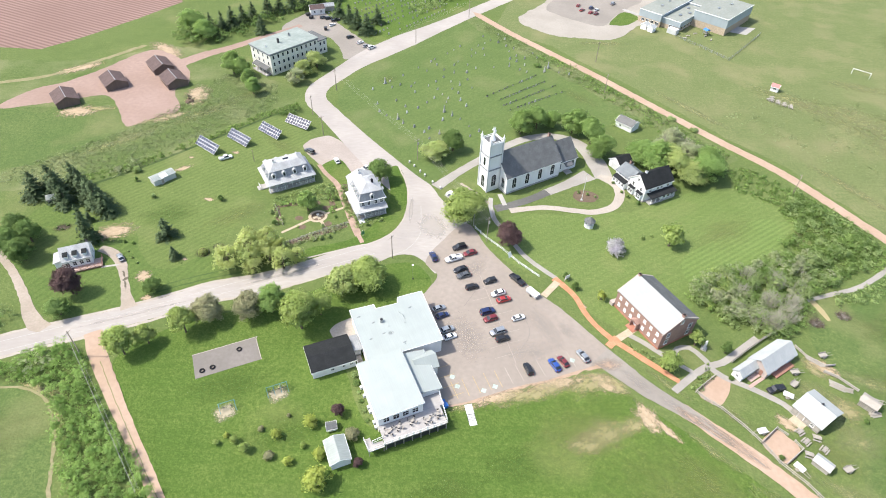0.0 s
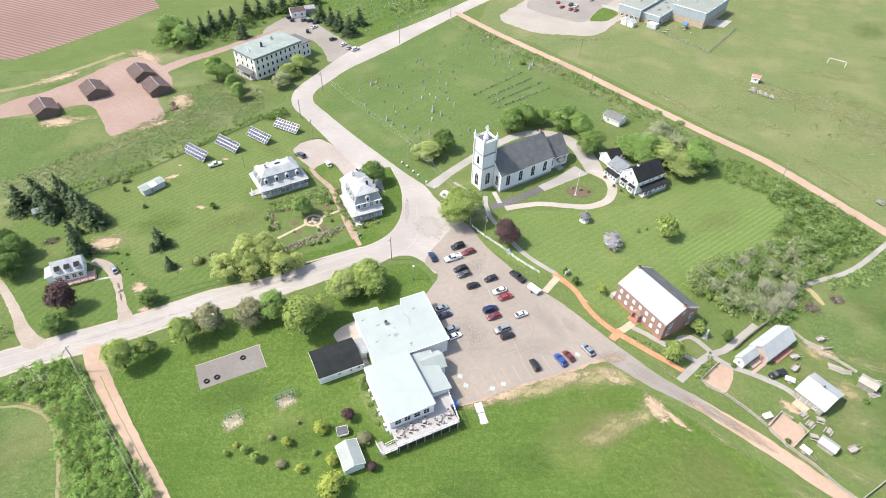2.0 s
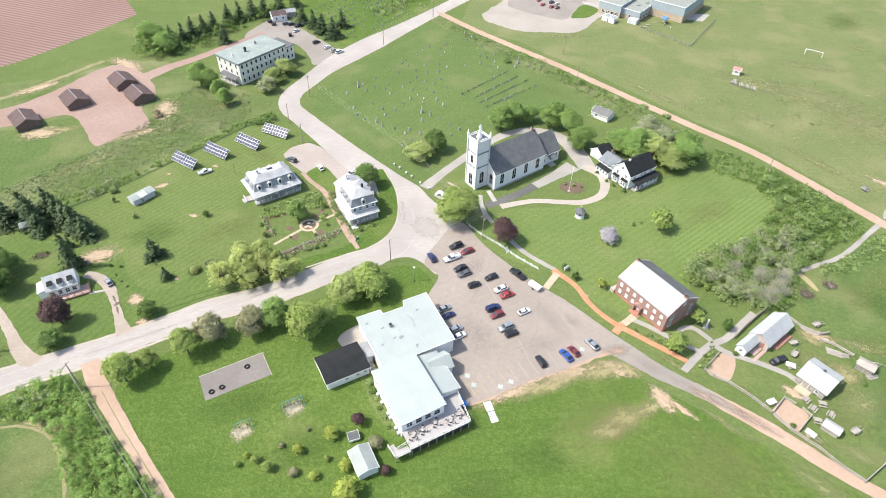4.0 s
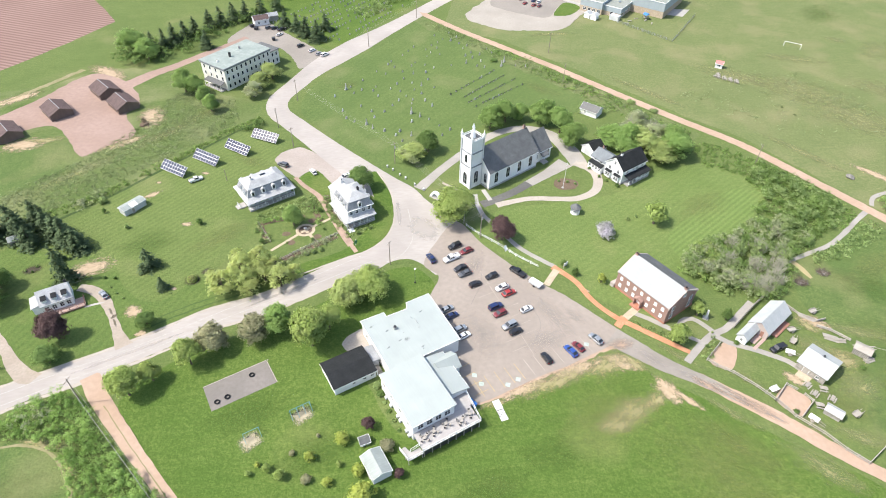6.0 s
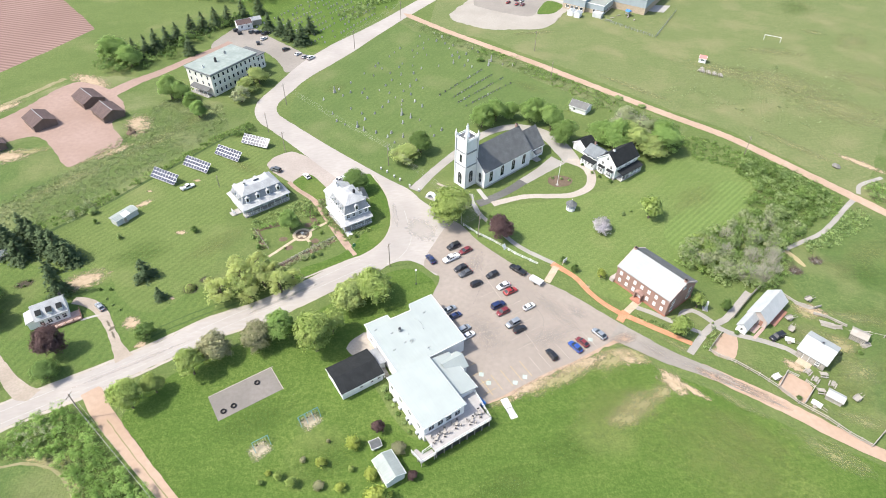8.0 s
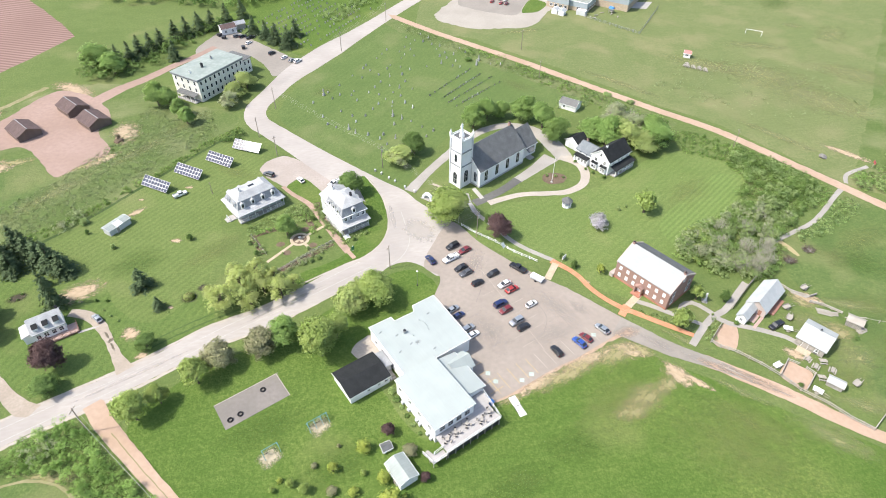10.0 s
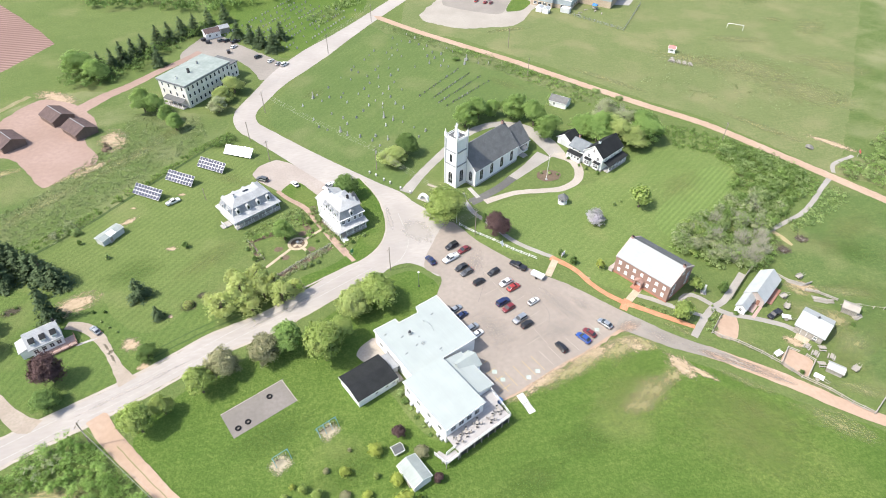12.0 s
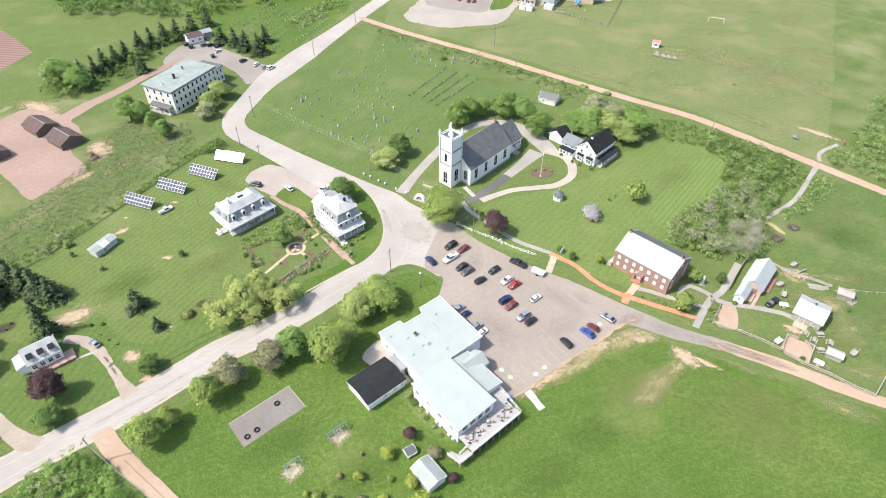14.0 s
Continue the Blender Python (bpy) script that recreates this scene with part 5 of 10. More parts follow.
def bank():
    """Long axis along the local x, from the near end of the front to the far end."""
    b = thing("brick_museum", "two-storey red brick museum with white-framed windows and a pale roof", "museum", pose(49.3, 108.3, 0, 0, 0, -60.8))
    L, D, E, R = 16.5, 11.6, 5.8, 9.0
    part("foundation", Geo().box(-0.12, L + 0.12, -0.12, D + 0.12, -0.05, 0.5), SANDSTONE, b)
    part("wall", gable_walls(0, L, 0, D, 0.5, E, R), BRICKRED, b, "walls of red brick")
    drop = (R - E) / (D / 2) * 0.2
    part("roof", slab([(0.2, -0.2, E - drop + 0.22), (L - 0.2, -0.2, E - drop + 0.22), (L - 0.2, D / 2, R + 0.22), (0.2, D / 2, R + 0.22)], 0.2), BANKROOF, b, "pale grey front slope of the gable roof")
    # the weaker sun on the rear slope is put into its darker shingles
    part("rear_roof", slab([(0.2, D / 2, R + 0.22), (L - 0.2, D / 2, R + 0.22), (L - 0.2, D + 0.2, E - drop + 0.22), (0.2, D + 0.2, E - drop + 0.22)], 0.2), SLATE, b, "rear slope of the gable roof, its shade put in as dark grey")
    for x in (0, L):
        g = Geo()
        for y, s in ((0, 1), (D, -1)):
            v = [(xx, yy, zz) for xx in (x - 0.16, x + 0.2) for yy, zz in ((y - s * 0.25, E - 0.35), (D / 2, R - 0.1), (D / 2, R + 0.24), (y - s * 0.25, E + 0.14))]
            g.add(v, [(0, 1, 2, 3), (7, 6, 5, 4), (0, 4, 5, 1), (1, 5, 6, 2), (2, 6, 7, 3), (3, 7, 4, 0)])
        part("parapet", g, BANKCOPE, b, "low pale gable coping")
        chimney(b, x + (0.4 if x == 0 else -0.4), D / 2, R - 0.1, 0.8, 0.7, BRICKRED)
    for i in range(7):
        x = 1.5 + (L - 3.0) * i / 6
        window(b, x, 0, 3.9, 0, 0.64, 0.85, shut=True)
        window(b, x, D, 3.6, 180, 1.0, 1.35)
        if i != 3:
            window(b, x, 0, 1.5, 0, 0.64, 0.9, shut=True)
        window(b, x, D, 1.1, 180, 1.0, 1.5)
    for y in (2.2, D - 2.2):
        for z in (1.1, 3.6):
            window(b, L, y, z, 90, 1.0, 1.4)
            window(b, 0, y, z, -90, 1.0, 1.4)
    window(b, L, D / 2, 6.8, 90, 0.9, 1.2, 0.4)
    door(b, L / 2, 0, 0.4, 0, 1.3, 2.3, WHITEP)
    p = part("porch", Geo().box(L / 2 - 1.1, L / 2 - 0.85, -1.1, 0, 0.1, 2.5).box(L / 2 + 0.85, L / 2 + 1.1, -1.1, 0, 0.1, 2.5), BRICKRED, b, "small stone entrance porch")
    part("porch_roof", Geo().loft([[(x, -1.25, z) for x, z in ((L / 2 - 1.25, 2.5), (L / 2 + 1.25, 2.5), (L / 2, 3.3))], [(x, 0, z) for x, z in ((L / 2 - 1.25, 2.5), (L / 2 + 1.25, 2.5), (L / 2, 3.3))]]), BRICKRED, p)
    part("step", Geo().box(L / 2 - 1.4, L / 2 + 1.4, -2.0, 0, 0, 0.3), SANDSTONE, p)
    part("side_stair", Geo().box(-1.2, 0, -0.6, 0.6, 0, 1.2).box(-1.2, 0, 0.6, 6.0, 0, 1.0), BANKCOPE, b, "low stone stair wall against the gable")


def hall():
    h = thing("community_hall", "long white community hall with pale metal roofs", "hall", pose(-9.2, 67.8, 0, 0, 0, 23.6))
    # meeting room, its roof rising away from the lawn
    part("wall", Geo().loft([[(0.1, y, 0), (10.3, y, 0), (10.3, y, 5.8), (0.1, y, 5.15)] for y in (0.75, 15.9)]), WHITE, h)
    r = part("roof", slab([(-0.2, 0.5, 5.35), (10.6, 0.5, 6.05), (10.6, 16.1, 6.05), (-0.2, 16.1, 5.35)], 0.2), TINROOF, h, "pale blue-white metal roof")
    part("fascia", Geo().box(-0.26, -0.2, 0.44, 16.1, 5.0, 5.36), WHITEP, r)
    # east board is grey: the shadow gap below this edge, put in as colour
    part("fascia", Geo().box(10.6, 10.66, 0.44, 16.1, 5.7, 6.06), GREYROOF, r)
    part("fascia", Geo().loft([[(-0.26, y, 5.08), (10.66, y, 5.78), (10.66, y, 6.07), (-0.26, y, 5.37)] for y in (0.43, 0.49)]), WHITEP, r)
    for i in range(4):
        window(h, 1.9 + 2.2 * i, 0.75, 3.3, 0, 1.3, 1.5)
    for i in range(4):
        window(h, 0.1, 2.9 + 3.8 * i, 2.8, -90, 1.2, 1.2)
    for y in (1.6, 2.9, 5.8, 7.0, 10.2, 12.6):
        part("heat_pump", Geo().box(-0.5, 0.08, y, y + 0.7, 0.1, 0.8).tube((-0.51, y + 0.35, 0.45), (-0.5, y + 0.35, 0.45), 0.26, sides=12), GREYSIDE, h, "white wall-mounted unit on the side wall")
    # main block with a notch in its rear edge
    outline = [(2.9, 16.5), (21.1, 16.3), (21.9, 32.5), (15.9, 32.6), (15.2, 30.7), (9.0, 30.9), (9.0, 32.4), (3.3, 32.7)]
    part("main_wall", Geo().prism(outline, 0, 4.45), WHITE, h)
    wide = [(2.6, 16.2), (21.4, 16.0), (22.2, 32.8), (15.65, 32.9), (14.9, 31.0), (9.3, 31.2), (9.3, 32.7), (3.0, 33.0)]
    part("main_roof", Geo().prism(wide, 4.45, 4.7), TINROOF, h, "broad pale blue-white low roof")
    n = len(wide)
    for i in range(n):
        (x0, y0), (x1, y1) = wide[i], wide[(i + 1) % n]
        part("roof_edge", Geo().tube((x0, y0, 4.69), (x1, y1, 4.69), 0.07, sides=4), WHITEP, h)
    # the dark line at the step between the roofs, as a thin grey strip
    seam = [(2.7, 16.3), (4.4, 16.5), (5.2, 16.35), (7.2, 16.42), (9.0, 16.3), (11.0, 16.36)]
    part("step_strip", Geo().loft([[(x, y, 4.68), (x, y + 0.16, 4.68), (x, y + 0.16, 4.8), (x, y, 4.8)] for x, y in seam]), GREYROOF, h, "thin grey strip along the step between the two roofs")
    v = part("roof_vent", Geo().box(9.0, 9.7, 26.3, 27.0, 4.7, 5.5), STEEL, h, "small dark-capped roof chimney")
    part("cap", Geo().tube((9.35, 26.65, 5.5), (9.35, 26.65, 5.75), 0.4, 0.3), DARKMETAL, v)
    for x, y in ((14.4, 27.9), (15.0, 26.6), (15.0, 25.7), (14.6, 24.2), (10.6, 24.6), (12.4, 18.0)):
        part("roof_pipe", Geo().tube((x, y, 4.65), (x, y, 4.98), 0.1), STEEL, h)
    for y in (19.0, 23.0, 28.0, 31.0):
        window(h, 21.1 + (y - 16.3) * 0.05, y, 1.3, 90, 1.3, 1.1)
    for y in (27.0, 30.0):
        window(h, 2.9 + (y - 16.5) * 0.025, y, 1.4, -90, 1.2, 1.1)
    # side wing and gabled entry
    part("wing_wall", Geo().box(10.3, 15.7, 4.1, 15.3, 0, 3.7), WHITE, h)
    part("wing_roof", slab([(10.3, 3.8, 4.9), (16.1, 3.8, 3.95), (16.1, 15.5, 3.95), (10.3, 15.5, 4.9)], 0.2), TINROOF, h)
    part("wing_edge", Geo().box(16.1, 16.16, 3.8, 15.5, 3.7, 3.96), WHITEP, h)
    part("entry_wall", gable_walls(15.7, 17.6, 10.2, 14.8, 0, 3.3, 4.8), WHITE, h)
    part("entry_roof", gable_roof(12.6, 17.7, 10.2, 14.8, 3.4, 5.0, over=0.3), TINROOF, h)
    door(h, 17.6, 12.5, 0.05, 90, 1.8, 2.2, GLASS)
    for y in (5.8, 8.0):
        window(h, 15.7, y, 1.4, 90, 1.2, 1.1)
    # deck round the end, raised on posts
    d = thing("deck", "raised grey wooden deck with white railings", "deck", pose(-9.2, 67.8, 0, 0, 0, 23.6))
    for i, (x0, x1, y0, y1) in enumerate(((0.02, 14.3, -3.9, 0.73), (10.34, 15.4, 0.73, 4.05))):
        part("floor", Geo().box(x0, x1, y0, y1, 2.38, 2.5), DECKWOOD, d)
        part("beam", Geo().box(x0 + 0.05, x1 - 0.05, y0 + 0.1, y0 + 0.2, 2.1, 2.38), WOOD, d)
    for i in range(8):
        part("post", Geo().box(0.2 + 1.96 * i, 0.38 + 1.96 * i, -3.8, -3.62, 0, 2.38), WOOD, d)
    # added dark sheet standing in for the shade under the open deck
    part("underdeck_shade", Geo().box(0.1, 14.2, -3.55, -3.5, 0.1, 2.3), DARKMETAL, d)
    part("landing", Geo().box(-3.6, 0.0, -3.9, -2.3, 1.7, 1.8), DECKWOOD, d)
    part("stair", Geo().box(-3.6, -2.2, -2.3, -1.7, 1.4, 1.5).box(-3.6, -2.2, -1.7, -1.1, 1.0, 1.1).box(-3.6, -2.2, -1.1, -0.5, 0.6, 0.7).box(-3.6, -2.2, -0.5, 0.1, 0.2, 0.3), DECKWOOD, d)
    for k in range(4):
        part("landing_post", Geo().box(-3.5 + (k % 2) * 3.2, -3.38 + (k % 2) * 3.2, -3.85 + (k // 2) * 1.4, -3.73 + (k // 2) * 1.4, 0, 1.7), WOOD, d)
    rail(d, (-0.02, -3.85, 2.5), (14.25, -3.85, 2.5))
    rail(d, (14.25, -3.85, 2.5), (15.35, 3.9, 2.5))
    rail(d, (-3.55, -3.85, 1.8), (-0.1, -3.85, 1.8))
    rail(d, (-3.55, -3.85, 1.8), (-3.55, 0.0, 0.3))
    rail(d, (-2.2, -2.2, 1.8), (0, -2.2, 2.3))


def annex():
    a = thing("portable_classroom", "low white annexe with a charcoal roof", "annexe", pose(-9.2, 67.8, 0, 0, 0, 23.6))
    part("wall", gable_walls(-9.8, 0.5, 19.5, 27.4, 0, 2.5, 3.3), WHITE, a)
    part("roof", gable_roof(-9.8, 0.5, 19.5, 27.4, 2.5, 3.3, over=0.3), BLACKROOF, a)
    part("fascia", trim_gable(-9.8, 0.5, 19.5, 27.4, 2.5, 3.3, over=0.3), WHITEP, a)
    for x in (-4.6, -1.9, 0.0):
        window(a, x - 0.5, 19.5, 1.2, 0, 0.7, 0.6)
    for y in (21.5, 25.0):
        window(a, -9.8, y, 1.1, -90, 0.7, 0.7)
    k = thing("covered_link", "small grey-roofed covered link between annexe and hall", "porch", pose(-9.2, 67.8, 0, 0, 0, 23.6))
    part("wall", Geo().box(0.95, 2.6, 22.2, 26.4, 0, 2.2), GREYSIDE, k)
    part("roof", slab([(0.9, 21.9, 2.75), (2.95, 21.9, 2.5), (2.95, 26.8, 2.5), (0.9, 26.8, 2.75)], 0.14), GREYROOF, k)
    part("step", Geo().box(0.9, 2.3, 20.2, 22.0, 0, 0.6).box(0.9, 2.3, 19.6, 20.2, 0, 0.3), WOOD, k)
    rail(k, (0.95, 19.7, 0.3), (0.95, 21.9, 0.6), 0.9, 1.1)


def rectory():
    r = thing("rectory", "white two-storey rectory with charcoal roof and a side porch", "house", pose(67.1, 153.7, 0, 0, 0, 29.0))
    L, D, E, R = 11.6, 7.4, 5.3, 8.5
    part("foundation", Geo().box(-0.1, L + 0.1, -0.1, D + 0.1, -0.05, 0.5), CONCRETE, r)
    part("wall", gable_walls(0, L, 0, D, 0.5, E, R), WHITE, r)
    part("roof", gable_roof(0, L, 0, D, E, R), BLACKROOF, r)
    part("trim", trim_gable(0, L, 0, D, E, R), WHITEP, r)
    for x in (2.2, 5.4, 7.0, 9.8):
        window(r, x, 0, 3.5, 0, 0.8, 1.2)
    for y in (1.8, 5.4):
        window(r, 0, y, 3.4, -90, 0.8, 1.3)
        part("hood", slab([(-0.9, y - 1.3, 2.75), (0, y - 1.3, 3.2), (0, y + 1.3, 3.2), (-0.9, y + 1.3, 2.75)], 0.12), BLACKROOF, r)
        part("bay", Geo().box(-0.7, 0, y - 1.0, y + 1.0, 0.4, 2.75), WHITE, r)
        window(r, -0.7, y - 0.4, 1.0, -90, 0.7, 1.3)
        window(r, -0.7, y + 0.5, 1.0, -90, 0.7, 1.3)
    window(r, 0, D / 2, 6.0, -90, 0.7, 1.1)
    for y in (1.8, 5.4):
        window(r, L, y, 3.4, 90, 0.8, 1.3)
    p = part("porch", Geo().box(1.2, L, -2.3, 0, 0, 0.45), CONCRETE, r, "open side porch on white posts")
    part("porch_roof", slab([(0.9, -2.6, 2.75), (L + 0.3, -2.6, 2.75), (L + 0.3, 0, 3.4), (0.9, 0, 3.4)], 0.14), BLACKROOF, p)
    for i in range(6):
        x = 1.4 + (L - 1.6) * i / 5
        part("post", Geo().box(x - 0.08, x + 0.08, -2.28, -2.12, 0.45, 2.7), WHITEP, p)
    part("back_wall", Geo().box(6.0, L - 0.1, -1.9, -0.02, 0.45, 2.6), WHITE, p)
    for x in (7.2, 9.0, 10.6):
        window(p, x, -1.9, 1.0, 0, 0.9, 1.2)
    chimney(r, 2.4, D / 2, R - 0.2, 0.9, 0.6, WHITEP)
    w = part("wing", gable_walls(0.2, 6.6, D, D + 6.6, 0, 4.1, 6.0, "y"), WHITE, r, "lower rear wing with a blue-grey roof")
    part("wing_roof", gable_roof(0.2, 6.6, D, D + 6.6, 4.1, 6.0, "y", end=0.1), BLUEGREY, w)
    part("wing_porch_roof", slab([(-1.5, D + 0.4, 2.5), (0.2, D + 0.4, 3.1), (0.2, D + 6.2, 3.1), (-1.5, D + 6.2, 2.5)], 0.12), BLACKROOF, w)
    part("wing_porch", Geo().box(-1.3, 0.2, D + 0.5, D + 6.1, 0, 2.4), WHITE, w)
    for i in range(4):
        window(w, -1.3, D + 1.2 + 1.35 * i, 1.1, -90, 0.75, 1.0)
    for y in (D + 2, D + 4.6):
        window(w, 0.2, y, 3.3, -90, 0.7, 0.7, bars=False)
    chimney(r, 5.2, D + 6.0, 5.0, 1.3, 0.5, BRICKRED)
    ga = thing("garage", "small white garage with charcoal roof behind the rectory", "garage", pose(67.1, 153.7, 0, 0, 0, 29.0))
    part("wall", gable_walls(4.0, 9.4, 16.0, 21.6, 0, 2.7, 4.6, "x"), WHITE, ga)
    part("roof", gable_roof(4.0, 9.4, 16.0, 21.6, 2.7, 4.6, "x"), BLACKROOF, ga)
    part("trim", trim_gable(4.0, 9.4, 16.0, 21.6, 2.7, 4.6, "x"), WHITEP, ga)
    part("garage_door", Geo().box(3.94, 4.0, 17.4, 20.2, 0.05, 2.2), GREYSIDE, ga)


def hotel():
    h = thing("old_hotel", "pale three-storey wooden building with a flat weathered green roof", "building", pose(-69.4, 231.4, 0, 0, 0, 48.0))
    L, D, H = 24.0, 14.2, 9.2
    part("wall", Geo().box(0, L, 0, D, 0, H), CREAM, h)
    part("cornice", Geo().box(-0.45, L + 0.45, -0.45, D + 0.45, H - 0.1, H + 0.25).box(-0.25, L + 0.25, -0.25, D + 0.25, H - 0.7, H - 0.1), GREYROOF, h)
    part("roof", Geo().add([(-0.4, -0.4, H + 0.25), (L + 0.4, -0.4, H + 0.25), (L + 0.4, D + 0.4, H + 0.25), (-0.4, D + 0.4, H + 0.25), (L / 2, D / 2, H + 0.7)], [(0, 1, 4), (1, 2, 4), (2, 3, 4), (3, 0, 4)]), GREENROOF, h)
    for row, z in enumerate((1.0, 3.9, 6.7)):
        for i in range(10):
            window(h, 1.4 + 2.36 * i, 0, z, 0, 0.8, 1.5, bars=False)
        for i in range(4):
            if row or i > 1:
                window(h, 0, 2.0 + 3.4 * i, z, -90, 0.8, 1.5, bars=False)
        for i in range(4):
            window(h, L, 2.0 + 3.4 * i, z, 90, 0.8, 1.5, bars=False)
    chimney(h, 8.5, 6.0, H + 0.3, 2.0, 0.7, DARKMETAL)
    chimney(h, 16.0, 9.0, H + 0.3, 1.2, 0.6, GREYROOF)
    chimney(h, 2.6, 6.6, H + 0.3, 0.8, 0.5, WHITEP)
    part("porch_roof", slab([(-2.4, 1.2, 2.8), (0, 1.2, 3.4), (0, D - 3, 3.4), (-2.4, D - 3, 2.8)], 0.16), SLATE, h)
    for i in range(5):
        y = 1.4 + (D - 4.6) * i / 4
        part("porch_post", Geo().box(-2.34, -2.2, y - 0.08, y + 0.08, 0, 2.7), WHITEP, h)
    part("porch_floor", Geo().box(-2.4, 0, 1.2, D - 3, 0, 0.4), DECKWOOD, h)
    e = part("extension", Geo().box(L, L + 7.0, 3.0, D - 1, 0, 6.0), CREAM, h, "lower end wing")
    part("extension_roof", Geo().box(L, L + 7.4, 2.6, D - 0.6, 6.0, 6.3), SLATE, e)
    for z in (1.0, 3.8):
        for i in range(3):
            window(e, L + 1.4 + 2.1 * i, 3.0, z, 0, 0.8, 1.4, bars=False)


def mansard(parent, x0, x1, y0, y1, z0, z1, z2, inset, top, mat_low, mat_top):
    """A steep lower roof and a low hipped top."""
    a = [(x0, y0, z0), (x1, y0, z0), (x1, y1, z0), (x0, y1, z0)]
    b = [(x0 + inset, y0 + inset, z1), (x1 - inset, y0 + inset, z1), (x1 - inset, y1 - inset, z1), (x0 + inset, y1 - inset, z1)]
    part("mansard", Geo().loft([a, b]), mat_low, parent, "steep slate-grey lower roof")
    i2 = inset - 0.3
    b2 = [(x0 + i2, y0 + i2, z1), (x1 - i2, y0 + i2, z1), (x1 - i2, y1 - i2, z1), (x0 + i2, y1 - i2, z1)]
    w = min(x1 - x0, y1 - y0) / 2 - inset - top
    c = [(x0 + inset + w, y0 + inset + w, z2), (x1 - inset - w, y0 + inset + w, z2), (x1 - inset - w, y1 - inset - w, z2), (x0 + inset + w, y1 - inset - w, z2)]
    g = Geo().loft([[(x, y, z - 0.12) for x, y, z in b2], b2])
    g.loft([b2, c])
    part("hip_roof", g, mat_top, parent, "pale hipped upper roof")


def dormer(parent, x, y, z, turn, w=1.1, h=1.5, depth=1.6, roof=None):
    d = part("dormer", Geo().box(-w / 2, w / 2, 0, depth, 0, h), WHITEP, parent, m=pose(x, y, z, 0, 0, turn))
    part("dormer_roof", Geo().loft([[(-w / 2 - 0.2, yy, h), (w / 2 + 0.2, yy, h), (0, yy, h + 0.55)] for yy in (-0.2, depth)]), roof or PALEROOF, d)
    part("dormer_pane", Geo().box(-w / 2 + 0.2, w / 2 - 0.2, -0.04, 0.01, 0.25, h - 0.1), GLASS, d)
    return d


def cottage_wide():
    c = thing("cottage", "cream cottage with mansard roof, dormers and a long porch", "house", pose(-52.2, 151.0, 0, 0, 0, 29.4))
    L, D = 15.4, 11.2
    part("wall", Geo().box(0.6, L - 0.6, 2.2, D, 0, 3.3), GREYSIDE, c)
    part("porch_floor", Geo().box(0.2, L - 0.2, 0.2, 2.2, 0, 0.4), DECKWOOD, c)
    part("porch_roof", Geo().loft([[(-0.3, -0.2, 2.95), (L + 0.3, -0.2, 2.95), (L + 0.3, D + 0.4, 2.95), (-0.3, D + 0.4, 2.95)], [(-0.3, -0.2, 3.1), (L + 0.3, -0.2, 3.1), (L + 0.3, D + 0.4, 3.1), (-0.3, D + 0.4, 3.1)], [(0.6, 1.7, 3.9), (L - 0.6, 1.7, 3.9), (L - 0.6, D - 0.4, 3.9), (0.6, D - 0.4, 3.9)]]), PALEROOF, c, "pale flared eaves over the porch")
    mansard(c, 0.7, L - 0.7, 1.9, D - 0.5, 3.8, 6.2, 7.6, 1.0, 1.6, GREYROOF, PALEROOF)
    for i in range(4):
        dormer(c, 2.6 + 3.4 * i, 1.85, 4.0, 0)
    for i in range(4):
        dormer(c, 2.6 + 3.4 * i, D - 0.45, 4.0, 180)
    for i in range(2):
        dormer(c, 0.65, 4.2 + 3.6 * i, 4.0, -90)
    for i in range(7):
        x = 0.4 + (L - 0.8) * i / 6
        part("porch_post", Geo().box(x - 0.08, x + 0.08, 0.22, 0.38, 0.4, 2.95), WHITEP, c)
    rail(c, (0.4, 0.3, 0.4), (6.0, 0.3, 0.4), 0.9)
    rail(c, (9.0, 0.3, 0.4), (L - 0.4, 0.3, 0.4), 0.9)
    for x in (2.4, 4.8, 10.4, 13.0):
        window(c, x, 2.2, 1.0, 0, 0.9, 1.6)
    door(c, 7.7, 2.2, 0.4, 0, 1.1, 2.1, WHITEP)
    for y in (4.0, 6.5, 9.0):
        window(c, 0.6, y, 1.0, -90, 0.9, 1.6)
        window(c, L - 0.6, y, 1.0, 90, 0.9, 1.6)
    chimney(c, 4.0, D / 2, 7.4, 1.0, 0.6, WHITEP)
    part("skylight", Geo().box(7.2, 9.0, D / 2 + 0.2, D / 2 + 1.1, 7.4, 7.65), GLASS, c)
    part("side_steps", Geo().box(-1.8, 0.4, 3.4, 6.0, 0, 0.35).box(-2.6, -1.8, 3.6, 5.8, 0, 0.18), DECKWOOD, c)
    rail(c, (-1.7, 3.5, 0.35), (-1.7, 5.9, 0.35), 0.9, 1.2)


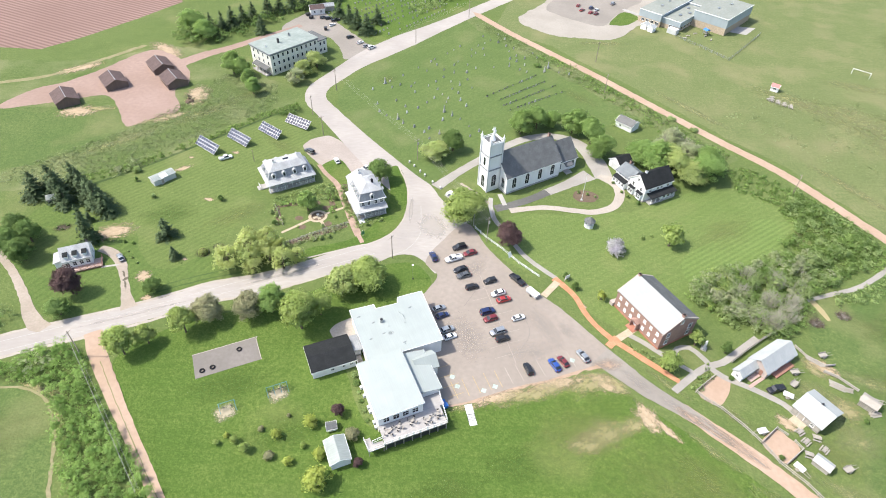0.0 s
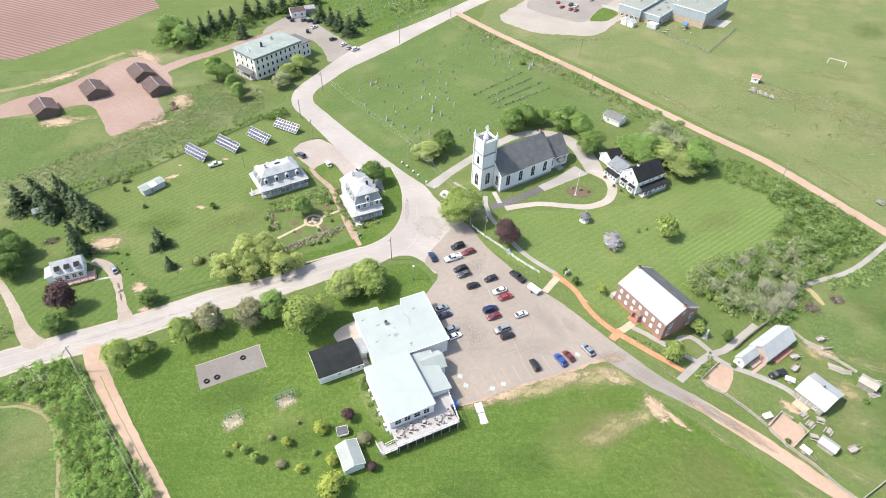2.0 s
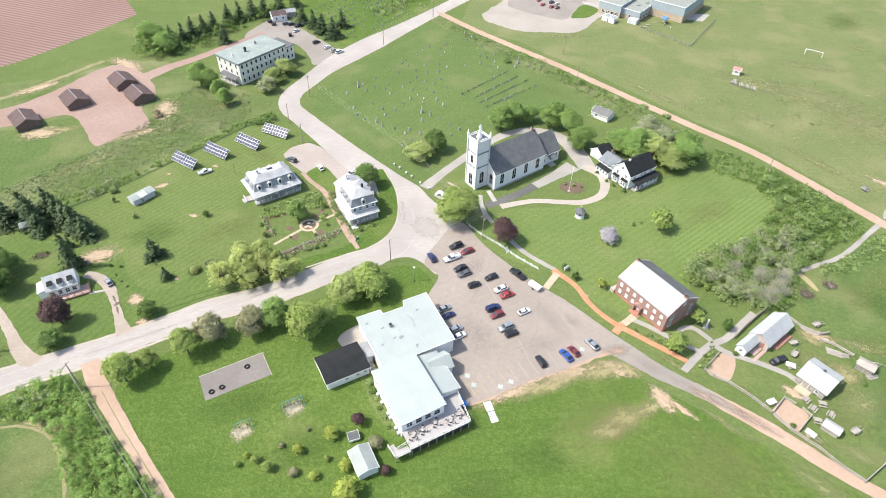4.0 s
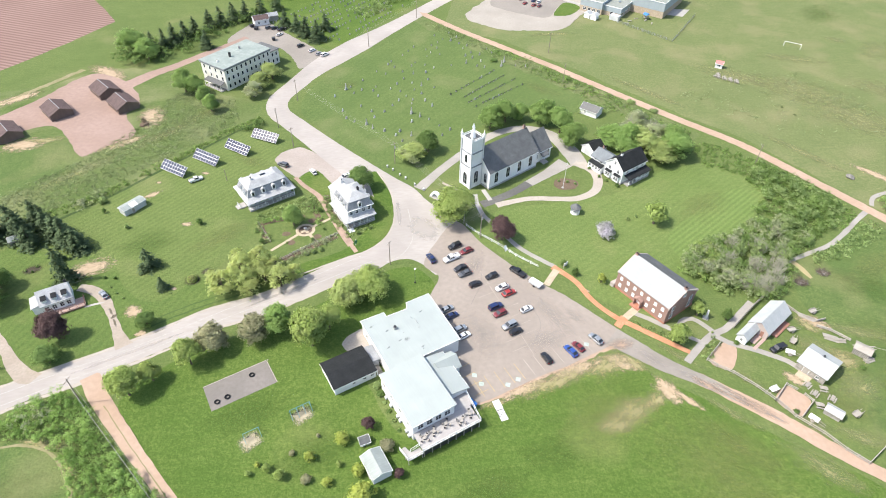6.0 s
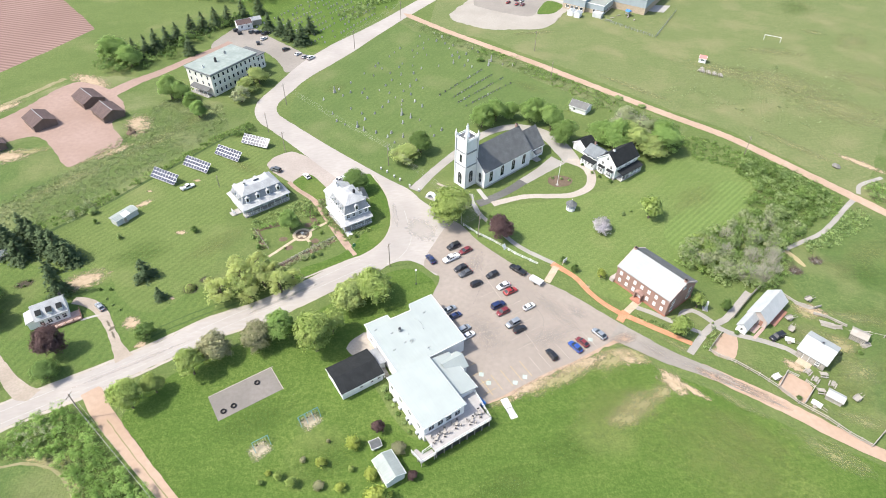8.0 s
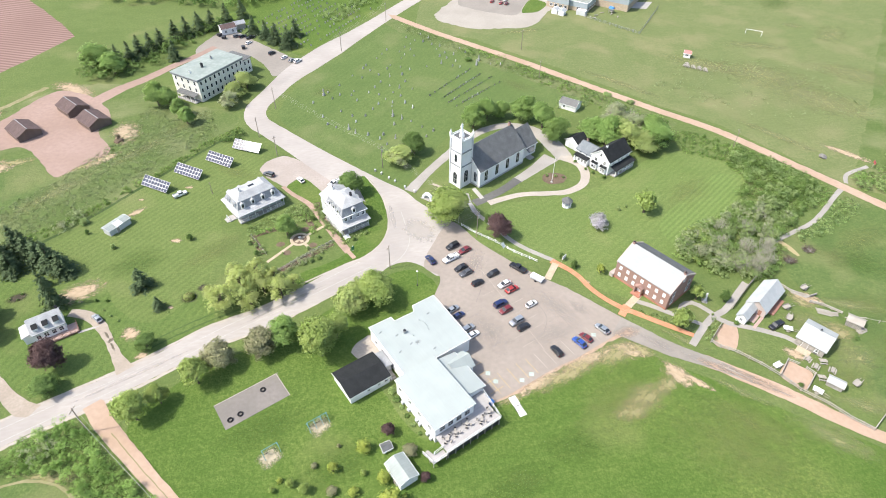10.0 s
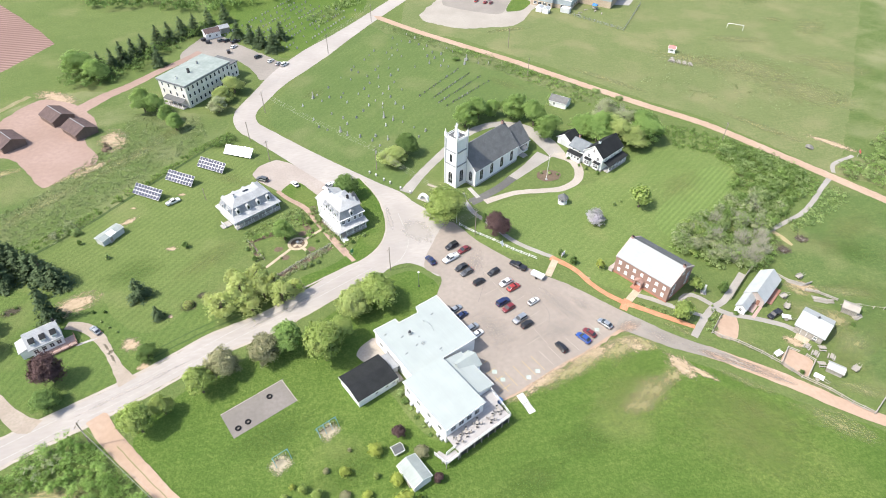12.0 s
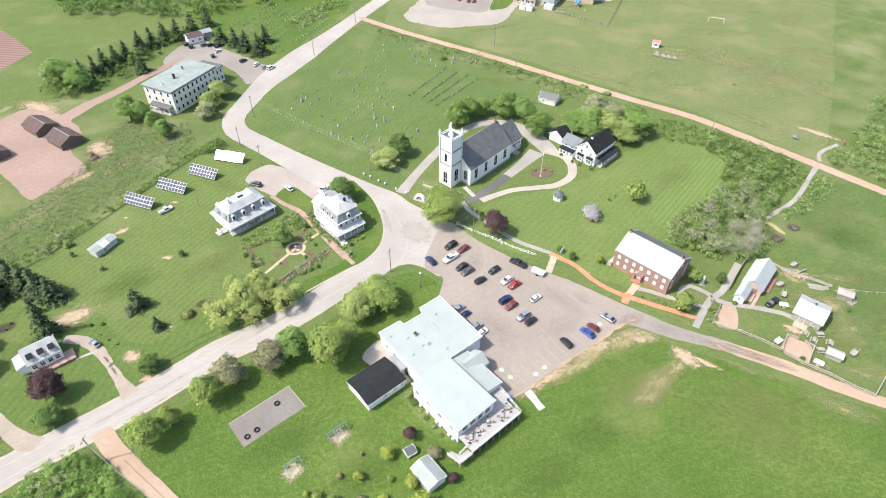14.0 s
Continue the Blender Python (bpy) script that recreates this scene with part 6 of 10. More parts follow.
def cottage_tall():
    c = thing("cottage", "tall pale cottage with mansard roof and wraparound porch", "house", pose(-22.9, 139.5, 0, 0, 0, 24.0))
    L, D = 9.4, 15.6
    part("wall", Geo().box(1.6, L, 1.8, D, 0, 5.6), GREYSIDE, c)
    part("porch_floor", Geo().box(0.1, L, 0.1, 1.8, 0, 0.45).box(0.1, 1.6, 1.8, D - 4.4, 0, 0.45), DECKWOOD, c)
    part("porch_roof", slab([(-0.4, -0.4, 2.85), (L + 0.4, -0.4, 2.85), (L + 0.4, 1.8, 3.5), (1.6, 1.8, 3.5)], 0.15), PALEROOF, c)
    part("porch_roof", slab([(-0.4, D - 4.2, 2.85), (-0.4, -0.4, 2.85), (1.6, 1.8, 3.5), (1.6, D - 4.2, 3.5)], 0.15), PALEROOF, c)
    mansard(c, 1.3, L + 0.3, 1.5, D - 4.0, 5.4, 8.0, 9.4, 1.0, 0.7, GREYROOF, PALEROOF)
    part("eave_board", Geo().box(1.1, L + 0.5, 1.3, D - 3.8, 5.3, 5.5), WHITEP, c)
    part("rear_wing_roof", gable_roof(1.6, L, D - 4.0, D, 5.6, 7.4, "y"), PALEROOF, c)
    part("rear_wing_gable", gable_walls(1.6, L, D - 4.0, D, 5.5, 5.62, 7.35, "y"), GREYSIDE, c)
    dormer(c, (1.6 + L) / 2, 1.6, 5.7, 0)
    for y in (4.0, 6.6, 9.0):
        dormer(c, 1.4, y, 5.7, -90)
        dormer(c, L + 0.2, y, 5.7, 90)
    for x in (2.6, 4.4, 6.6, 8.4):
        window(c, x, 1.8, 1.0, 0, 0.8, 1.6)
        window(c, x, 1.8, 3.7, 0, 0.8, 1.4)
    for y in (3.4, 5.6, 7.8, 10.8, 12.6):
        for z in (1.0, 3.7):
            window(c, 1.6, y, z, -90, 0.8, 1.5)
            window(c, L, y, z, 90, 0.8, 1.5)
    for i in range(5):
        x = 0.25 + (L - 0.5) * i / 4
        part("porch_post", Geo().box(x - 0.09, x + 0.09, 0.15, 0.33, 0.45, 2.85), WHITEP, c)
    for i in range(1, 5):
        y = 0.25 + 2.3 * i
        part("porch_post", Geo().box(0.15, 0.33, y - 0.09, y + 0.09, 0.45, 2.85), WHITEP, c)
    rail(c, (2.6, 0.25, 0.45), (L - 0.25, 0.25, 0.45), 0.85)
    rail(c, (0.25, 0.9, 0.45), (0.25, 9.4, 0.45), 0.85)
    part("steps", Geo().box(0.2, 2.0, -0.9, 0.1, 0, 0.3).box(0.2, 2.0, -1.6, -0.9, 0, 0.16), WHITEP, c)
    chimney(c, L - 2.6, 5.4, 9.0, 1.2, 0.55, DARKMETAL)
    chimney(c, L - 4.4, D - 2.2, 7.2, 1.2, 0.55, WHITEP)


DECKPINK = two_scale("faded_pink_deck", (0.4, 0.29, 0.25), (0.47, 0.35, 0.31), (0.3, 0.21, 0.18), 0.5, 3.0, 0.85, 0.2, 0.02)


def small_house():
    h = thing("small_house", "small white house with dormer windows and timber deck", "house", pose(-99.2, 114.3, 0, 0, 0, 24.0))
    L, D = 7.0, 6.2
    part("wall", gable_walls(0, L, 0, D, 0, 3.0, 5.4), WHITE, h)
    part("roof", gable_roof(0, L, 0, D, 3.0, 5.4, over=0.3), PALEROOF, h, "pale grey shingled roof")
    for i in range(3):
        x = 1.1 + 2.35 * i
        d = part("dormer", Geo().loft([[(xx, 0.4, 3.5), (xx, 2.0, 4.5), (xx, 2.0, 4.6), (xx, 0.5, 4.4)] for xx in (x - 0.55, x + 0.55)]), WHITE, h)
        part("dormer_roof", slab([(x - 0.65, 0.25, 4.4), (x + 0.65, 0.25, 4.4), (x + 0.65, 2.1, 4.72), (x - 0.65, 2.1, 4.72)], 0.1), BLACKROOF, d)
    for x in (1.0, 2.7, 4.4, 6.0):
        window(h, x, 0, 1.1, 0, 0.9, 1.2)
    for y in (1.6, 4.2):
        window(h, 0, y, 1.0, -90, 0.8, 1.2)
        window(h, L, y, 1.0, 90, 0.8, 1.2)
    part("ell", Geo().box(-2.2, 0, 1.0, 5.2, 0, 2.4), WHITE, h)
    part("ell_roof", slab([(-2.5, 0.8, 2.4), (0.0, 0.8, 3.1), (0.0, 5.4, 3.1), (-2.5, 5.4, 2.4)], 0.12), PALEROOF, h)
    part("deck", Geo().box(-0.2, L + 2.3, -2.0, 0, 0.35, 0.5).box(L, L + 2.3, 0, 1.6, 0.35, 0.5), DECKPINK, h, "reddish timber deck along the front")
    part("deck_skirt", Geo().box(-0.2, L + 2.3, -1.95, -1.9, 0, 0.35), REDWOOD, h)
    rail(h, (L + 2.25, -1.9, 0.5), (L + 2.25, 1.5, 0.5), 0.9, 1.4, REDWOOD)
    rail(h, (2.0, -1.9, 0.5), (L + 2.2, -1.9, 0.5), 0.9, 1.6, REDWOOD)
    chimney(h, L - 0.2, D / 2 + 0.6, 4.7, 1.2, 0.5, DARKMETAL)


def shed(name, label, x, y, turn, L, D, E, R, wall, roof, along="x", openings=(), category="shed", group=""):
    s = thing(name, label, category, pose(x, y, 0, 0, 0, turn), group)
    part("wall", gable_walls(-L / 2, L / 2, -D / 2, D / 2, 0, E, R, along), wall, s)
    part("roof", gable_roof(-L / 2, L / 2, -D / 2, D / 2, E, R, along, over=0.25, thick=0.1, end=0.2), roof, s)
    part("fascia", trim_gable(-L / 2, L / 2, -D / 2, D / 2, E, R, along, over=0.25, end=0.2), wall, s)
    if roof is BROWNROOF:
        part("ridge_cap", Geo().box(-L / 2 - 0.2, L / 2 + 0.2, -0.12, 0.12, R + 0.1, R + 0.17), GREYROOF, s)
    for kind, u, v, z, turned, w, h in openings:
        if kind == "door":
            door(s, u, v, z, turned, w, h, WOOD)
        else:
            window(s, u, v, z, turned, w, h)
    return s


SHEDWALL = siding("dark_brown_boards", (0.17, 0.125, 0.105), 0.25, 0.3)


def school():
    s = thing("school", "low modern school with pale blue metal walls and tan brick base", "school", pose(111.6, 296.9, 0, 0, 0, 47.0))
    BLUEWALL = siding("pale_blue_metal_cladding", (0.35, 0.4, 0.42), 0.4)
    SCHOOLROOF = two_scale("weathered_flat_roof", (0.235, 0.26, 0.235), (0.285, 0.305, 0.275), (0.2, 0.2, 0.165), 0.12, 1.0, 0.95, 0.1, 0.01, 0.1, 0.5)
    TAN = shingles("tan_brick", (0.52, 0.42, 0.31), (0.58, 0.47, 0.36), 0.9, 0.1, 4.0)
    for name, x0, x1, y0, y1, H in (("low_block", 0.0, 26.0, -6.6, 3.0, 4.6), ("north_block", -2.0, 30.0, 3.0, 15.0, 6.0), ("gym", 13.0, 42.0, -24.0, -6.6, 7.6), ("rear_block", 26.0, 42.0, -6.6, 15.0, 5.5)):
        b = part(name, Geo().box(x0, x1, y0, y1, 0, H * 0.45), TAN, s)
        part("cladding", Geo().box(x0 - 0.06, x1 + 0.06, y0 - 0.06, y1 + 0.06, H * 0.45, H), BLUEWALL, b)
        part("roof", Geo().box(x0 - 0.2, x1 + 0.2, y0 - 0.2, y1 + 0.2, H, H + 0.25), SCHOOLROOF, b, "pale flat roof")
        part("parapet", Geo().box(x0 - 0.25, x1 + 0.25, y0 - 0.25, y0 - 0.1, H, H + 0.4).box(x0 - 0.25, x0 - 0.1, y0 - 0.1, y1 + 0.25, H, H + 0.4), WHITEP, b)
    for x, y in ((8, -2), (14, -4), (20, 0), (9, 9), (18, 10), (24, -14), (34, -16)):
        part("roof_unit", Geo().box(x - 0.7, x + 0.7, y - 0.5, y + 0.5, 4.6, 8.2 if y < -6.6 else 6.8 if y > 3 else 5.4), STEEL, s)
    for i in range(7):
        window(s, 1.8 + 3.4 * i, -6.68, 1.0, 0, 1.6, 1.2)
    for i in range(4):
        window(s, -2.08, 4.6 + 2.6 * i, 1.0, -90, 1.6, 1.2)
    door(s, -0.08, -2.0, 0, -90, 1.8, 2.2)
    solo("garden_store", Geo().box(-1.6, 1.6, -2.4, 2.4, 0, 2.3), GREYSIDE, "pale grey lean-to store against the school", "shed", pose(113.2, 291.2, 0, 0, 0, 47))
    way("school_walk", [(94.7, 320), (104.5, 311), (116.3, 304)], 2.4, 0.09, CONCRETE, "pale concrete walk to the school", "path", 0.02)
    patch("school_terrace", [(140, 296), (147, 303), (158, 301), (150, 292)], 0.07, CONCRETE, "pale concrete terrace beside the school", "terrace", 0.05, 1, False)


church()
bank()
hall()
annex()
rectory()
hotel()
cottage_wide()
cottage_tall()
small_house()
school()
shed("white_shed", "white shed with a grey roof at the churchyard edge", 71.8, 200.4, -45, 7.0, 5.2, 2.3, 3.7, WHITE, SHEDGREY, openings=(("window", -1.4, -2.6, 0.9, 0, 0.7, 0.9),))
long_shed = shed("long_shed", "long low shed with a patched tin roof in the grass", -88.0, 156.7, 48, 7.2, 3.0, 2.0, 2.4, GREYSIDE, TINDULL, openings=(("door", -1.0, -1.9, 0, 0, 0.9, 1.9),))
part("roof_patch", slab([(-1.1, -1.82, 2.1), (1.1, -1.82, 2.1), (1.1, 0, 2.58), (-1.1, 0, 2.58)], 0.05), WHITEP, long_shed, "newer white roof sheet")
shed("garden_shed", "pale tin-roofed shed on the hall lawn", -17.5, 63.0, -67, 5.7, 4.1, 2.1, 2.9, WHITE, TINDULL, openings=(("door", 1.0, -2.2, 0, 0, 0.9, 1.9), ("window", 2.8, 0, 1.0, 90, 0.7, 0.8)))
shed("play_house", "tiny grey-roofed playhouse on the lawn", -19.8, 69.2, 16, 2.0, 1.6, 1.1, 1.6, WHITEP, SLATE, openings=(("window", -0.5, -0.8, 0.4, 0, 0.4, 0.45), ("window", 0.5, -0.8, 0.4, 0, 0.4, 0.45)))
for x, y, turn in ((-130.2, 219.2, -52), (-117.0, 234.0, -52), (-107.2, 222.2, -52), (-142.5, 204.5, -52)):
    shed("brown_shed", "brown-roofed timber shed on the red dirt yard", x, y, turn, 10.0, 8.0, 2.2, 4.0, SHEDWALL, BROWNROOF, openings=(("door", -5.0, 0, 0, -90, 1.2, 2.0),), group="sheds in the dirt yard")
shed("yard_office", "small white office with a brown roof behind the hotel", -63.0, 300.0, 20, 7.0, 5.0, 2.8, 4.2, WHITE, BROWNROOF, openings=(("window", -1.6, -2.5, 1, 0, 0.8, 1.0), ("window", 1.6, -2.5, 1, 0, 0.8, 1.0)))
shed("yard_shed", "grey timber shed behind the hotel", -58.0, 305.0, 20, 5.0, 4.0, 2.4, 3.4, WOOD, GREYROOF)
shed("grey_store", "grey-roofed store beside the hotel", -70.5, 256.5, 48, 7.5, 4.2, 2.4, 3.6, WOOD, GREYROOF)
shed("grey_hut", "small grey hut among the spruces", -117.0, 144.0, 25, 3.2, 2.4, 1.8, 2.5, WOOD, TINDULL)
shed("field_hut", "tiny red-roofed hut on the sports field", 141.4, 234.4, -35, 3.0, 2.6, 2.1, 3.0, WHITEP, PINKROOF, openings=(("window", 0, -1.3, 1.0, 0, 1.2, 0.8),))
# ---- plants ----
def leaf_mat(name, a, b, c, glow=0.3):
    """Leaves whose colour differs from clump to clump, and lets some light through."""
    m, nodes, links, s = shade(name, 0.65, 0, 0.15)
    geo = nodes.new("ShaderNodeNewGeometry")
    near = noise_fac(nodes, links, 0.5, 2.0, 0.36, 0.64)
    mixed = nodes.new("ShaderNodeMath")
    mixed.operation = "MULTIPLY_ADD"
    mixed.inputs[1].default_value = 0.4
    links.new(geo.outputs["Random Per Island"], mixed.inputs[0])
    scaled = nodes.new("ShaderNodeMath")
    scaled.operation = "MULTIPLY"
    scaled.inputs[1].default_value = 0.5
    links.new(near, scaled.inputs[0])
    links.new(scaled.outputs[0], mixed.inputs[2])
    col = blend(nodes, links, mixed.outputs[0], a, b)
    f = noise_fac(nodes, links, 0.22, 3.0, 0.42, 0.68)
    q = nodes.new("ShaderNodeMath")
    q.operation = "MULTIPLY"
    q.inputs[1].default_value = 0.7
    links.new(f, q.inputs[0])
    col = blend(nodes, links, q.outputs[0], col, c)
    oi = nodes.new("ShaderNodeObjectInfo")
    hs = nodes.new("ShaderNodeHueSaturation")
    mr = nodes.new("ShaderNodeMapRange")
    mr.inputs[3].default_value, mr.inputs[4].default_value = 0.94, 1.14
    links.new(oi.outputs["Random"], mr.inputs[0])
    links.new(mr.outputs[0], hs.inputs["Value"])
    links.new(col, hs.inputs["Color"])
    links.new(hs.outputs[0], s.inputs["Base Color"])
    t = nodes.new("ShaderNodeBsdfTranslucent")
    links.new(hs.outputs[0], t.inputs[0])
    mx = nodes.new("ShaderNodeMixShader")
    mx.inputs[0].default_value = glow
    links.new(s.outputs[0], mx.inputs[1])
    links.new(t.outputs[0], mx.inputs[2])
    links.new(mx.outputs[0], nodes["Material Output"].inputs[0])
    return m


LEAF = leaf_mat("maple_leaves", (0.27, 0.405, 0.12), (0.4, 0.54, 0.185), (0.185, 0.3, 0.085), 0.5)
LEAFFRESH = leaf_mat("fresh_leaves", (0.36, 0.46, 0.135), (0.48, 0.56, 0.2), (0.25, 0.36, 0.095), 0.5)
LEAFWILLOW = leaf_mat("willow_leaves", (0.46, 0.53, 0.18), (0.58, 0.62, 0.28), (0.33, 0.42, 0.13), 0.5)
THICKET = leaf_mat("thicket_leaves", (0.205, 0.315, 0.082), (0.32, 0.435, 0.14), (0.135, 0.225, 0.052), 0.45)
BRAMBLE = leaf_mat("bramble_leaves", (0.235, 0.37, 0.1), (0.38, 0.52, 0.17), (0.155, 0.265, 0.062), 0.45)
LEAFMID = leaf_mat("lime_leaves", (0.24, 0.36, 0.105), (0.36, 0.49, 0.165), (0.17, 0.27, 0.075), 0.5)
LEAFDARK = leaf_mat("dark_leaves", (0.145, 0.23, 0.066), (0.215, 0.315, 0.095), (0.105, 0.175, 0.05), 0.4)
LEAFYELLOW = leaf_mat("yellow_green_leaves", (0.381, 0.462, 0.15), (0.515, 0.572, 0.24), (0.269, 0.358, 0.12), 0.45)
LEAFGOLD = leaf_mat("golden_leaves", (0.41, 0.47, 0.105), (0.53, 0.58, 0.17), (0.29, 0.38, 0.08), 0.45)
LEAFPURPLE = leaf_mat("purple_leaves", (0.12, 0.075, 0.075), (0.17, 0.11, 0.1), (0.08, 0.05, 0.05), 0.3)
LEAFRUSSET = leaf_mat("russet_green_leaves", (0.27, 0.285, 0.14), (0.38, 0.36, 0.22), (0.19, 0.24, 0.095), 0.35)
LEAFGREY = leaf_mat("grey_green_leaves", (0.36, 0.405, 0.215), (0.5, 0.515, 0.335), (0.26, 0.34, 0.135), 0.4)
NEEDLE = leaf_mat("spruce_needles", (0.066, 0.1, 0.047), (0.11, 0.155, 0.07), (0.048, 0.078, 0.035), 0.2)
TALLGRASS = leaf_mat("tall_mixed_grass", (0.2, 0.26, 0.105), (0.34, 0.37, 0.21), (0.13, 0.19, 0.06), 0.3)
LILAC = leaf_mat("lilac_blossom", (0.46, 0.43, 0.47), (0.56, 0.53, 0.56), (0.22, 0.26, 0.13), 0.25)
BUSH = leaf_mat("bush_leaves", (0.291, 0.396, 0.143), (0.437, 0.517, 0.232), (0.19, 0.286, 0.0975), 0.45)


class Leaves:
    """Many small bent leaf clumps, gathered into one mesh."""

    def __init__(self, seed):
        self.rng = np.random.default_rng(seed)
        self.p, self.n, self.s = [], [], []

    def put(self, points, normals, sizes):
        self.p.append(points)
        self.n.append(normals)
        self.s.append(sizes)

    def lobe(self, c, r, count, size, low=-0.5, heart=None):
        """Leaves in small sprays that stand out unevenly round a lobe."""
        rng, each = self.rng, 9
        m = max(1, count // each)
        d = rng.normal(size=(m, 3))
        d /= np.linalg.norm(d, axis=1)[:, None]
        d[:, 2] = np.where(d[:, 2] < low, -d[:, 2], d[:, 2])
        tip = np.asarray(c) + d * rng.uniform(0.62, 1.1, (m, 1)) * np.asarray(r)
        facing = d.copy()
        if heart is not None:
            away = tip - np.asarray(heart)
            away /= np.linalg.norm(away, axis=1)[:, None] + 1e-6
            facing = 0.45 * d + 0.55 * away
        d, tip, facing = np.repeat(d, each, 0), np.repeat(tip, each, 0), np.repeat(facing, each, 0)
        n = m * each
        spread = rng.normal(size=(n, 3)) * size * (0.62, 0.62, 0.42) + d * rng.uniform(-1.0, 0.7, (n, 1)) * size
        self.put(tip + spread, facing, size * rng.uniform(0.55, 1.25, n))

    def mesh(self, name, material):
        p, n, s = np.concatenate(self.p), np.concatenate(self.n), np.concatenate(self.s)
        out = n + self.rng.normal(scale=0.4, size=n.shape) + (0, 0, 0.4)
        out /= np.linalg.norm(out, axis=1)[:, None]
        n = n + self.rng.normal(scale=0.42, size=n.shape)
        n /= np.linalg.norm(n, axis=1)[:, None]
        u = np.cross(n, self.rng.normal(size=n.shape))
        u /= np.linalg.norm(u, axis=1)[:, None]
        w = np.cross(n, u)
        s = s[:, None]
        quad = np.stack([p - u * s * 0.5, p - w * s * 0.42 - n * s * 0.1, p + u * s * 0.5, p + w * s * 0.42 + n * s * 0.12], 1).reshape(-1, 3)
        me = bpy.data.meshes.new(name)
        count = len(p)
        me.vertices.add(4 * count)
        me.vertices.foreach_set("co", quad.ravel())
        me.loops.add(4 * count)
        me.loops.foreach_set("vertex_index", np.arange(4 * count))
        me.polygons.add(count)
        me.polygons.foreach_set("loop_start", np.arange(0, 4 * count, 4))
        me.update()
        me.validate()
        me.materials.append(material)
        me.normals_split_custom_set_from_vertices(np.repeat(out, 4, axis=0).tolist())
        return me


def tree_model(name, seed, r, h, material, label, category="tree", lobes=18, leaves=11000, size=0.34, bare=0.22, open_=0.0):
    """A broadleaf tree with its foot at the origin."""
    rng = np.random.default_rng(seed)
    t = thing(name, label, category, Matrix.Identity(4))
    L = Leaves(seed)
    wood = Geo()
    base = h * bare
    lean = rng.uniform(-0.05, 0.05, 2) * h
    top = Vector((lean[0], lean[1], h * 0.7))
    wood.tube((0, 0, -0.05), top * 0.4, 0.05 * r + 0.09, 0.035 * r + 0.06)
    wood.tube(top * 0.4, top, 0.035 * r + 0.06, 0.03)
    heart = (lean[0] * 0.5, lean[1] * 0.5, base + (h - base) * 0.35)
    for i in range(lobes):
        a = 2.4 * i + rng.uniform(-0.4, 0.4)
        z = base + (h - base) * (0.2 + 0.66 * ((i * 0.618) % 1.0))
        fall = math.sin(min(1.0, max(0.05, (h - z) / (h - base))) * math.pi * 0.62 + 0.35)
        d = r * rng.uniform(0.3, 0.66) * fall
        c = Vector((lean[0] * z / h + d * math.cos(a), lean[1] * z / h + d * math.sin(a), z))
        rr = r * rng.uniform(0.34, 0.52) * (1 - 0.27 * open_)
        L.lobe(c, (rr, rr, rr * rng.uniform(0.7, 0.95)), int(leaves / lobes), size, heart=heart)
        start = top * min(0.9, max(0.3, (z - rr) / (h * 0.7)))
        wood.tube(start, c, 0.018 * r + 0.03, 0.02, 5)
    if open_ < 0.5:
        L.lobe((lean[0] * 0.6, lean[1] * 0.6, base + (h - base) * 0.5), (0.62 * r, 0.62 * r, (h - base) * 0.36), int(leaves * 0.14), size * 1.5)
    for i in range(lobes):
        a, up = 1.9 * i + rng.uniform(0, 1), rng.uniform(0.25, 0.8)
        reach = r * rng.uniform(0.7, 0.98) * math.sin(min(1.0, 1.25 - up) * 1.45)
        rr = r * rng.uniform(0.13, 0.24)
        L.lobe((lean[0] * up + reach * math.cos(a), lean[1] * up + reach * math.sin(a), base + (h - base) * up), (rr, rr, rr * 0.85), int(leaves / lobes * 0.3), size, heart=heart)
    L.lobe((lean[0], lean[1], h - 0.3 * r), (0.4 * r, 0.4 * r, 0.34 * r), int(leaves / lobes), size, heart=heart)
    part("trunk", wood, BARK, t, "grey-brown trunk with limbs")
    part("crown", L.mesh("crown", material), material, t)
    return t


def spruce_model(name, seed, r, h, label, leaves=3000, size=0.42):
    rng = np.random.default_rng(seed)
    t = thing(name, label, "tree", Matrix.Identity(4))
    L = Leaves(seed)
    tiers = 15
    for k in range(tiers):
        z = h * (0.06 + 0.92 * k / tiers)
        R = r * (1 - k / tiers) ** 0.85 * rng.uniform(0.85, 1.1) + 0.12
        for j in range(max(5, int(13 * (1 - k / tiers)))):
            a = rng.uniform(0, 2 * math.pi)
            reach = R * rng.uniform(0.75, 1.15)
            n = max(6, int(leaves / 110 * reach / r * 1.6))
            f = rng.uniform(0.15, 1, n)
            pts = np.stack([np.cos(a) * reach * f, np.sin(a) * reach * f, z - 0.22 * reach * f ** 1.5 + 0.1], 1) + rng.normal(scale=0.1 + 0.05 * reach, size=(n, 3)) * (1, 1, 0.5)
            nn = np.tile((np.cos(a) * 0.6, np.sin(a) * 0.6, 0.8), (n, 1))
            L.put(pts, nn, size * rng.uniform(0.5, 1.2, n))
    L.lobe((0, 0, h * 0.95), (0.18, 0.18, h * 0.07), 40, size * 0.6)
    part("trunk", Geo().tube((0, 0, -0.05), (0, 0, h * 0.97), 0.05 * r + 0.08, 0.02), BARK, t)
    part("crown", L.mesh("crown", NEEDLE), NEEDLE, t)
    return t


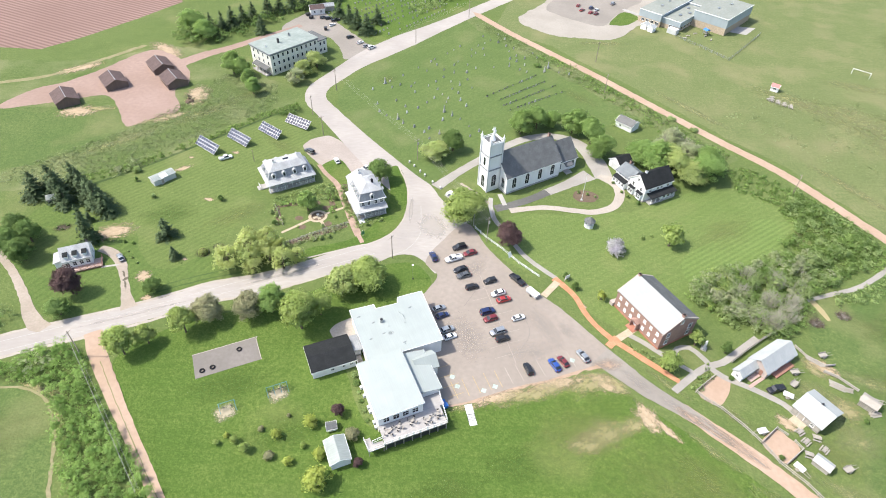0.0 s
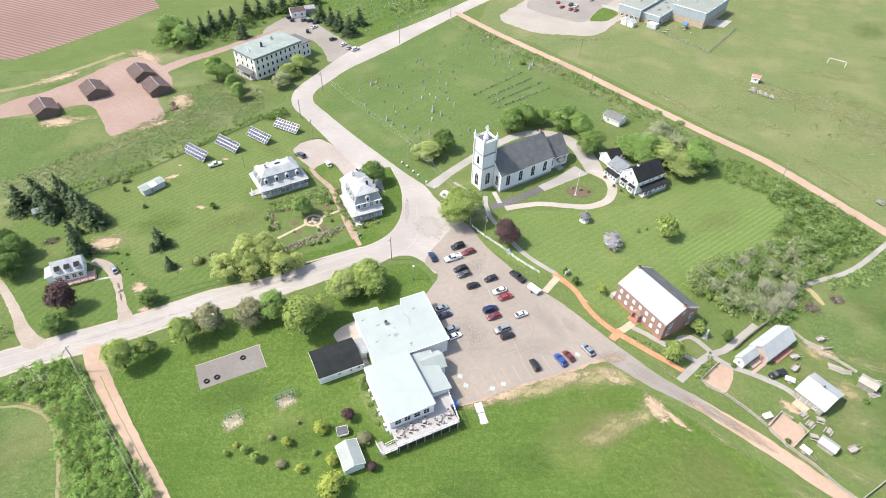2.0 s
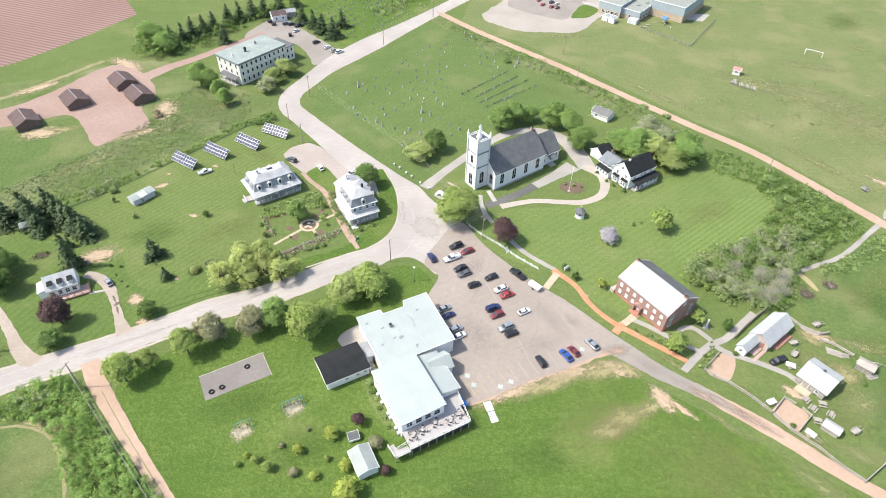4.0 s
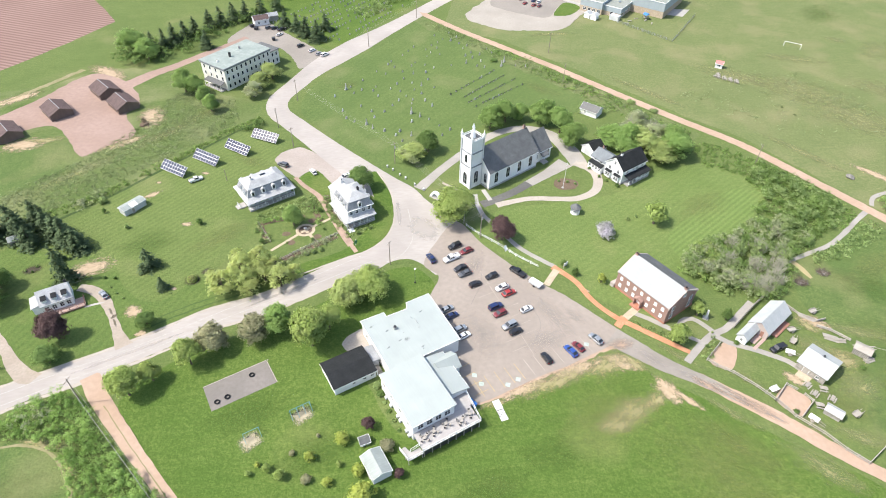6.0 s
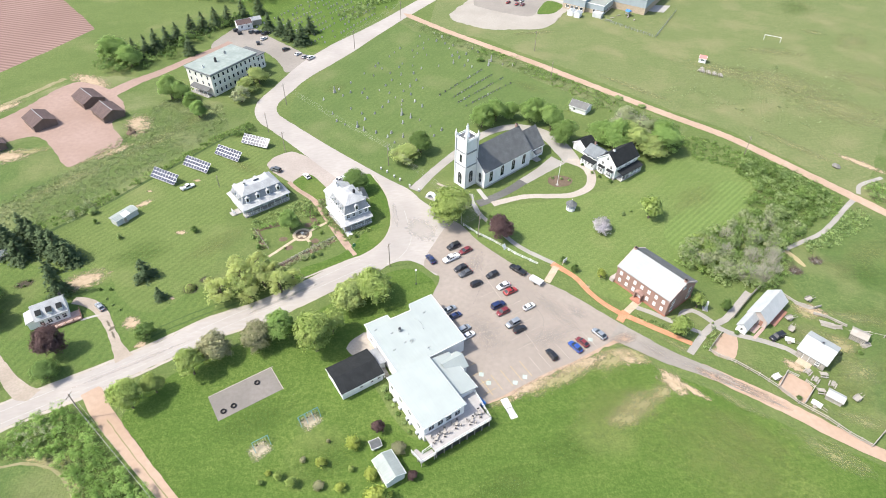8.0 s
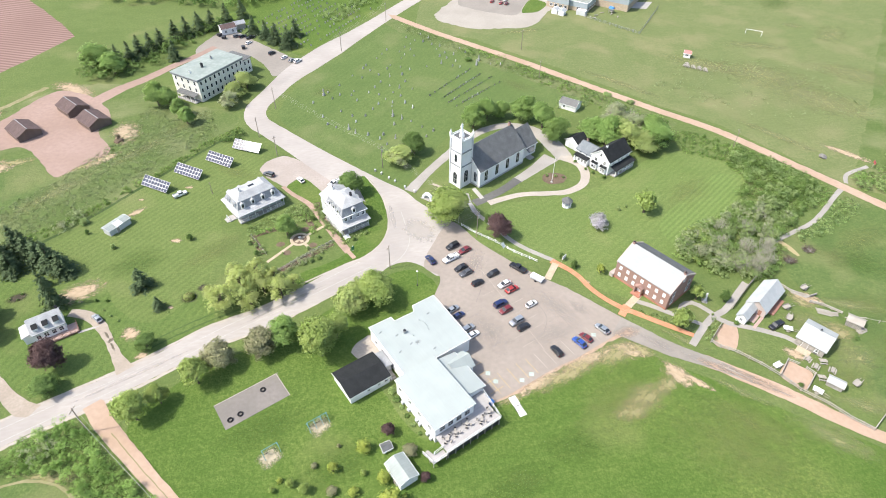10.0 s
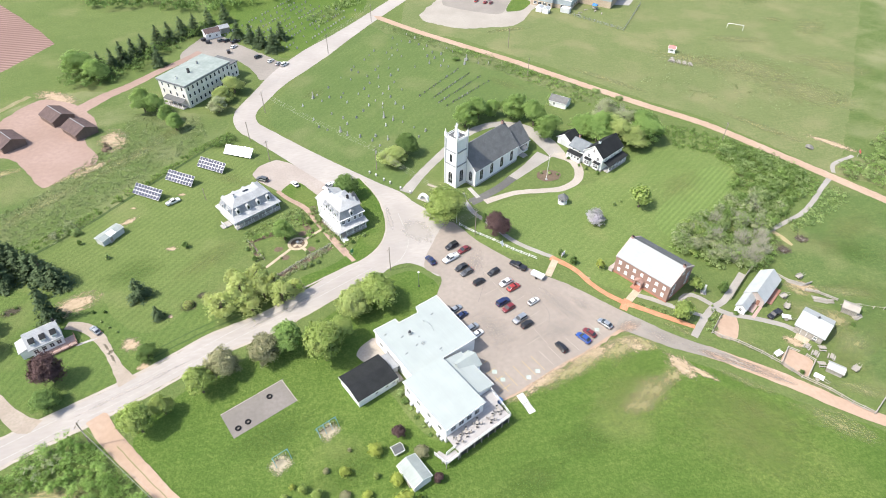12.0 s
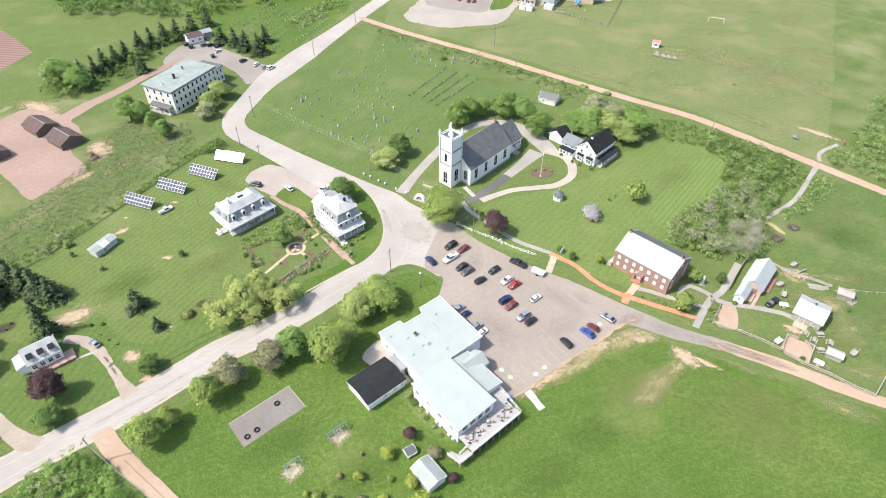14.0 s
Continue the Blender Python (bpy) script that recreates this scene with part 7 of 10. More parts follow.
def plant_all(models, rows, group, wide=1.12):
    """Rows of x, y, radius and height; the models take turns."""
    used = set()
    for i, (x, y, r, h) in enumerate(rows):
        k = i % len(models)
        ob, r0, h0 = models[k]
        m = pose(x, y, 0, 0, 0, (i * 77) % 360) @ Matrix.Diagonal((wide * r / r0, wide * r / r0, h / h0, 1))
        if k in used:
            ob = copy_thing(ob, m)
        else:
            ob.matrix_basis = m
            used.add(k)
        ob["group"] = group


maples = [(tree_model("maple", 11, 4.0, 9.0, LEAFFRESH, "pale green leafy maple tree beside the road", lobes=22, open_=0.45, bare=0.3), 4.0, 9.0), (tree_model("maple", 12, 4.0, 9.0, LEAFFRESH, "broad yellow-green leafy tree", lobes=20, open_=0.35, bare=0.3), 4.0, 9.0), (tree_model("maple", 13, 4.0, 9.0, LEAF, "rounded green leafy tree", lobes=16, open_=0.2, bare=0.3), 4.0, 9.0)]
plant_all(maples[:2], [(-72.1, 87.1, 3.3, 8.6), (-67.6, 90.5, 2.3, 5.6), (-59.9, 94.4, 3.4, 8.6), (-27.6, 101.6, 4.8, 13.0), (-31.6, 96.8, 4.8, 12.4), (-33.4, 101.8, 3.8, 9.6)], "trees along the village road")
plant_all(maples[2:], [(-40.1, 102.0, 3.4, 8.0)], "trees along the village road")
birches = [(tree_model("linden", 21, 4.4, 9.5, LEAFYELLOW, "pale yellow-green spreading tree", open_=0.4), 4.4, 9.5), (tree_model("linden", 22, 4.4, 9.5, LEAFFRESH, "fresh green spreading tree", lobes=15), 4.4, 9.5)]
plant_all(birches, [(-23.4, 109.6, 4.2, 7.6), (-16.4, 112.4, 4.8, 8.4), (-19.8, 113.6, 3.8, 7.2), (9.6, 141.0, 5.2, 11.5), (-0.6, 174.8, 4.4, 7.6)], "spreading trees beside the road")
willows = [(tree_model("willow", 31, 5.5, 9.5, LEAFWILLOW, "yellow-green willow with an open ragged crown", lobes=34, leaves=6000, size=0.34, bare=0.08, open_=1.6), 5.5, 9.5), (tree_model("willow", 32, 5.5, 9.5, LEAFWILLOW, "yellow-green willow leaning over the garden", lobes=30, leaves=5600, size=0.34, bare=0.08, open_=1.6), 5.5, 9.5)]
plant_all(willows, [(-55.6, 117.6, 4.0, 7.4), (-50.2, 120.4, 4.6, 9.6), (-45.0, 120.6, 4.4, 9.4), (-40.6, 118.0, 3.8, 7.6), (-51.0, 125.0, 3.8, 8.4), (-46.4, 125.4, 3.6, 8.0), (-58.6, 121.4, 3.0, 5.4), (-53.0, 129.0, 2.6, 5.0), (-48.0, 116.0, 3.8, 7.2), (-37.0, 120.4, 2.8, 5.4), (-42.4, 123.6, 3.2, 7.0)], "willows at the garden edge")
darks = [(tree_model("lime_tree", 41, 4.2, 9.0, LEAFMID, "dense fresh green shade tree", bare=0.1), 4.2, 9.0), (tree_model("lime_tree", 42, 4.2, 9.0, LEAF, "dense round green tree", lobes=15, bare=0.1), 4.2, 9.0)]
shadys = [(tree_model("oak", 44, 4.2, 9.0, LEAFDARK, "dark green round-crowned tree beside the road", lobes=20), 4.2, 9.0)]
plant_all(shadys, [(5.8, 179.8, 4.2, 7.6), (-18.0, 160.2, 4.3, 9.0), (-93.0, 98.7, 3.3, 5.6), (-72.8, 107.7, 2.6, 4.8), (-112.0, 117.6, 3.8, 8.6), (-116.6, 120.6, 4.0, 9.0), (-114.0, 125.2, 3.6, 8.4), (-118.6, 127.6, 3.8, 8.6)], "dark shade trees", 1.0)
plant_all(darks, [(30.6, 193.0, 4.6, 9.0), (-38.7, 143.6, 3.3, 6.8), (37.1, 197.0, 4.2, 8.8), (43.2, 198.0, 4.3, 9.0), (50.1, 195.0, 4.5, 9.4), (-73.6, 215.5, 4.0, 9.0), (55.8, 187.6, 4.5, 9.6), (-81.0, 229.6, 4.8, 10.6), (57.6, 178.8, 4.5, 9.2), (-77.0, 222.4, 3.8, 9.4), (-86.0, 232.0, 4.0, 9.0)], "shade trees", 1.0)
wood = [(tree_model("ash_tree", 51, 5.0, 11.5, LEAF, "tall green tree in the rectory grove", bare=0.12), 5.0, 11.5), (tree_model("ash_tree", 52, 5.0, 11.5, LEAFGREY, "grey-green half-leafed tree in a grove", open_=0.8, bare=0.12), 5.0, 11.5), (tree_model("ash_tree", 53, 5.0, 11.5, LEAFYELLOW, "yellow-green tree in the rectory grove", lobes=16, bare=0.12), 5.0, 11.5)]
plant_all(wood, [(74.2, 172.0, 5.2, 11.0), (84.6, 186.0, 4.4, 8.0), (81.0, 170.0, 4.6, 9.6), (91.2, 168.0, 5.2, 9.6), (87.6, 180.0, 4.8, 8.6), (86.0, 165.0, 4.6, 9.0), (94.4, 174.0, 4.4, 8.0), (79.6, 183.0, 4.2, 7.6), (79.4, 176.6, 4.6, 9.4), (70.4, 177.0, 4.2, 8.6), (93.0, 180.6, 3.6, 6.6), (-52.7, 240.6, 4.0, 8.4), (-114.5, 271.6, 5.2, 11.0), (-58.7, 225.7, 3.8, 9.4), (-56.8, 233.0, 3.4, 7.4), (-107.5, 264.0, 4.4, 9.0)], "grove trees")
purples = [(tree_model("purple_maple", 61, 4.0, 8.0, LEAFPURPLE, "dark purple-leaved maple on a lawn", lobes=15), 4.0, 8.0)]
plant_all(purples, [(-93.3, 105.8, 3.2, 8.4), (22.5, 130.6, 3.9, 7.4), (-18.9, 72.7, 1.5, 3.2), (-13.0, 60.8, 1.1, 2.2)], "purple-leaved trees")
russets = [(tree_model("crab_apple", 71, 3.4, 7.0, LEAFRUSSET, "russet-green flowering tree on grass", lobes=14), 3.4, 7.0)]
plant_all(russets, [(-45.3, 100.4, 3.4, 7.2), (-55.0, 98.4, 3.0, 7.0), (-15.1, 67.3, 1.3, 2.2), (-31.8, 61.9, 0.9, 1.5), (-34.9, 68.2, 0.55, 1.0), (-29.6, 71.7, 0.35, 0.9)], "russet-leaved trees")
saplings = [(tree_model("sapling", 81, 1.6, 3.4, LEAFGOLD, "young yellow-green ornamental tree", lobes=9, leaves=1500, size=0.27), 1.6, 3.4), (tree_model("sapling", 82, 1.6, 3.4, LEAFFRESH, "young green tree on the lawn", lobes=9, leaves=1500, size=0.27), 1.6, 3.4)]
plant_all(saplings, [(-24.4, 69.9, 1.6, 3.0), (67.2, 95.6, 2.1, 4.6), (-31.2, 66.6, 1.3, 2.7), (58.4, 88.2, 2.2, 4.2), (-21.2, 62.4, 1.5, 3.2), (70.4, 133.0, 3.1, 5.0), (46.1, 110.2, 1.4, 3.4), (-37.0, 63.3, 1.0, 1.9), (-20.6, 56.4, 3.0, 5.4), (-39.9, 65.2, 0.8, 1.4), (-41.9, 66.4, 0.7, 1.2), (-43.4, 64.5, 0.6, 1.1), (-27.5, 60.8, 1.2, 2.0), (-25.2, 64.6, 0.6, 1.0)], "young lawn trees", 0.95)
bushes = [(tree_model("bush", 91, 1.6, 2.4, BUSH, "rounded green garden bush", "bush", lobes=9, leaves=1400, size=0.26, bare=0.05), 1.6, 2.4), (tree_model("bush", 92, 1.6, 2.4, LEAFDARK, "low dark green garden shrub", "bush", lobes=9, leaves=1400, size=0.26, bare=0.05), 1.6, 2.4)]
plant_all(bushes, [(-87.5, 147.2, 0.8, 1.5), (-66.5, 147.0, 1.1, 2.0), (-69.4, 118.6, 0.5, 0.6), (-96.2, 155.6, 1.1, 2.0), (-83.5, 120.0, 0.8, 0.8), (-88.1, 126.3, 0.9, 1.0), (-85.6, 122.6, 0.8, 0.7), (-107.6, 132.8, 0.8, 0.7), (-110.2, 131.4, 0.9, 0.8), (-108.2, 130.8, 0.6, 0.6), (63.2, 135.6, 1.5, 1.8), (37.6, 117.9, 1.5, 2.4), (-32.9, 136.0, 1.5, 2.0), (39.6, 113.7, 1.9, 3.0), (-98.0, 160.6, 3.4, 3.0), (74.2, 93.6, 2.4, 4.4), (66.0, 136.6, 1.1, 1.4), (21.3, 139.2, 1.4, 2.4), (68.6, 89.6, 0.7, 1.2), (20.6, 137.5, 1.2, 1.8), (-34.6, 130.0, 1.7, 1.8), (59.6, 163.4, 1.1, 1.2), (-32.5, 130.6, 1.8, 2.0), (61.4, 158.4, 1.0, 1.1), (-30.2, 131.4, 1.7, 1.8), (63.0, 156.0, 1.1, 1.2), (49.8, 156.6, 1.5, 1.5), (65.6, 152.6, 1.3, 1.4), (47.2, 157.4, 1.3, 1.3), (73.0, 85.6, 1.3, 1.2), (52.2, 155.4, 1.2, 1.2), (77.0, 65.4, 1.2, 1.3), (69.6, 206.2, 1.5, 1.8), (100.2, 75.0, 1.2, 0.9), (62.4, 164.8, 0.9, 1.3), (65.4, 85.6, 1.0, 0.9), (-81.3, 118.0, 0.8, 0.8), (-85.3, 125.8, 0.9, 0.9), (-49.4, 141.6, 1.6, 2.0), (-47.4, 136.6, 1.5, 1.8), (-40.2, 135.6, 0.9, 1.0), (-29.6, 140.6, 0.9, 1.0), (-27.4, 144.6, 1.2, 1.4), (-31.0, 149.4, 1.4, 1.8), (-33.0, 153.6, 1.4, 1.8), (-26.2, 148.6, 0.9, 1.0), (-25.0, 145.2, 0.9, 1.0), (-24.0, 141.4, 0.8, 0.9), (-16.0, 139.6, 1.2, 1.4), (-19.6, 137.6, 1.1, 1.1)], "garden bushes", 0.9)
hedge_more = [(-16.4, 83.0, 0.9, 1.0), (-15.8, 80.8, 0.9, 0.9), (-15.0, 78.6, 0.8, 1.0), (-14.2, 76.2, 0.9, 0.9), (-13.2, 73.6, 0.8, 0.9), (-12.2, 71.2, 0.8, 0.8), (90.6, 207.0, 2.6, 2.6), (42.6, 249.0, 2.4, 3.4), (97.0, 199.0, 2.4, 2.4), (-112.0, 148.0, 2.0, 2.6)]
plant_all([(copy_thing(bushes[0][0], Matrix.Identity(4)), 1.6, 2.4), (copy_thing(bushes[1][0], Matrix.Identity(4)), 1.6, 2.4)], hedge_more, "shrubs by the walls")
def clipped_shrub():
    t = thing("clipped_shrub", "bright green shrub clipped to a dome in a ring of soil", "bush", pose(-64.6, 123.0, 0))
    L = Leaves(97)
    d = L.rng.normal(size=(1500, 3))
    d /= np.linalg.norm(d, axis=1)[:, None]
    d[:, 2] = np.abs(d[:, 2])
    L.put(d * (1.45, 1.45, 1.7) * L.rng.uniform(0.93, 1.02, (1500, 1)) + (0, 0, 0.06), d, L.rng.uniform(0.1, 0.18, 1500))
    part("crown", L.mesh("crown", LEAFFRESH), LEAFFRESH, t)
    part("heart", Geo().tube((0, 0, 0), (0, 0, 1.0), 1.25, 1.1, 14).tube((0, 0, 1.0), (0, 0, 1.55), 1.1, 0.4, 14), MULCH, t, "dark inner twigs")


clipped_shrub()
lilac = tree_model("lilac_bush", 95, 3.1, 4.0, LILAC, "big lilac bush in pale blossom on the lawn", "bush", lobes=16, leaves=2600, size=0.34, bare=0.02)
lilac.matrix_basis = pose(53.5, 129.2, 0)
spruces = [(spruce_model("spruce", 101, 2.6, 9.5, "dense dark green spruce on the grass"), 2.6, 9.5), (spruce_model("spruce", 102, 2.6, 9.5, "ragged dark green spruce tree"), 2.6, 9.5)]
plant_all(spruces, [(-114.0, 152.4, 2.8, 9.0), (-109.6, 148.2, 3.0, 10.0), (-105.7, 145.2, 3.0, 9.6), (-101.6, 141.0, 3.0, 10.0), (-98.4, 138.8, 2.6, 8.4), (-115.4, 145.6, 3.0, 9.8), (-112.2, 142.2, 2.6, 8.0), (-119.0, 149.0, 3.0, 9.6), (-97.9, 126.2, 2.3, 14.0), (-102.0, 135.0, 1.1, 3.6), (-77.0, 129.4, 2.3, 7.4), (-71.8, 120.6, 1.3, 4.2), (-123.0, 146.0, 3.2, 10.0)], "spruces round the small house")
far_spruces = [(copy_thing(spruces[0][0], Matrix.Identity(4)), 2.6, 9.5), (copy_thing(spruces[1][0], Matrix.Identity(4)), 2.6, 9.5)]
plant_all(far_spruces, [(-106.8, 271.4, 3.3, 9.6), (-102.7, 274.4, 3.3, 9.4), (-99.2, 278.6, 3.4, 10.0), (-95.2, 282.6, 3.4, 9.6), (-91.4, 286.6, 3.2, 9.4), (-84.2, 273.4, 3.0, 8.8), (-86.2, 295.2, 3.3, 9.4), (-81.5, 298.2, 3.3, 9.8), (-76.4, 303.0, 3.4, 9.6), (-70.6, 305.4, 3.4, 9.8), (-64.0, 311.0, 3.4, 10.0), (-57.0, 317.0, 3.4, 9.6), (-35.4, 277.4, 3.8, 9.6), (-40.6, 283.2, 3.8, 9.6), (-31.7, 289.4, 3.2, 8.6), (-45.4, 289.6, 3.2, 9.0), (-51.0, 296.0, 3.0, 8.6)], "far row of spruces", 0.95)


def thicket(name, outline, material, seed, label, low=1.0, high=3.0, spacing=2.2, size=0.5, per=46, cover=1.0, category="thicket"):
    """Undergrowth that nobody could count: many clumps of uneven height inside an outline."""
    rng = np.random.default_rng(seed)
    L = Leaves(seed)
    xs, ys = [p[0] for p in outline], [p[1] for p in outline]
    poly = [Vector((*p, 0)) for p in outline]

    def inside(x, y):
        hit = False
        for a, b in zip(poly, poly[1:] + poly[:1]):
            if (a.y > y) != (b.y > y) and x < (b.x - a.x) * (y - a.y) / (b.y - a.y) + a.x:
                hit = not hit
        return hit

    y = min(ys)
    while y < max(ys):
        x = min(xs)
        while x < max(xs):
            px, py = x + rng.uniform(-0.6, 0.6) * spacing, y + rng.uniform(-0.6, 0.6) * spacing
            if inside(px, py) and rng.uniform() < cover:
                n = 0.5 + 0.9 * noise.noise(Vector((px / 7, py / 7, seed))) + rng.uniform(-0.25, 0.25)
                hh = low + (high - low) * min(1, max(0, n))
                r = spacing * rng.uniform(0.4, 0.95) * (0.7 + 0.5 * hh / high)
                k = rng.uniform(0.35, 0.6)
                count = int(per * (0.5 + 0.8 * hh / high))
                L.lobe((px, py, hh * k), (r, r, hh * (1 - k)), count, size, -0.2, heart=(px, py, -6.0) if high < 0.5 else None)
                for j in range(3):
                    a = rng.uniform(0, 6.28)
                    L.lobe((px + r * 0.75 * math.cos(a), py + r * 0.75 * math.sin(a), hh * rng.uniform(0.4, 0.85)), (r * 0.42, r * 0.42, hh * 0.24), count // 5, size, -0.2, heart=(px, py, -6.0) if high < 0.5 else None)
            x += spacing
        y += spacing
    ob = new(name, L.mesh(name, material))
    return tagged(ob, label, category, kind="stuff")


WOOD_EDGE = [(71, 114), (80, 121.5), (92, 125), (104, 132), (112, 130), (114, 118), (104, 113.5), (99, 105), (91, 98.5), (84, 100), (77, 104), (72, 109)]
thicket("wood_thicket", WOOD_EDGE, LEAFGREY, 201, "grey-green half-leafed thicket behind the museum", 2.2, 5.2, 2.6, 0.24, 330, 0.38)
thicket("wood_thicket", WOOD_EDGE, LEAFMID, 231, "fresh green shrubs in the thicket", 1.4, 4.4, 2.8, 0.25, 300, 0.36)
thicket("wood_thicket", WOOD_EDGE, THICKET, 232, "dark green undergrowth of the thicket", 0.6, 2.0, 2.0, 0.26, 110, 0.6)
thicket("wood_thicket", [(71, 114), (80, 121.5), (90, 124), (86, 117), (79, 110), (75, 108)], LEAFFRESH, 233, "bright green bushes at the edge of the thicket", 1.0, 3.0, 2.4, 0.24, 240, 0.5)
thicket("wood_thicket", [(71, 113), (80, 122), (93, 126), (104, 132), (113, 131), (115, 119), (104, 114), (98, 104), (90, 98), (82, 100), (76, 103), (72, 108)], BUSH, 202, "green young growth among the thicket", 1.2, 4.8, 2.4, 0.27, 330, 0.8)
TWIG = two_scale("pale_bare_twigs", (0.34, 0.335, 0.25), (0.43, 0.42, 0.33), (0.24, 0.235, 0.165), 0.5, 3.0, 0.9, 0.0)


def bare_branches(name, rows, seed, label, material=None):
    """Leafless shrubs: rows of x, y, radius, height and the number of shoots."""
    rr = random.Random(seed)
    g = Geo()
    for x, y, r, h, count in rows:
        for _ in range(count):
            a, d = rr.uniform(0, 6.28), rr.uniform(0, 1) ** 0.5
            foot = Vector((x + r * 0.5 * d * math.cos(a), y + r * 0.5 * d * math.sin(a), 0))
            tip = Vector((x + r * d * math.cos(a) + rr.uniform(-0.4, 0.4), y + r * d * math.sin(a) + rr.uniform(-0.4, 0.4), h * (1.1 - 0.5 * d) * rr.uniform(0.75, 1.1)))
            mid = foot.lerp(tip, 0.55) + Vector((rr.uniform(-0.2, 0.2), rr.uniform(-0.2, 0.2), 0.1))
            g.tube(foot, mid, 0.06, 0.045, 3)
            g.tube(mid, tip, 0.045, 0.012, 3)
            for _ in range(3):
                p = mid.lerp(tip, rr.uniform(0, 0.9))
                g.tube(p, p + Vector((rr.uniform(-0.8, 0.8), rr.uniform(-0.8, 0.8), rr.uniform(0.2, 0.8))), 0.03, 0.01, 3)
    ob = new(name, g.mesh(name, material or TWIG))
    return tagged(ob, label, "branches", kind="stuff")


bare_branches("bare_shrubs", [(89, 102.4, 3.4, 5.6, 150), (93.5, 105, 3.4, 5.4, 140), (85.4, 104, 3.2, 5.2, 110), (81.5, 106.6, 2.6, 4.6, 70), (96.4, 109, 3.2, 5.4, 110), (90.5, 109.5, 3.0, 6.0, 90), (100.5, 114.5, 2.8, 5.0, 70), (84, 113, 2.8, 5.4, 70), (95.5, 117, 3.0, 5.6, 70), (76.5, 111, 2.2, 4.4, 50), (104, 123, 2.6, 4.8, 50), (88.5, 120, 2.6, 5.0, 50)], 251, "pale leafless shrubs among the thicket")
bare_branches("brush_heap", [(101.9, 104.3, 2.4, 0.35, 60), (110.2, 107.1, 2.2, 0.3, 50)], 252, "low heaps of cut grey brush on the grass", BARK)
bare_branches("bare_shrubs", [(84.6, 186, 3.6, 8.6, 110), (88, 181, 3.2, 8.4, 80), (80.5, 183.5, 3.0, 8.2, 70)], 253, "half-bare pale branches in the rectory grove")
HEDGE_EDGE = [(104, 134), (113, 143), (111, 152), (119, 161), (126, 151), (132, 141), (134.5, 133), (126, 126.5), (114, 119.5), (112, 131)]
thicket("hedgerow", HEDGE_EDGE, LEAFMID, 203, "dense green hedgerow along the clay lane", 0.6, 2.6, 1.9, 0.25, 190, 0.62, "hedgerow")
thicket("hedgerow", HEDGE_EDGE, BUSH, 224, "pale green shrubs in the hedgerow", 1.0, 3.2, 2.3, 0.25, 240, 0.5, "hedgerow")
thicket("hedgerow", HEDGE_EDGE, THICKET, 225, "low growth under the hedgerow", 0.3, 1.0, 1.5, 0.24, 90, 0.8, "hedgerow")
thicket("hedgerow", [(119, 161), (126, 151), (132, 141), (134.5, 133), (126, 126.5), (128, 123.5), (138, 131.6), (134.5, 141), (128.5, 152), (121, 162.5)], LEAFMID, 226, "low lush weeds between hedgerow and lane", 0.1, 0.5, 1.2, 0.2, 60, 0.9, "weeds")
thicket("hedgerow", [(112, 152.5), (101, 161.5), (97.5, 172), (107, 176.5), (117, 166.5), (120, 160.5)], LEAFMID, 223, "low green scrub at the foot of the clay lane", 0.15, 0.9, 1.5, 0.24, 90, 0.7, "hedgerow")
thicket("hedgerow", [(95, 178), (105, 182), (92, 202), (78, 222), (62, 243), (48, 261), (44, 258), (58, 236), (72, 214), (84, 196)], THICKET, 204, "low green scrub beside the clay lane", 0.2, 1.5, 2.0, 0.3, 60, 0.55, "hedgerow")
thicket("verge_weeds", [(22, 296), (50, 257), (80, 218), (106, 182), (100, 178), (74, 212), (44, 252), (16, 292)], TALLGRASS, 243, "tall weeds of the rough strip", 0.05, 0.3, 1.5, 0.28, 18, 0.6, "tall grass")
thicket("lane_thicket", [(-99, 83.6), (-92, 86.2), (-87, 88.6), (-82.0, 86.2), (-73.7, 76.2), (-61.0, 62.6), (-47.2, 46.2), (-62, 42), (-75, 60), (-79.6, 70), (-84, 75), (-90, 78), (-100, 79)], BRAMBLE, 205, "dense green thicket beside the clay lane", 1.0, 3.4, 1.7, 0.22, 260, 1.0)
thicket("lane_thicket", [(-104, 80.5), (-97, 84), (-90, 86), (-84, 84), (-90, 79), (-100, 78)], LEAFGREY, 206, "pale flowering shrubs in the thicket", 2.0, 3.8, 2.6, 0.3, 140, 0.6)
thicket("lane_thicket", [(-110, 90.5), (-103, 94), (-106, 99), (-116, 104), (-122, 96)], BUSH, 207, "green roadside thicket", 1.5, 3.0, 2.2, 0.42, 50, 0.9)
thicket("ditch_scrub", [(-116, 151), (-98, 163.5), (-80, 181.8), (-62, 200.6), (-54, 207), (-55, 209.4), (-64, 203), (-82, 184), (-100, 167), (-118, 155)], THICKET, 208, "lush green growth along the field ditch", 0.2, 0.8, 1.3, 0.28, 40, 0.85, "hedgerow")
thicket("ditch_bushes", [(-60.5, 200), (-55, 206), (-52, 205), (-53.5, 200.5), (-58, 198)], LEAFDARK, 241, "dark low bushes at the end of the ditch", 1.0, 2.6, 1.6, 0.3, 110, 1.0, "bushes")
thicket("ditch_bushes", [(-107, 160), (-101, 166), (-97, 164), (-103, 157)], LEAFGREY, 242, "half-bare bushes over the ditch", 0.8, 2.6, 1.7, 0.3, 80, 0.9, "bushes")
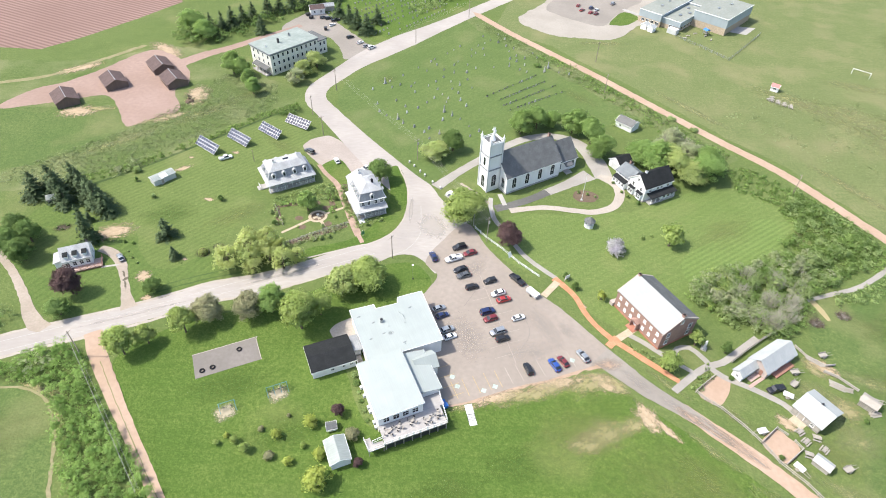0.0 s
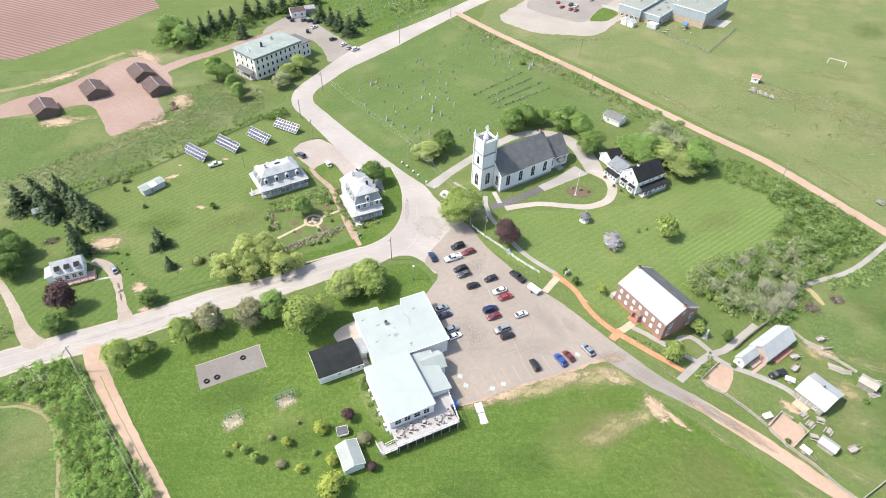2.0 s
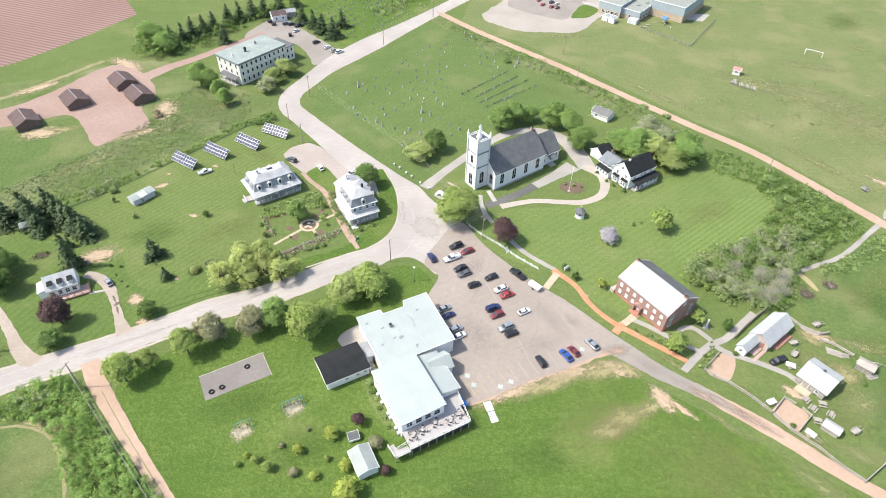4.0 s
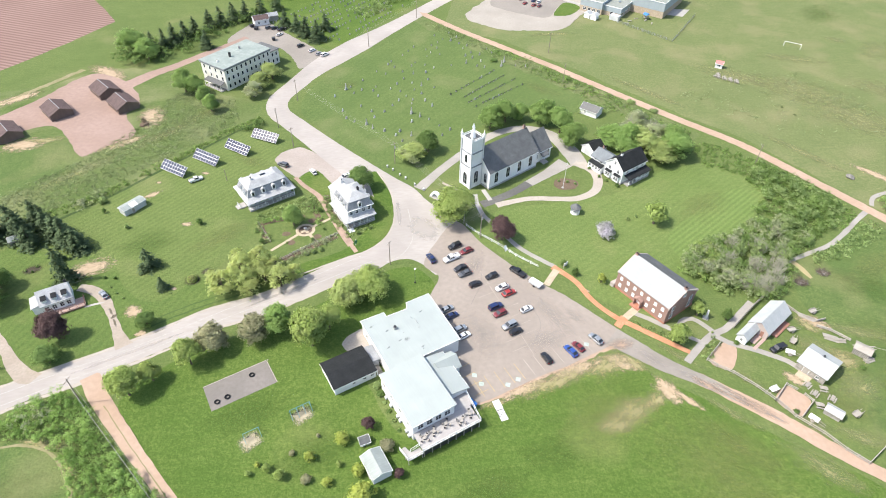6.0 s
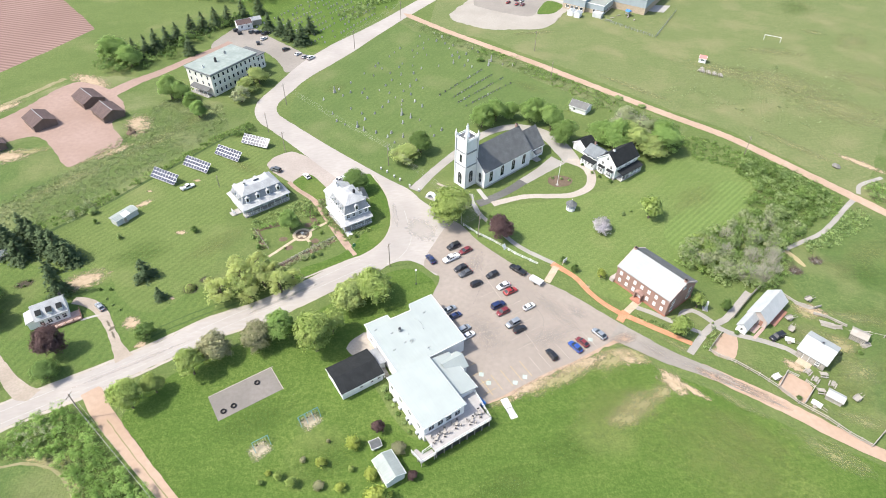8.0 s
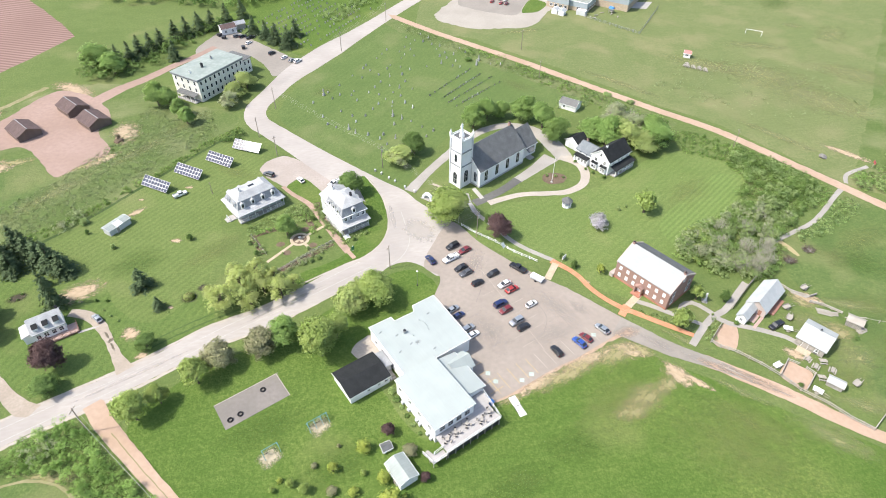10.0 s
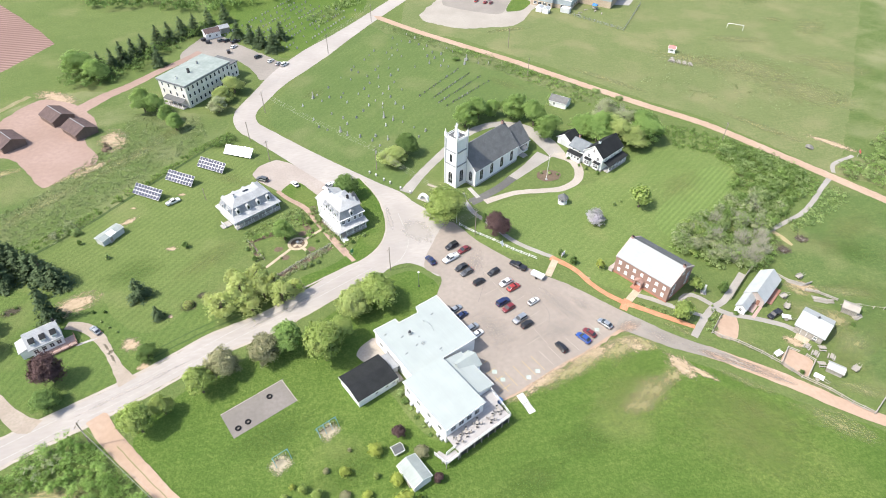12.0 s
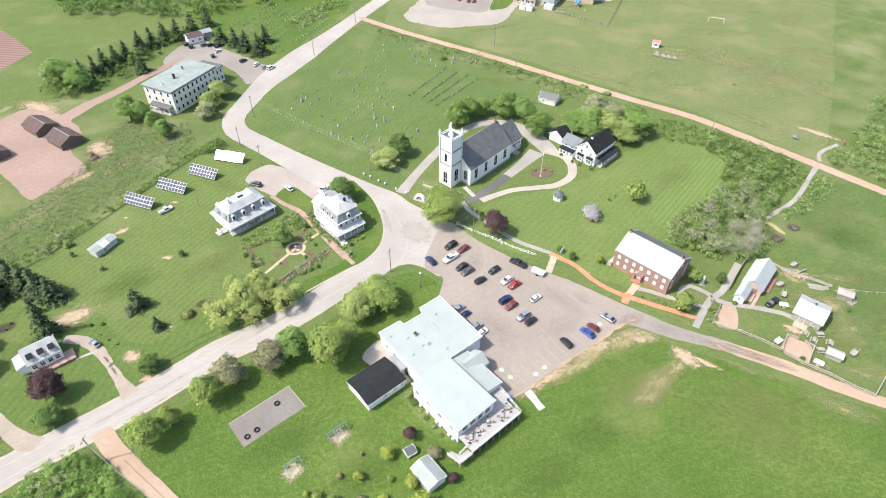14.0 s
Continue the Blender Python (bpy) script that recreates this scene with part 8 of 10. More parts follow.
thicket("meadow_tussocks", [(-150, 150), (-118, 154), (-100, 168), (-80, 188), (-62, 206), (-66, 224), (-90, 232), (-96, 210), (-112, 186), (-130, 168)], TALLGRASS, 209, "tussocks of tall grass and green weeds", 0.05, 0.22, 1.0, 0.24, 18, 0.7, "tall grass")
thicket("field_clumps", [(112, 214), (150, 238), (196, 214), (186, 176), (150, 176), (128, 192)], TALLGRASS, 244, "scattered coarse clumps on the worn sports field", 0.1, 0.35, 3.6, 0.3, 20, 0.4, "tall grass")
TRAIL_EDGE = [(147.2, 135), (153.6, 138.0), (160, 139), (167, 141.5), (174, 148), (186, 156), (200, 164), (215, 150), (190, 118), (164, 104), (156, 116), (150.5, 126), (146.6, 130.6)]
thicket("trail_scrub", TRAIL_EDGE, BUSH, 210, "green scrub beyond the clay lane", 1.0, 3.6, 2.6, 0.28, 200, 0.6)
thicket("trail_scrub", TRAIL_EDGE, LEAFMID, 211, "darker green shrubs in the scrub", 0.6, 2.4, 2.2, 0.27, 130, 0.6)
thicket("meadow_weeds", [(110, 113.6), (119, 116.2), (127, 120.6), (138, 128), (142, 124), (131, 117), (120, 112), (111, 110.6)], BUSH, 211, "low bright green growth beside the trail", 0.3, 1.1, 1.6, 0.32, 60, 0.9, "weeds")
thicket("far_wood", [(-130, 262), (-106, 256), (-96, 264), (-84, 282), (-66, 300), (-60, 312), (-72, 312), (-92, 294), (-112, 274)], LEAFDARK, 212, "dark mixed wood along the far field edge", 1.5, 5.0, 3.0, 0.7, 46, 0.6, "wood")
thicket("far_wood", [(-60, 330), (20, 345), (60, 400), (-40, 430), (-140, 380), (-120, 345)], LEAFDARK, 213, "dark far woodland", 3.0, 8.0, 4.5, 1.0, 50, 0.7, "wood")
thicket("far_hedge", [(-12, 303), (0, 314), (14, 330), (6, 336), (-10, 320), (-22, 309)], BUSH, 214, "green hedge behind the far cemetery", 0.8, 2.6, 2.4, 0.5, 40, 0.8, "hedgerow")
thicket("garden_planting", [(-50, 149), (-44, 152), (-38, 155.5), (-32, 158), (-30, 152), (-34, 149), (-42, 149), (-49, 145)], BUSH, 215, "mixed garden planting before the cottage", 0.3, 1.1, 1.2, 0.26, 34, 0.75, "planting")
thicket("garden_planting", [(-43, 128), (-36, 132.6), (-26, 138.4), (-24.6, 136.8), (-34, 130.4), (-42, 126)], LEAFGREY, 216, "flower border along the garden fence", 0.3, 1.0, 1.1, 0.26, 34, 0.85, "planting")
thicket("garden_planting", [(-27.6, 150.2), (-25, 143), (-22.6, 139), (-14.6, 142), (-14.2, 140.4), (-22.6, 136.4), (-25.6, 141), (-29, 149)], BUSH, 217, "flower border round the tall cottage", 0.2, 0.9, 1.0, 0.24, 30, 0.8, "planting")
thicket("museum_hedge", [(49.5, 94.8), (54, 91.2), (60.4, 85.6), (61, 86.4), (54.6, 92.2), (50, 95.8)], BUSH, 218, "low ragged planting along the red walk", 0.15, 0.5, 0.9, 0.24, 26, 0.8, "planting")
thicket("wild_scrub", [(62.6, 83.4), (68.6, 89), (70.6, 88), (64.4, 81.6)], BUSH, 219, "green scrub round the garden plot", 0.3, 1.0, 1.2, 0.28, 30, 0.8, "planting")

for seed, outline in ((231, [(-30.2, 157.6), (-29.6, 149.6), (-26.6, 143.4), (-23.4, 139.2), (-22.2, 139.9), (-25.2, 143.9), (-27.8, 149.9), (-28.6, 157.6)]), (232, [(-35.4, 153.8), (-33.4, 150.0), (-31.5, 143.0), (-29.8, 143.2), (-31.8, 150.2), (-33.8, 154)]), (233, [(-49.8, 145.4), (-46.5, 136.4), (-45.0, 136.8), (-48.2, 145.2)]), (234, [(-48.4, 144.5), (-41.5, 146.3), (-41.4, 147.9), (-48.4, 146.1)])):
    thicket("garden_planting", outline, BUSH if seed % 2 else LEAF, seed, "mixed green shrubs and flowers in a garden bed", 0.3, 1.2, 0.85, 0.25, 46, 0.85, "planting")
# ---- vehicles ----
def car_paint(name, colour, metal=0.2):
    m, nodes, links, s = shade(name, 0.32, metal, 0.5)
    f = noise_fac(nodes, links, 1.3, 4.0, 0.3, 0.75)
    links.new(blend(nodes, links, f, colour, tuple(v * 0.85 for v in colour)), s.inputs["Base Color"])
    s.inputs["Coat Weight"].default_value = 0.5
    return m


PAINTS = {"black": car_paint("black_car_paint", (0.022, 0.023, 0.026)), "grey": car_paint("grey_car_paint", (0.12, 0.125, 0.13), 0.4), "navy": car_paint("navy_car_paint", (0.02, 0.035, 0.11)), "blue": car_paint("blue_car_paint", (0.03, 0.085, 0.34)), "red": car_paint("red_car_paint", (0.4, 0.04, 0.035)), "maroon": car_paint("maroon_car_paint", (0.2, 0.03, 0.035)), "white": car_paint("white_car_paint", (0.78, 0.78, 0.77), 0), "silver": car_paint("silver_car_paint", (0.42, 0.44, 0.45), 0.6), "sky": car_paint("sky_blue_car_paint", (0.04, 0.25, 0.5))}
TAIL = plain("tail_lamp_plastic", (0.35, 0.02, 0.02), 0.3)
HEADLAMP = plain("headlamp_plastic", (0.7, 0.7, 0.72), 0.15)


def wheel_mesh():
    g, n = Geo(), 16
    turn = [(math.cos(2 * math.pi * i / n), math.sin(2 * math.pi * i / n)) for i in range(n)]
    g.loft([[(c * r, y, s * r) for c, s in turn] for r, y in ((0.2, -0.09), (0.3, -0.11), (0.33, -0.08), (0.33, 0.08), (0.3, 0.11), (0.2, 0.09))])
    rim = Geo()
    rim.loft([[(c * r, y, s * r) for c, s in turn] for r, y in ((0.05, -0.125), (0.19, -0.1), (0.21, -0.115), (0.21, 0.115), (0.19, 0.1), (0.05, 0.125))])
    return g.mesh("tyre", RUBBER, True), rim.mesh("rim", STEEL)


TYRE, RIM = wheel_mesh()


def car_model(kind, paint, label):
    """A vehicle that points along +x, with its wheels on the ground."""
    c = thing("pickup_truck" if kind == "pickup" else "car", label, "pickup" if kind == "pickup" else "car", Matrix.Identity(4), "parked vehicles")
    length, width, belt, top = {"sedan": (4.6, 1.8, 0.92, 1.44), "suv": (4.6, 1.86, 1.02, 1.68), "hatch": (4.2, 1.76, 0.92, 1.5), "pickup": (5.7, 1.95, 1.05, 1.8)}[kind]
    h, w = length / 2, width / 2
    side = {"sedan": [(-h, 0.42), (-h + 0.04, 0.8), (-h + 0.25, belt - 0.02), (-1.1, belt + 0.02), (0.9, belt), (h - 0.35, belt - 0.16), (h - 0.05, 0.66), (h, 0.4)], "suv": [(-h, 0.45), (-h + 0.02, 0.95), (-h + 0.12, belt), (-1.2, belt + 0.02), (1.0, belt), (h - 0.3, belt - 0.1), (h - 0.03, 0.75), (h, 0.45)], "hatch": [(-h, 0.42), (-h + 0.02, 0.85), (-h + 0.14, belt), (-1.0, belt + 0.02), (0.9, belt), (h - 0.35, belt - 0.15), (h - 0.05, 0.65), (h, 0.4)], "pickup": [(-h, 0.55), (-h, belt), (-h + 0.1, belt + 0.02), (-0.9, belt + 0.02), (1.2, belt), (h - 0.2, belt - 0.06), (h - 0.02, 0.85), (h, 0.5)]}[kind]
    outline = side + [(h - 0.1, 0.22), (-h + 0.1, 0.22)]
    rings = []
    for y, inset, drop in ((-w, 0.34, 0.1), (-w + 0.06, 0.2, 0.03), (-w + 0.22, 0.08, 0.0), (-w + 0.55, 0.0, -0.02), (w - 0.55, 0.0, -0.02), (w - 0.22, 0.08, 0.0), (w - 0.06, 0.2, 0.03), (w, 0.34, 0.1)):
        rings.append([(x * (1 - inset / h), y, z - drop if z > 0.6 else z + drop) for x, z in outline])
    part("body", Geo().loft(rings), paint, c, smooth=True)
    cab = {"sedan": [(-1.95, belt), (-1.2, top), (0.2, top), (1.15, belt)], "suv": [(-2.15, belt), (-1.9, top - 0.04), (0.35, top), (1.1, belt)], "hatch": [(-1.9, belt), (-1.5, top - 0.05), (0.25, top), (1.05, belt)], "pickup": [(-0.75, belt), (-0.6, top - 0.02), (0.65, top), (1.35, belt)]}[kind]
    ins = 0.16
    cabin = part("cabin", Geo().loft([[(x, -w + 0.1 + (ins if z > belt else 0), z) for x, z in cab], [(x, w - 0.1 - (ins if z > belt else 0), z) for x, z in cab]]), GLASS, c, "dark glass cabin")
    (x1, z1), (x2, z2) = cab[1], cab[2]
    part("roof", Geo().loft([[(x1 - 0.06, s * wy, z1 - 0.03 + dz), (x2 + 0.06, s * wy, z2 - 0.03 + dz), (x2 - 0.04, s * wy, z2 + dz), (x1 + 0.04, s * wy, z1 + dz)] for s, wy, dz in ((-1, w - 0.2, 0.0), (-1, w - 0.34, 0.05), (1, w - 0.34, 0.05), (1, w - 0.2, 0.0))]), paint, cabin)
    pil = Geo()
    for s in (-1, 1):
        for a, b in ((cab[0], cab[1]), (cab[3], cab[2]), (((cab[0][0] + cab[3][0]) / 2 - 0.1, belt), ((x1 + x2) / 2 - 0.1, (z1 + z2) / 2))):
            pil.tube((a[0], s * (w - 0.09), a[1]), (b[0], s * (w - 0.25), b[1]), 0.045, sides=4)
    part("pillar", pil, paint, cabin)
    if kind == "pickup":
        part("bed", Geo().box(-h + 0.12, -0.85, -w + 0.14, w - 0.14, belt - 0.02, belt + 0.035), DARKMETAL, c, "open dark load bed")
        part("bed_wall", Geo().box(-h + 0.02, -0.8, -w + 0.04, -w + 0.14, belt - 0.1, belt + 0.16).box(-h + 0.02, -0.8, w - 0.14, w - 0.04, belt - 0.1, belt + 0.16).box(-h + 0.02, -h + 0.12, -w + 0.14, w - 0.14, belt - 0.1, belt + 0.16), paint, c)
    for s in (-1, 1):
        part("headlight", Geo().box(h - 0.24, h - 0.08, s * (w - 0.5) - 0.14, s * (w - 0.5) + 0.14, 0.6, 0.72), HEADLAMP, c)
        part("tail_light", Geo().box(-h - 0.005, -h + 0.08, s * (w - 0.3) - 0.14, s * (w - 0.3) + 0.14, 0.72, 0.9), TAIL, c)
        part("mirror", Geo().box(0.72, 0.88, s * (w + 0.02), s * (w + 0.16), belt - 0.02, belt + 0.12), paint, c)
        for x in (-h * 0.58, h * 0.62):
            k = 1.12 if kind in ("pickup", "suv") else 1.0
            wheel = part("wheel", TYRE, None, c, m=pose(x, s * (w - 0.1), 0.33 * k) @ Matrix.Scale(k, 4))
            part("rim", RIM, None, wheel)
    part("bumper", Geo().box(h - 0.12, h + 0.04, -w + 0.15, w - 0.15, 0.35, 0.52), DARKMETAL, c)
    part("bumper", Geo().box(-h - 0.04, -h + 0.12, -w + 0.15, w - 0.15, 0.36, 0.54), DARKMETAL, c)
    return c


_models = {}


def park(rows):
    """Rows of body, paint, x, y and heading in degrees."""
    for kind, paint, x, y, turn in rows:
        m = pose(x, y, 0.075, 0, 0, turn) @ Matrix.Scale(0.89, 4)
        if (kind, paint) in _models:
            copy_thing(_models[kind, paint], m)
        else:
            what = {"sedan": "sedan", "suv": "sport utility car", "hatch": "hatchback", "pickup": "pickup truck"}[kind]
            _models[kind, paint] = car_model(kind, PAINTS[paint], f"{'sky blue' if paint == 'sky' else paint} {what} parked on the ground")
            _models[kind, paint].matrix_basis = m


park([("suv", "black", 8.1, 128.7, 204), ("sedan", "maroon", 11.1, 126.3, 204), ("pickup", "white", 6.4, 123.7, 204), ("sedan", "black", 8.4, 119.4, 202), ("sedan", "grey", 9.3, 117.2, 202), ("suv", "black", 11.5, 112.8, 22), ("suv", "black", 16.5, 115.4, 202), ("sedan", "white", 18.5, 110.8, 202), ("sedan", "red", 19.9, 108.6, 22)])
park([("suv", "navy", 15.4, 104.1, 22), ("hatch", "maroon", 16.1, 101.7, 202), ("sedan", "white", 23.3, 102.4, 23), ("suv", "silver", 17.7, 97.4, 203), ("suv", "black", 18.9, 95.3, 23), ("pickup", "black", 24.0, 116.2, 128), ("suv", "black", 24.5, 86.3, 108), ("sedan", "blue", 31.0, 87.7, 117), ("sedan", "maroon", 33.2, 88.9, 120), ("sedan", "silver", 38.3, 90.7, 120), ("sedan", "navy", 0.7, 124.3, 110)])
park([("sedan", "silver", 2.7, 104.7, 26), ("sedan", "navy", 3.6, 102.3, 26), ("hatch", "silver", 5.0, 97.6, 26), ("sedan", "white", 5.7, 95.4, 26), ("suv", "grey", -44.0, 175.6, 146), ("sedan", "white", -33.8, 170.5, 118), ("pickup", "white", -23.2, 166.6, 216), ("sedan", "silver", -86.5, 119.6, 130), ("pickup", "black", 82.6, 82.9, 197), ("sedan", "white", -53.1, 285.0, 48), ("suv", "black", -42.7, 271.5, 40), ("sedan", "white", -37.4, 266.1, 48), ("sedan", "silver", -34.2, 262.5, 44), ("suv", "white", -31.7, 261.1, 44)])
park([("sedan", "red", 71.3, 322.0, 60), ("sedan", "red", 72.3, 315.8, 50), ("suv", "navy", 77.7, 319.1, 50), ("sedan", "white", 80.1, 317.0, 50), ("sedan", "red", 76.4, 312.8, 50), ("sedan", "maroon", 79.1, 311.5, 50), ("suv", "silver", 90.5, 326.5, 50), ("pickup", "white", -71.6, 169.9, 30), ("suv", "black", -56.0, 292.6, 30), ("suv", "grey", -58.8, 293.4, 30), ("pickup", "black", -52.4, 290.8, 30)])

trailer = thing("utility_trailer", "white-covered utility trailer behind a pickup", "trailer", pose(28.0, 110.9, 0.075, 0, 0, -50) @ Matrix.Scale(0.9, 4))
part("box", Geo().loft([[(-2.2, y, 0.55), (1.7, y, 0.55), (1.7, y, 1.35), (-2.2, y, 1.35)] for y in (-0.95, 0.95)]), GREYSIDE, trailer)
part("cover", Geo().loft([[(-2.3, y, z) , (1.8, y, z), (1.8, y, z + 0.06), (-2.3, y, z + 0.06)] for y, z in ((-1.02, 1.35), (0, 1.5), (1.02, 1.35))]), WHITEP, trailer)
part("drawbar", Geo().tube((-2.2, 0, 0.5), (-3.4, 0, 0.5), 0.06), DARKMETAL, trailer)
for s in (-1, 1):
    part("wheel", TYRE, None, trailer, m=pose(-0.2, s * 1.08, 0.33))
# ---- churchyard ----
def stone_models():
    out = []
    for mat, label, kind in ((STONE, "grey granite gravestone on a low base", "slab"), (WHITEP, "white marble gravestone on a base", "round"), (DARKSTONE, "polished black granite gravestone", "slab"), (STONE, "tall grey stone grave monument", "tall")):
        s = thing("gravestone", label, "gravestone", Matrix.Identity(4), "cemetery stones")
        part("base", Geo().box(-0.5, 0.5, -0.22, 0.22, 0, 0.22), STONE if mat is not WHITEP else CONCRETE, s)
        if kind == "slab":
            g = Geo().loft([[(x, y, z) for x, z in ((-0.4, 0.22), (0.4, 0.22), (0.4, 0.85), (0.25, 0.98), (-0.25, 0.98), (-0.4, 0.85))] for y in (-0.1, 0.1)])
        elif kind == "round":
            o = [(-0.3, 0.22), (0.3, 0.22), (0.3, 0.9)] + [(0.3 * math.cos(a), 0.9 + 0.3 * math.sin(a)) for a in (0.5, 1.05, 1.57, 2.09, 2.64)] + [(-0.3, 0.9)]
            g = Geo().loft([[(x, y, z) for x, z in o] for y in (-0.07, 0.07)])
        else:
            g = Geo().box(-0.3, 0.3, -0.25, 0.25, 0.22, 0.8).tube((0, 0, 0.8), (0, 0, 2.1), 0.22, 0.14, 4)
        part("stone", g, mat, s)
        out.append(s)
    return out


stones = stone_models()
_first = set()


def set_stone(k, x, y, turn, size=1.0):
    m = pose(x, y, 0.02, 0, 0, turn) @ Matrix.Scale(size, 4)
    if k in _first:
        copy_thing(stones[k], m)
    else:
        _first.add(k)
        stones[k].matrix_basis = m


rng = random.Random(5)
row_a, row_b = Vector((0.64, 0.77, 0)), Vector((0.77, -0.64, 0))
for i in range(17):
    for j in range(12):
        p = Vector((-34, 214, 0)) + row_a * (5.6 * i + rng.uniform(-1.6, 1.6)) + row_b * (4.6 * j + rng.uniform(-0.8, 0.8))
        edge = min(p.x + 36, 300 - p.y)
        if rng.random() < 0.68 and -34 < p.x < 66 and 172 < p.y < 292 and (p.y - 172) > (8 - p.x) * 1.05 and (p.y + 1.32 * p.x) < 318 and not (14 < p.x < 54 and 196 < p.y < 242) and (p.y < 268 + p.x * 1.15):
            set_stone(rng.choice((0, 0, 0, 0, 1, 1, 3)), p.x, p.y, 50 + rng.uniform(-8, 8), rng.choice((0.65, 0.75, 0.85, 0.95, 1.15)))
rng = random.Random(8)
for a, b in (((19.5, 220.3), (40.8, 239.6)), ((23.7, 216.8), (45.2, 235.6)), ((25.6, 213.0), (48.5, 231.4)), ((26.8, 208.9), (52.0, 227.1))):
    a, b = Vector((*a, 0)), Vector((*b, 0))
    way("grave_strip", [tuple(a.lerp(b, k / 4))[:2] for k in range(5)], 0.7, 0.04, SWALE, "narrow dark strip under a row of graves", "strip", 0.12, rise=0.004)
    for j in range(18):
        if rng.random() < 0.85:
            p = a.lerp(b, j / 17) + Vector((0.63, -0.78, 0)) * rng.uniform(-0.15, 0.15) + Vector((0.78, 0.63, 0)) * rng.uniform(-0.3, 0.3)
            set_stone(rng.choice((2, 2, 2, 2, 0)), p.x, p.y, 38 + rng.uniform(-4, 4), rng.uniform(0.7, 1.05))
g = Geo()
for row in range(9):
    for k in range(22):
        if rng.random() < 0.72:
            p = Vector((-27, 275, 0)) + Vector((36, 44, 0)) * ((k + rng.uniform(-0.2, 0.2)) / 22) + Vector((-34, 24, 0)) * (row / 8.5)
            g.box(p.x - 0.32, p.x + 0.32, p.y - 0.14, p.y + 0.14, 0, rng.uniform(0.6, 1.1))
solo("far_gravestones", g, STONE, "many small stones of the far cemetery", "gravestones", kind="stuff")

arch = thing("memorial_arch", "white arched grotto facing the road", "monument", pose(5.4, 152.8, 0, 0, 0, -45))
o = [(2.0 * math.cos(t), 2.3 * math.sin(t)) for t in [k * math.pi / 10 for k in range(11)]]
inner = [(1.3 * math.cos(t), 1.7 * math.sin(t)) for t in [k * math.pi / 10 for k in range(10, -1, -1)]]
part("arch", Geo().loft([[(x, y, z) for x, z in o + inner] for y in (-0.5, 0.5)], cap=False).add([(x, -0.5, z) for x, z in o + inner[::-1]], [(i, i + 1, i + 12, i + 11) for i in range(10)]).add([(x, 0.5, z) for x, z in o + inner[::-1]], [(i + 11, i + 12, i + 1, i) for i in range(10)]), WHITEP, arch)
part("plinth", Geo().box(-2.2, 2.2, -0.8, 0.8, 0, 0.18), CONCRETE, arch)
for x, y in ((-9.0, 171.4), (-7.2, 169.3), (-5.1, 166.2), (-3.4, 164.0), (-0.7, 160.2), (1.9, 157.2)):
    k = thing("boundary_stone", "grey boundary stone with a white cap beside the road", "stone", pose(x, y, 0), "boundary stones")
    part("post", Geo().tube((0, 0, 0), (0, 0, 0.7), 0.3, 0.26), STONE, k)
    part("cap", Geo().dome(0, 0, 0.7, 0.34, 0.28), WHITEP, k)

# ---- poles and wires ----
def pole(x, y, h, turn=0, lamp=False):
    p = thing("utility_pole", "weathered wooden utility pole with crossarm", "pole", pose(x, y, 0, 0, 0, turn), "utility poles")
    part("post", Geo().tube((0, 0, -0.1), (0, 0, h), 0.14, 0.09), POLEWOOD, p)
    part("crossarm", Geo().box(-1.05, 1.05, 0.1, 0.19, h - 0.78, h - 0.67), POLEWOOD, p)
    for u in (-1.0, -0.4, 0.4, 1.0):
        part("insulator", Geo().tube((u, 0.16, h - 0.66), (u, 0.16, h - 0.48), 0.05), STEEL, p)
    if lamp:
        part("transformer", Geo().tube((0, -0.35, h - 2.2), (0, -0.35, h - 1.3), 0.24), STEEL, p)


def wire(a, b, sag=0.8, offsets=(-1.0, -0.4, 0.4, 1.0), r=0.016, material=None):
    """Lines hung between two pole heads."""
    a, b = Vector(a), Vector(b)
    d = (b - a).normalized()
    s = Vector((-d.y, d.x, 0))
    for off in offsets:
        g = Geo()
        pts = [a.lerp(b, t) + s * off - Vector((0, 0, sag * 4 * t * (1 - t) + 0.5)) for t in [k / 8 for k in range(9)]]
        g.loft([[p + s * r, p + Vector((0, 0, r)), p - s * r, p - Vector((0, 0, r))] for p in pts])
        solo("overhead_wire", g, material or CONCRETE, "thin overhead wire between the poles", "wire", group="overhead wires")


POLES = [(-6.3, 173.2, 8.6), (-41.5, 220.9, 9.0), (-47.5, 201.1, 8.0), (-41.2, 187.0, 8.0), (-11.9, 268.9, 9.0), (13.1, 301.2, 9.0), (69.4, 255.7, 9.5), (67.9, 226.2, 8.5), (118.2, 160.0, 8.5), (16.2, 132.2, 9.3), (-11.0, 123.6, 8.5), (-81.9, 86.0, 9.3)]
for i, (x, y, h) in enumerate(POLES):
    pole(x, y, h, 35 + 20 * (i % 3), i in (0, 9))
for i, j in ((9, 0), (0, 1), (1, 4), (4, 5), (9, 10)):
    wire(POLES[i], POLES[j])
wire((-81.9, 86.0, 9.3), (-52, 50, 9.0), 0.8, (-0.3,), 0.04, CONCRETE)
wire((-81.9, 86.0, 9.3), (-52, 50, 9.0), 0.8, (0.4,))
lamp = thing("street_lamp", "tall slim metal street lamp", "lamp", pose(12.4, 139.2, 0))
part("post", Geo().tube((0, 0, 0), (0, 0, 7.2), 0.09, 0.06), STEEL, lamp)
part("arm", Geo().tube((0, 0, 7.1), (-1.4, -0.6, 7.5), 0.05), STEEL, lamp)
part("lamp_head", Geo().box(-1.9, -1.2, -0.85, -0.5, 7.42, 7.58), WHITEP, lamp)
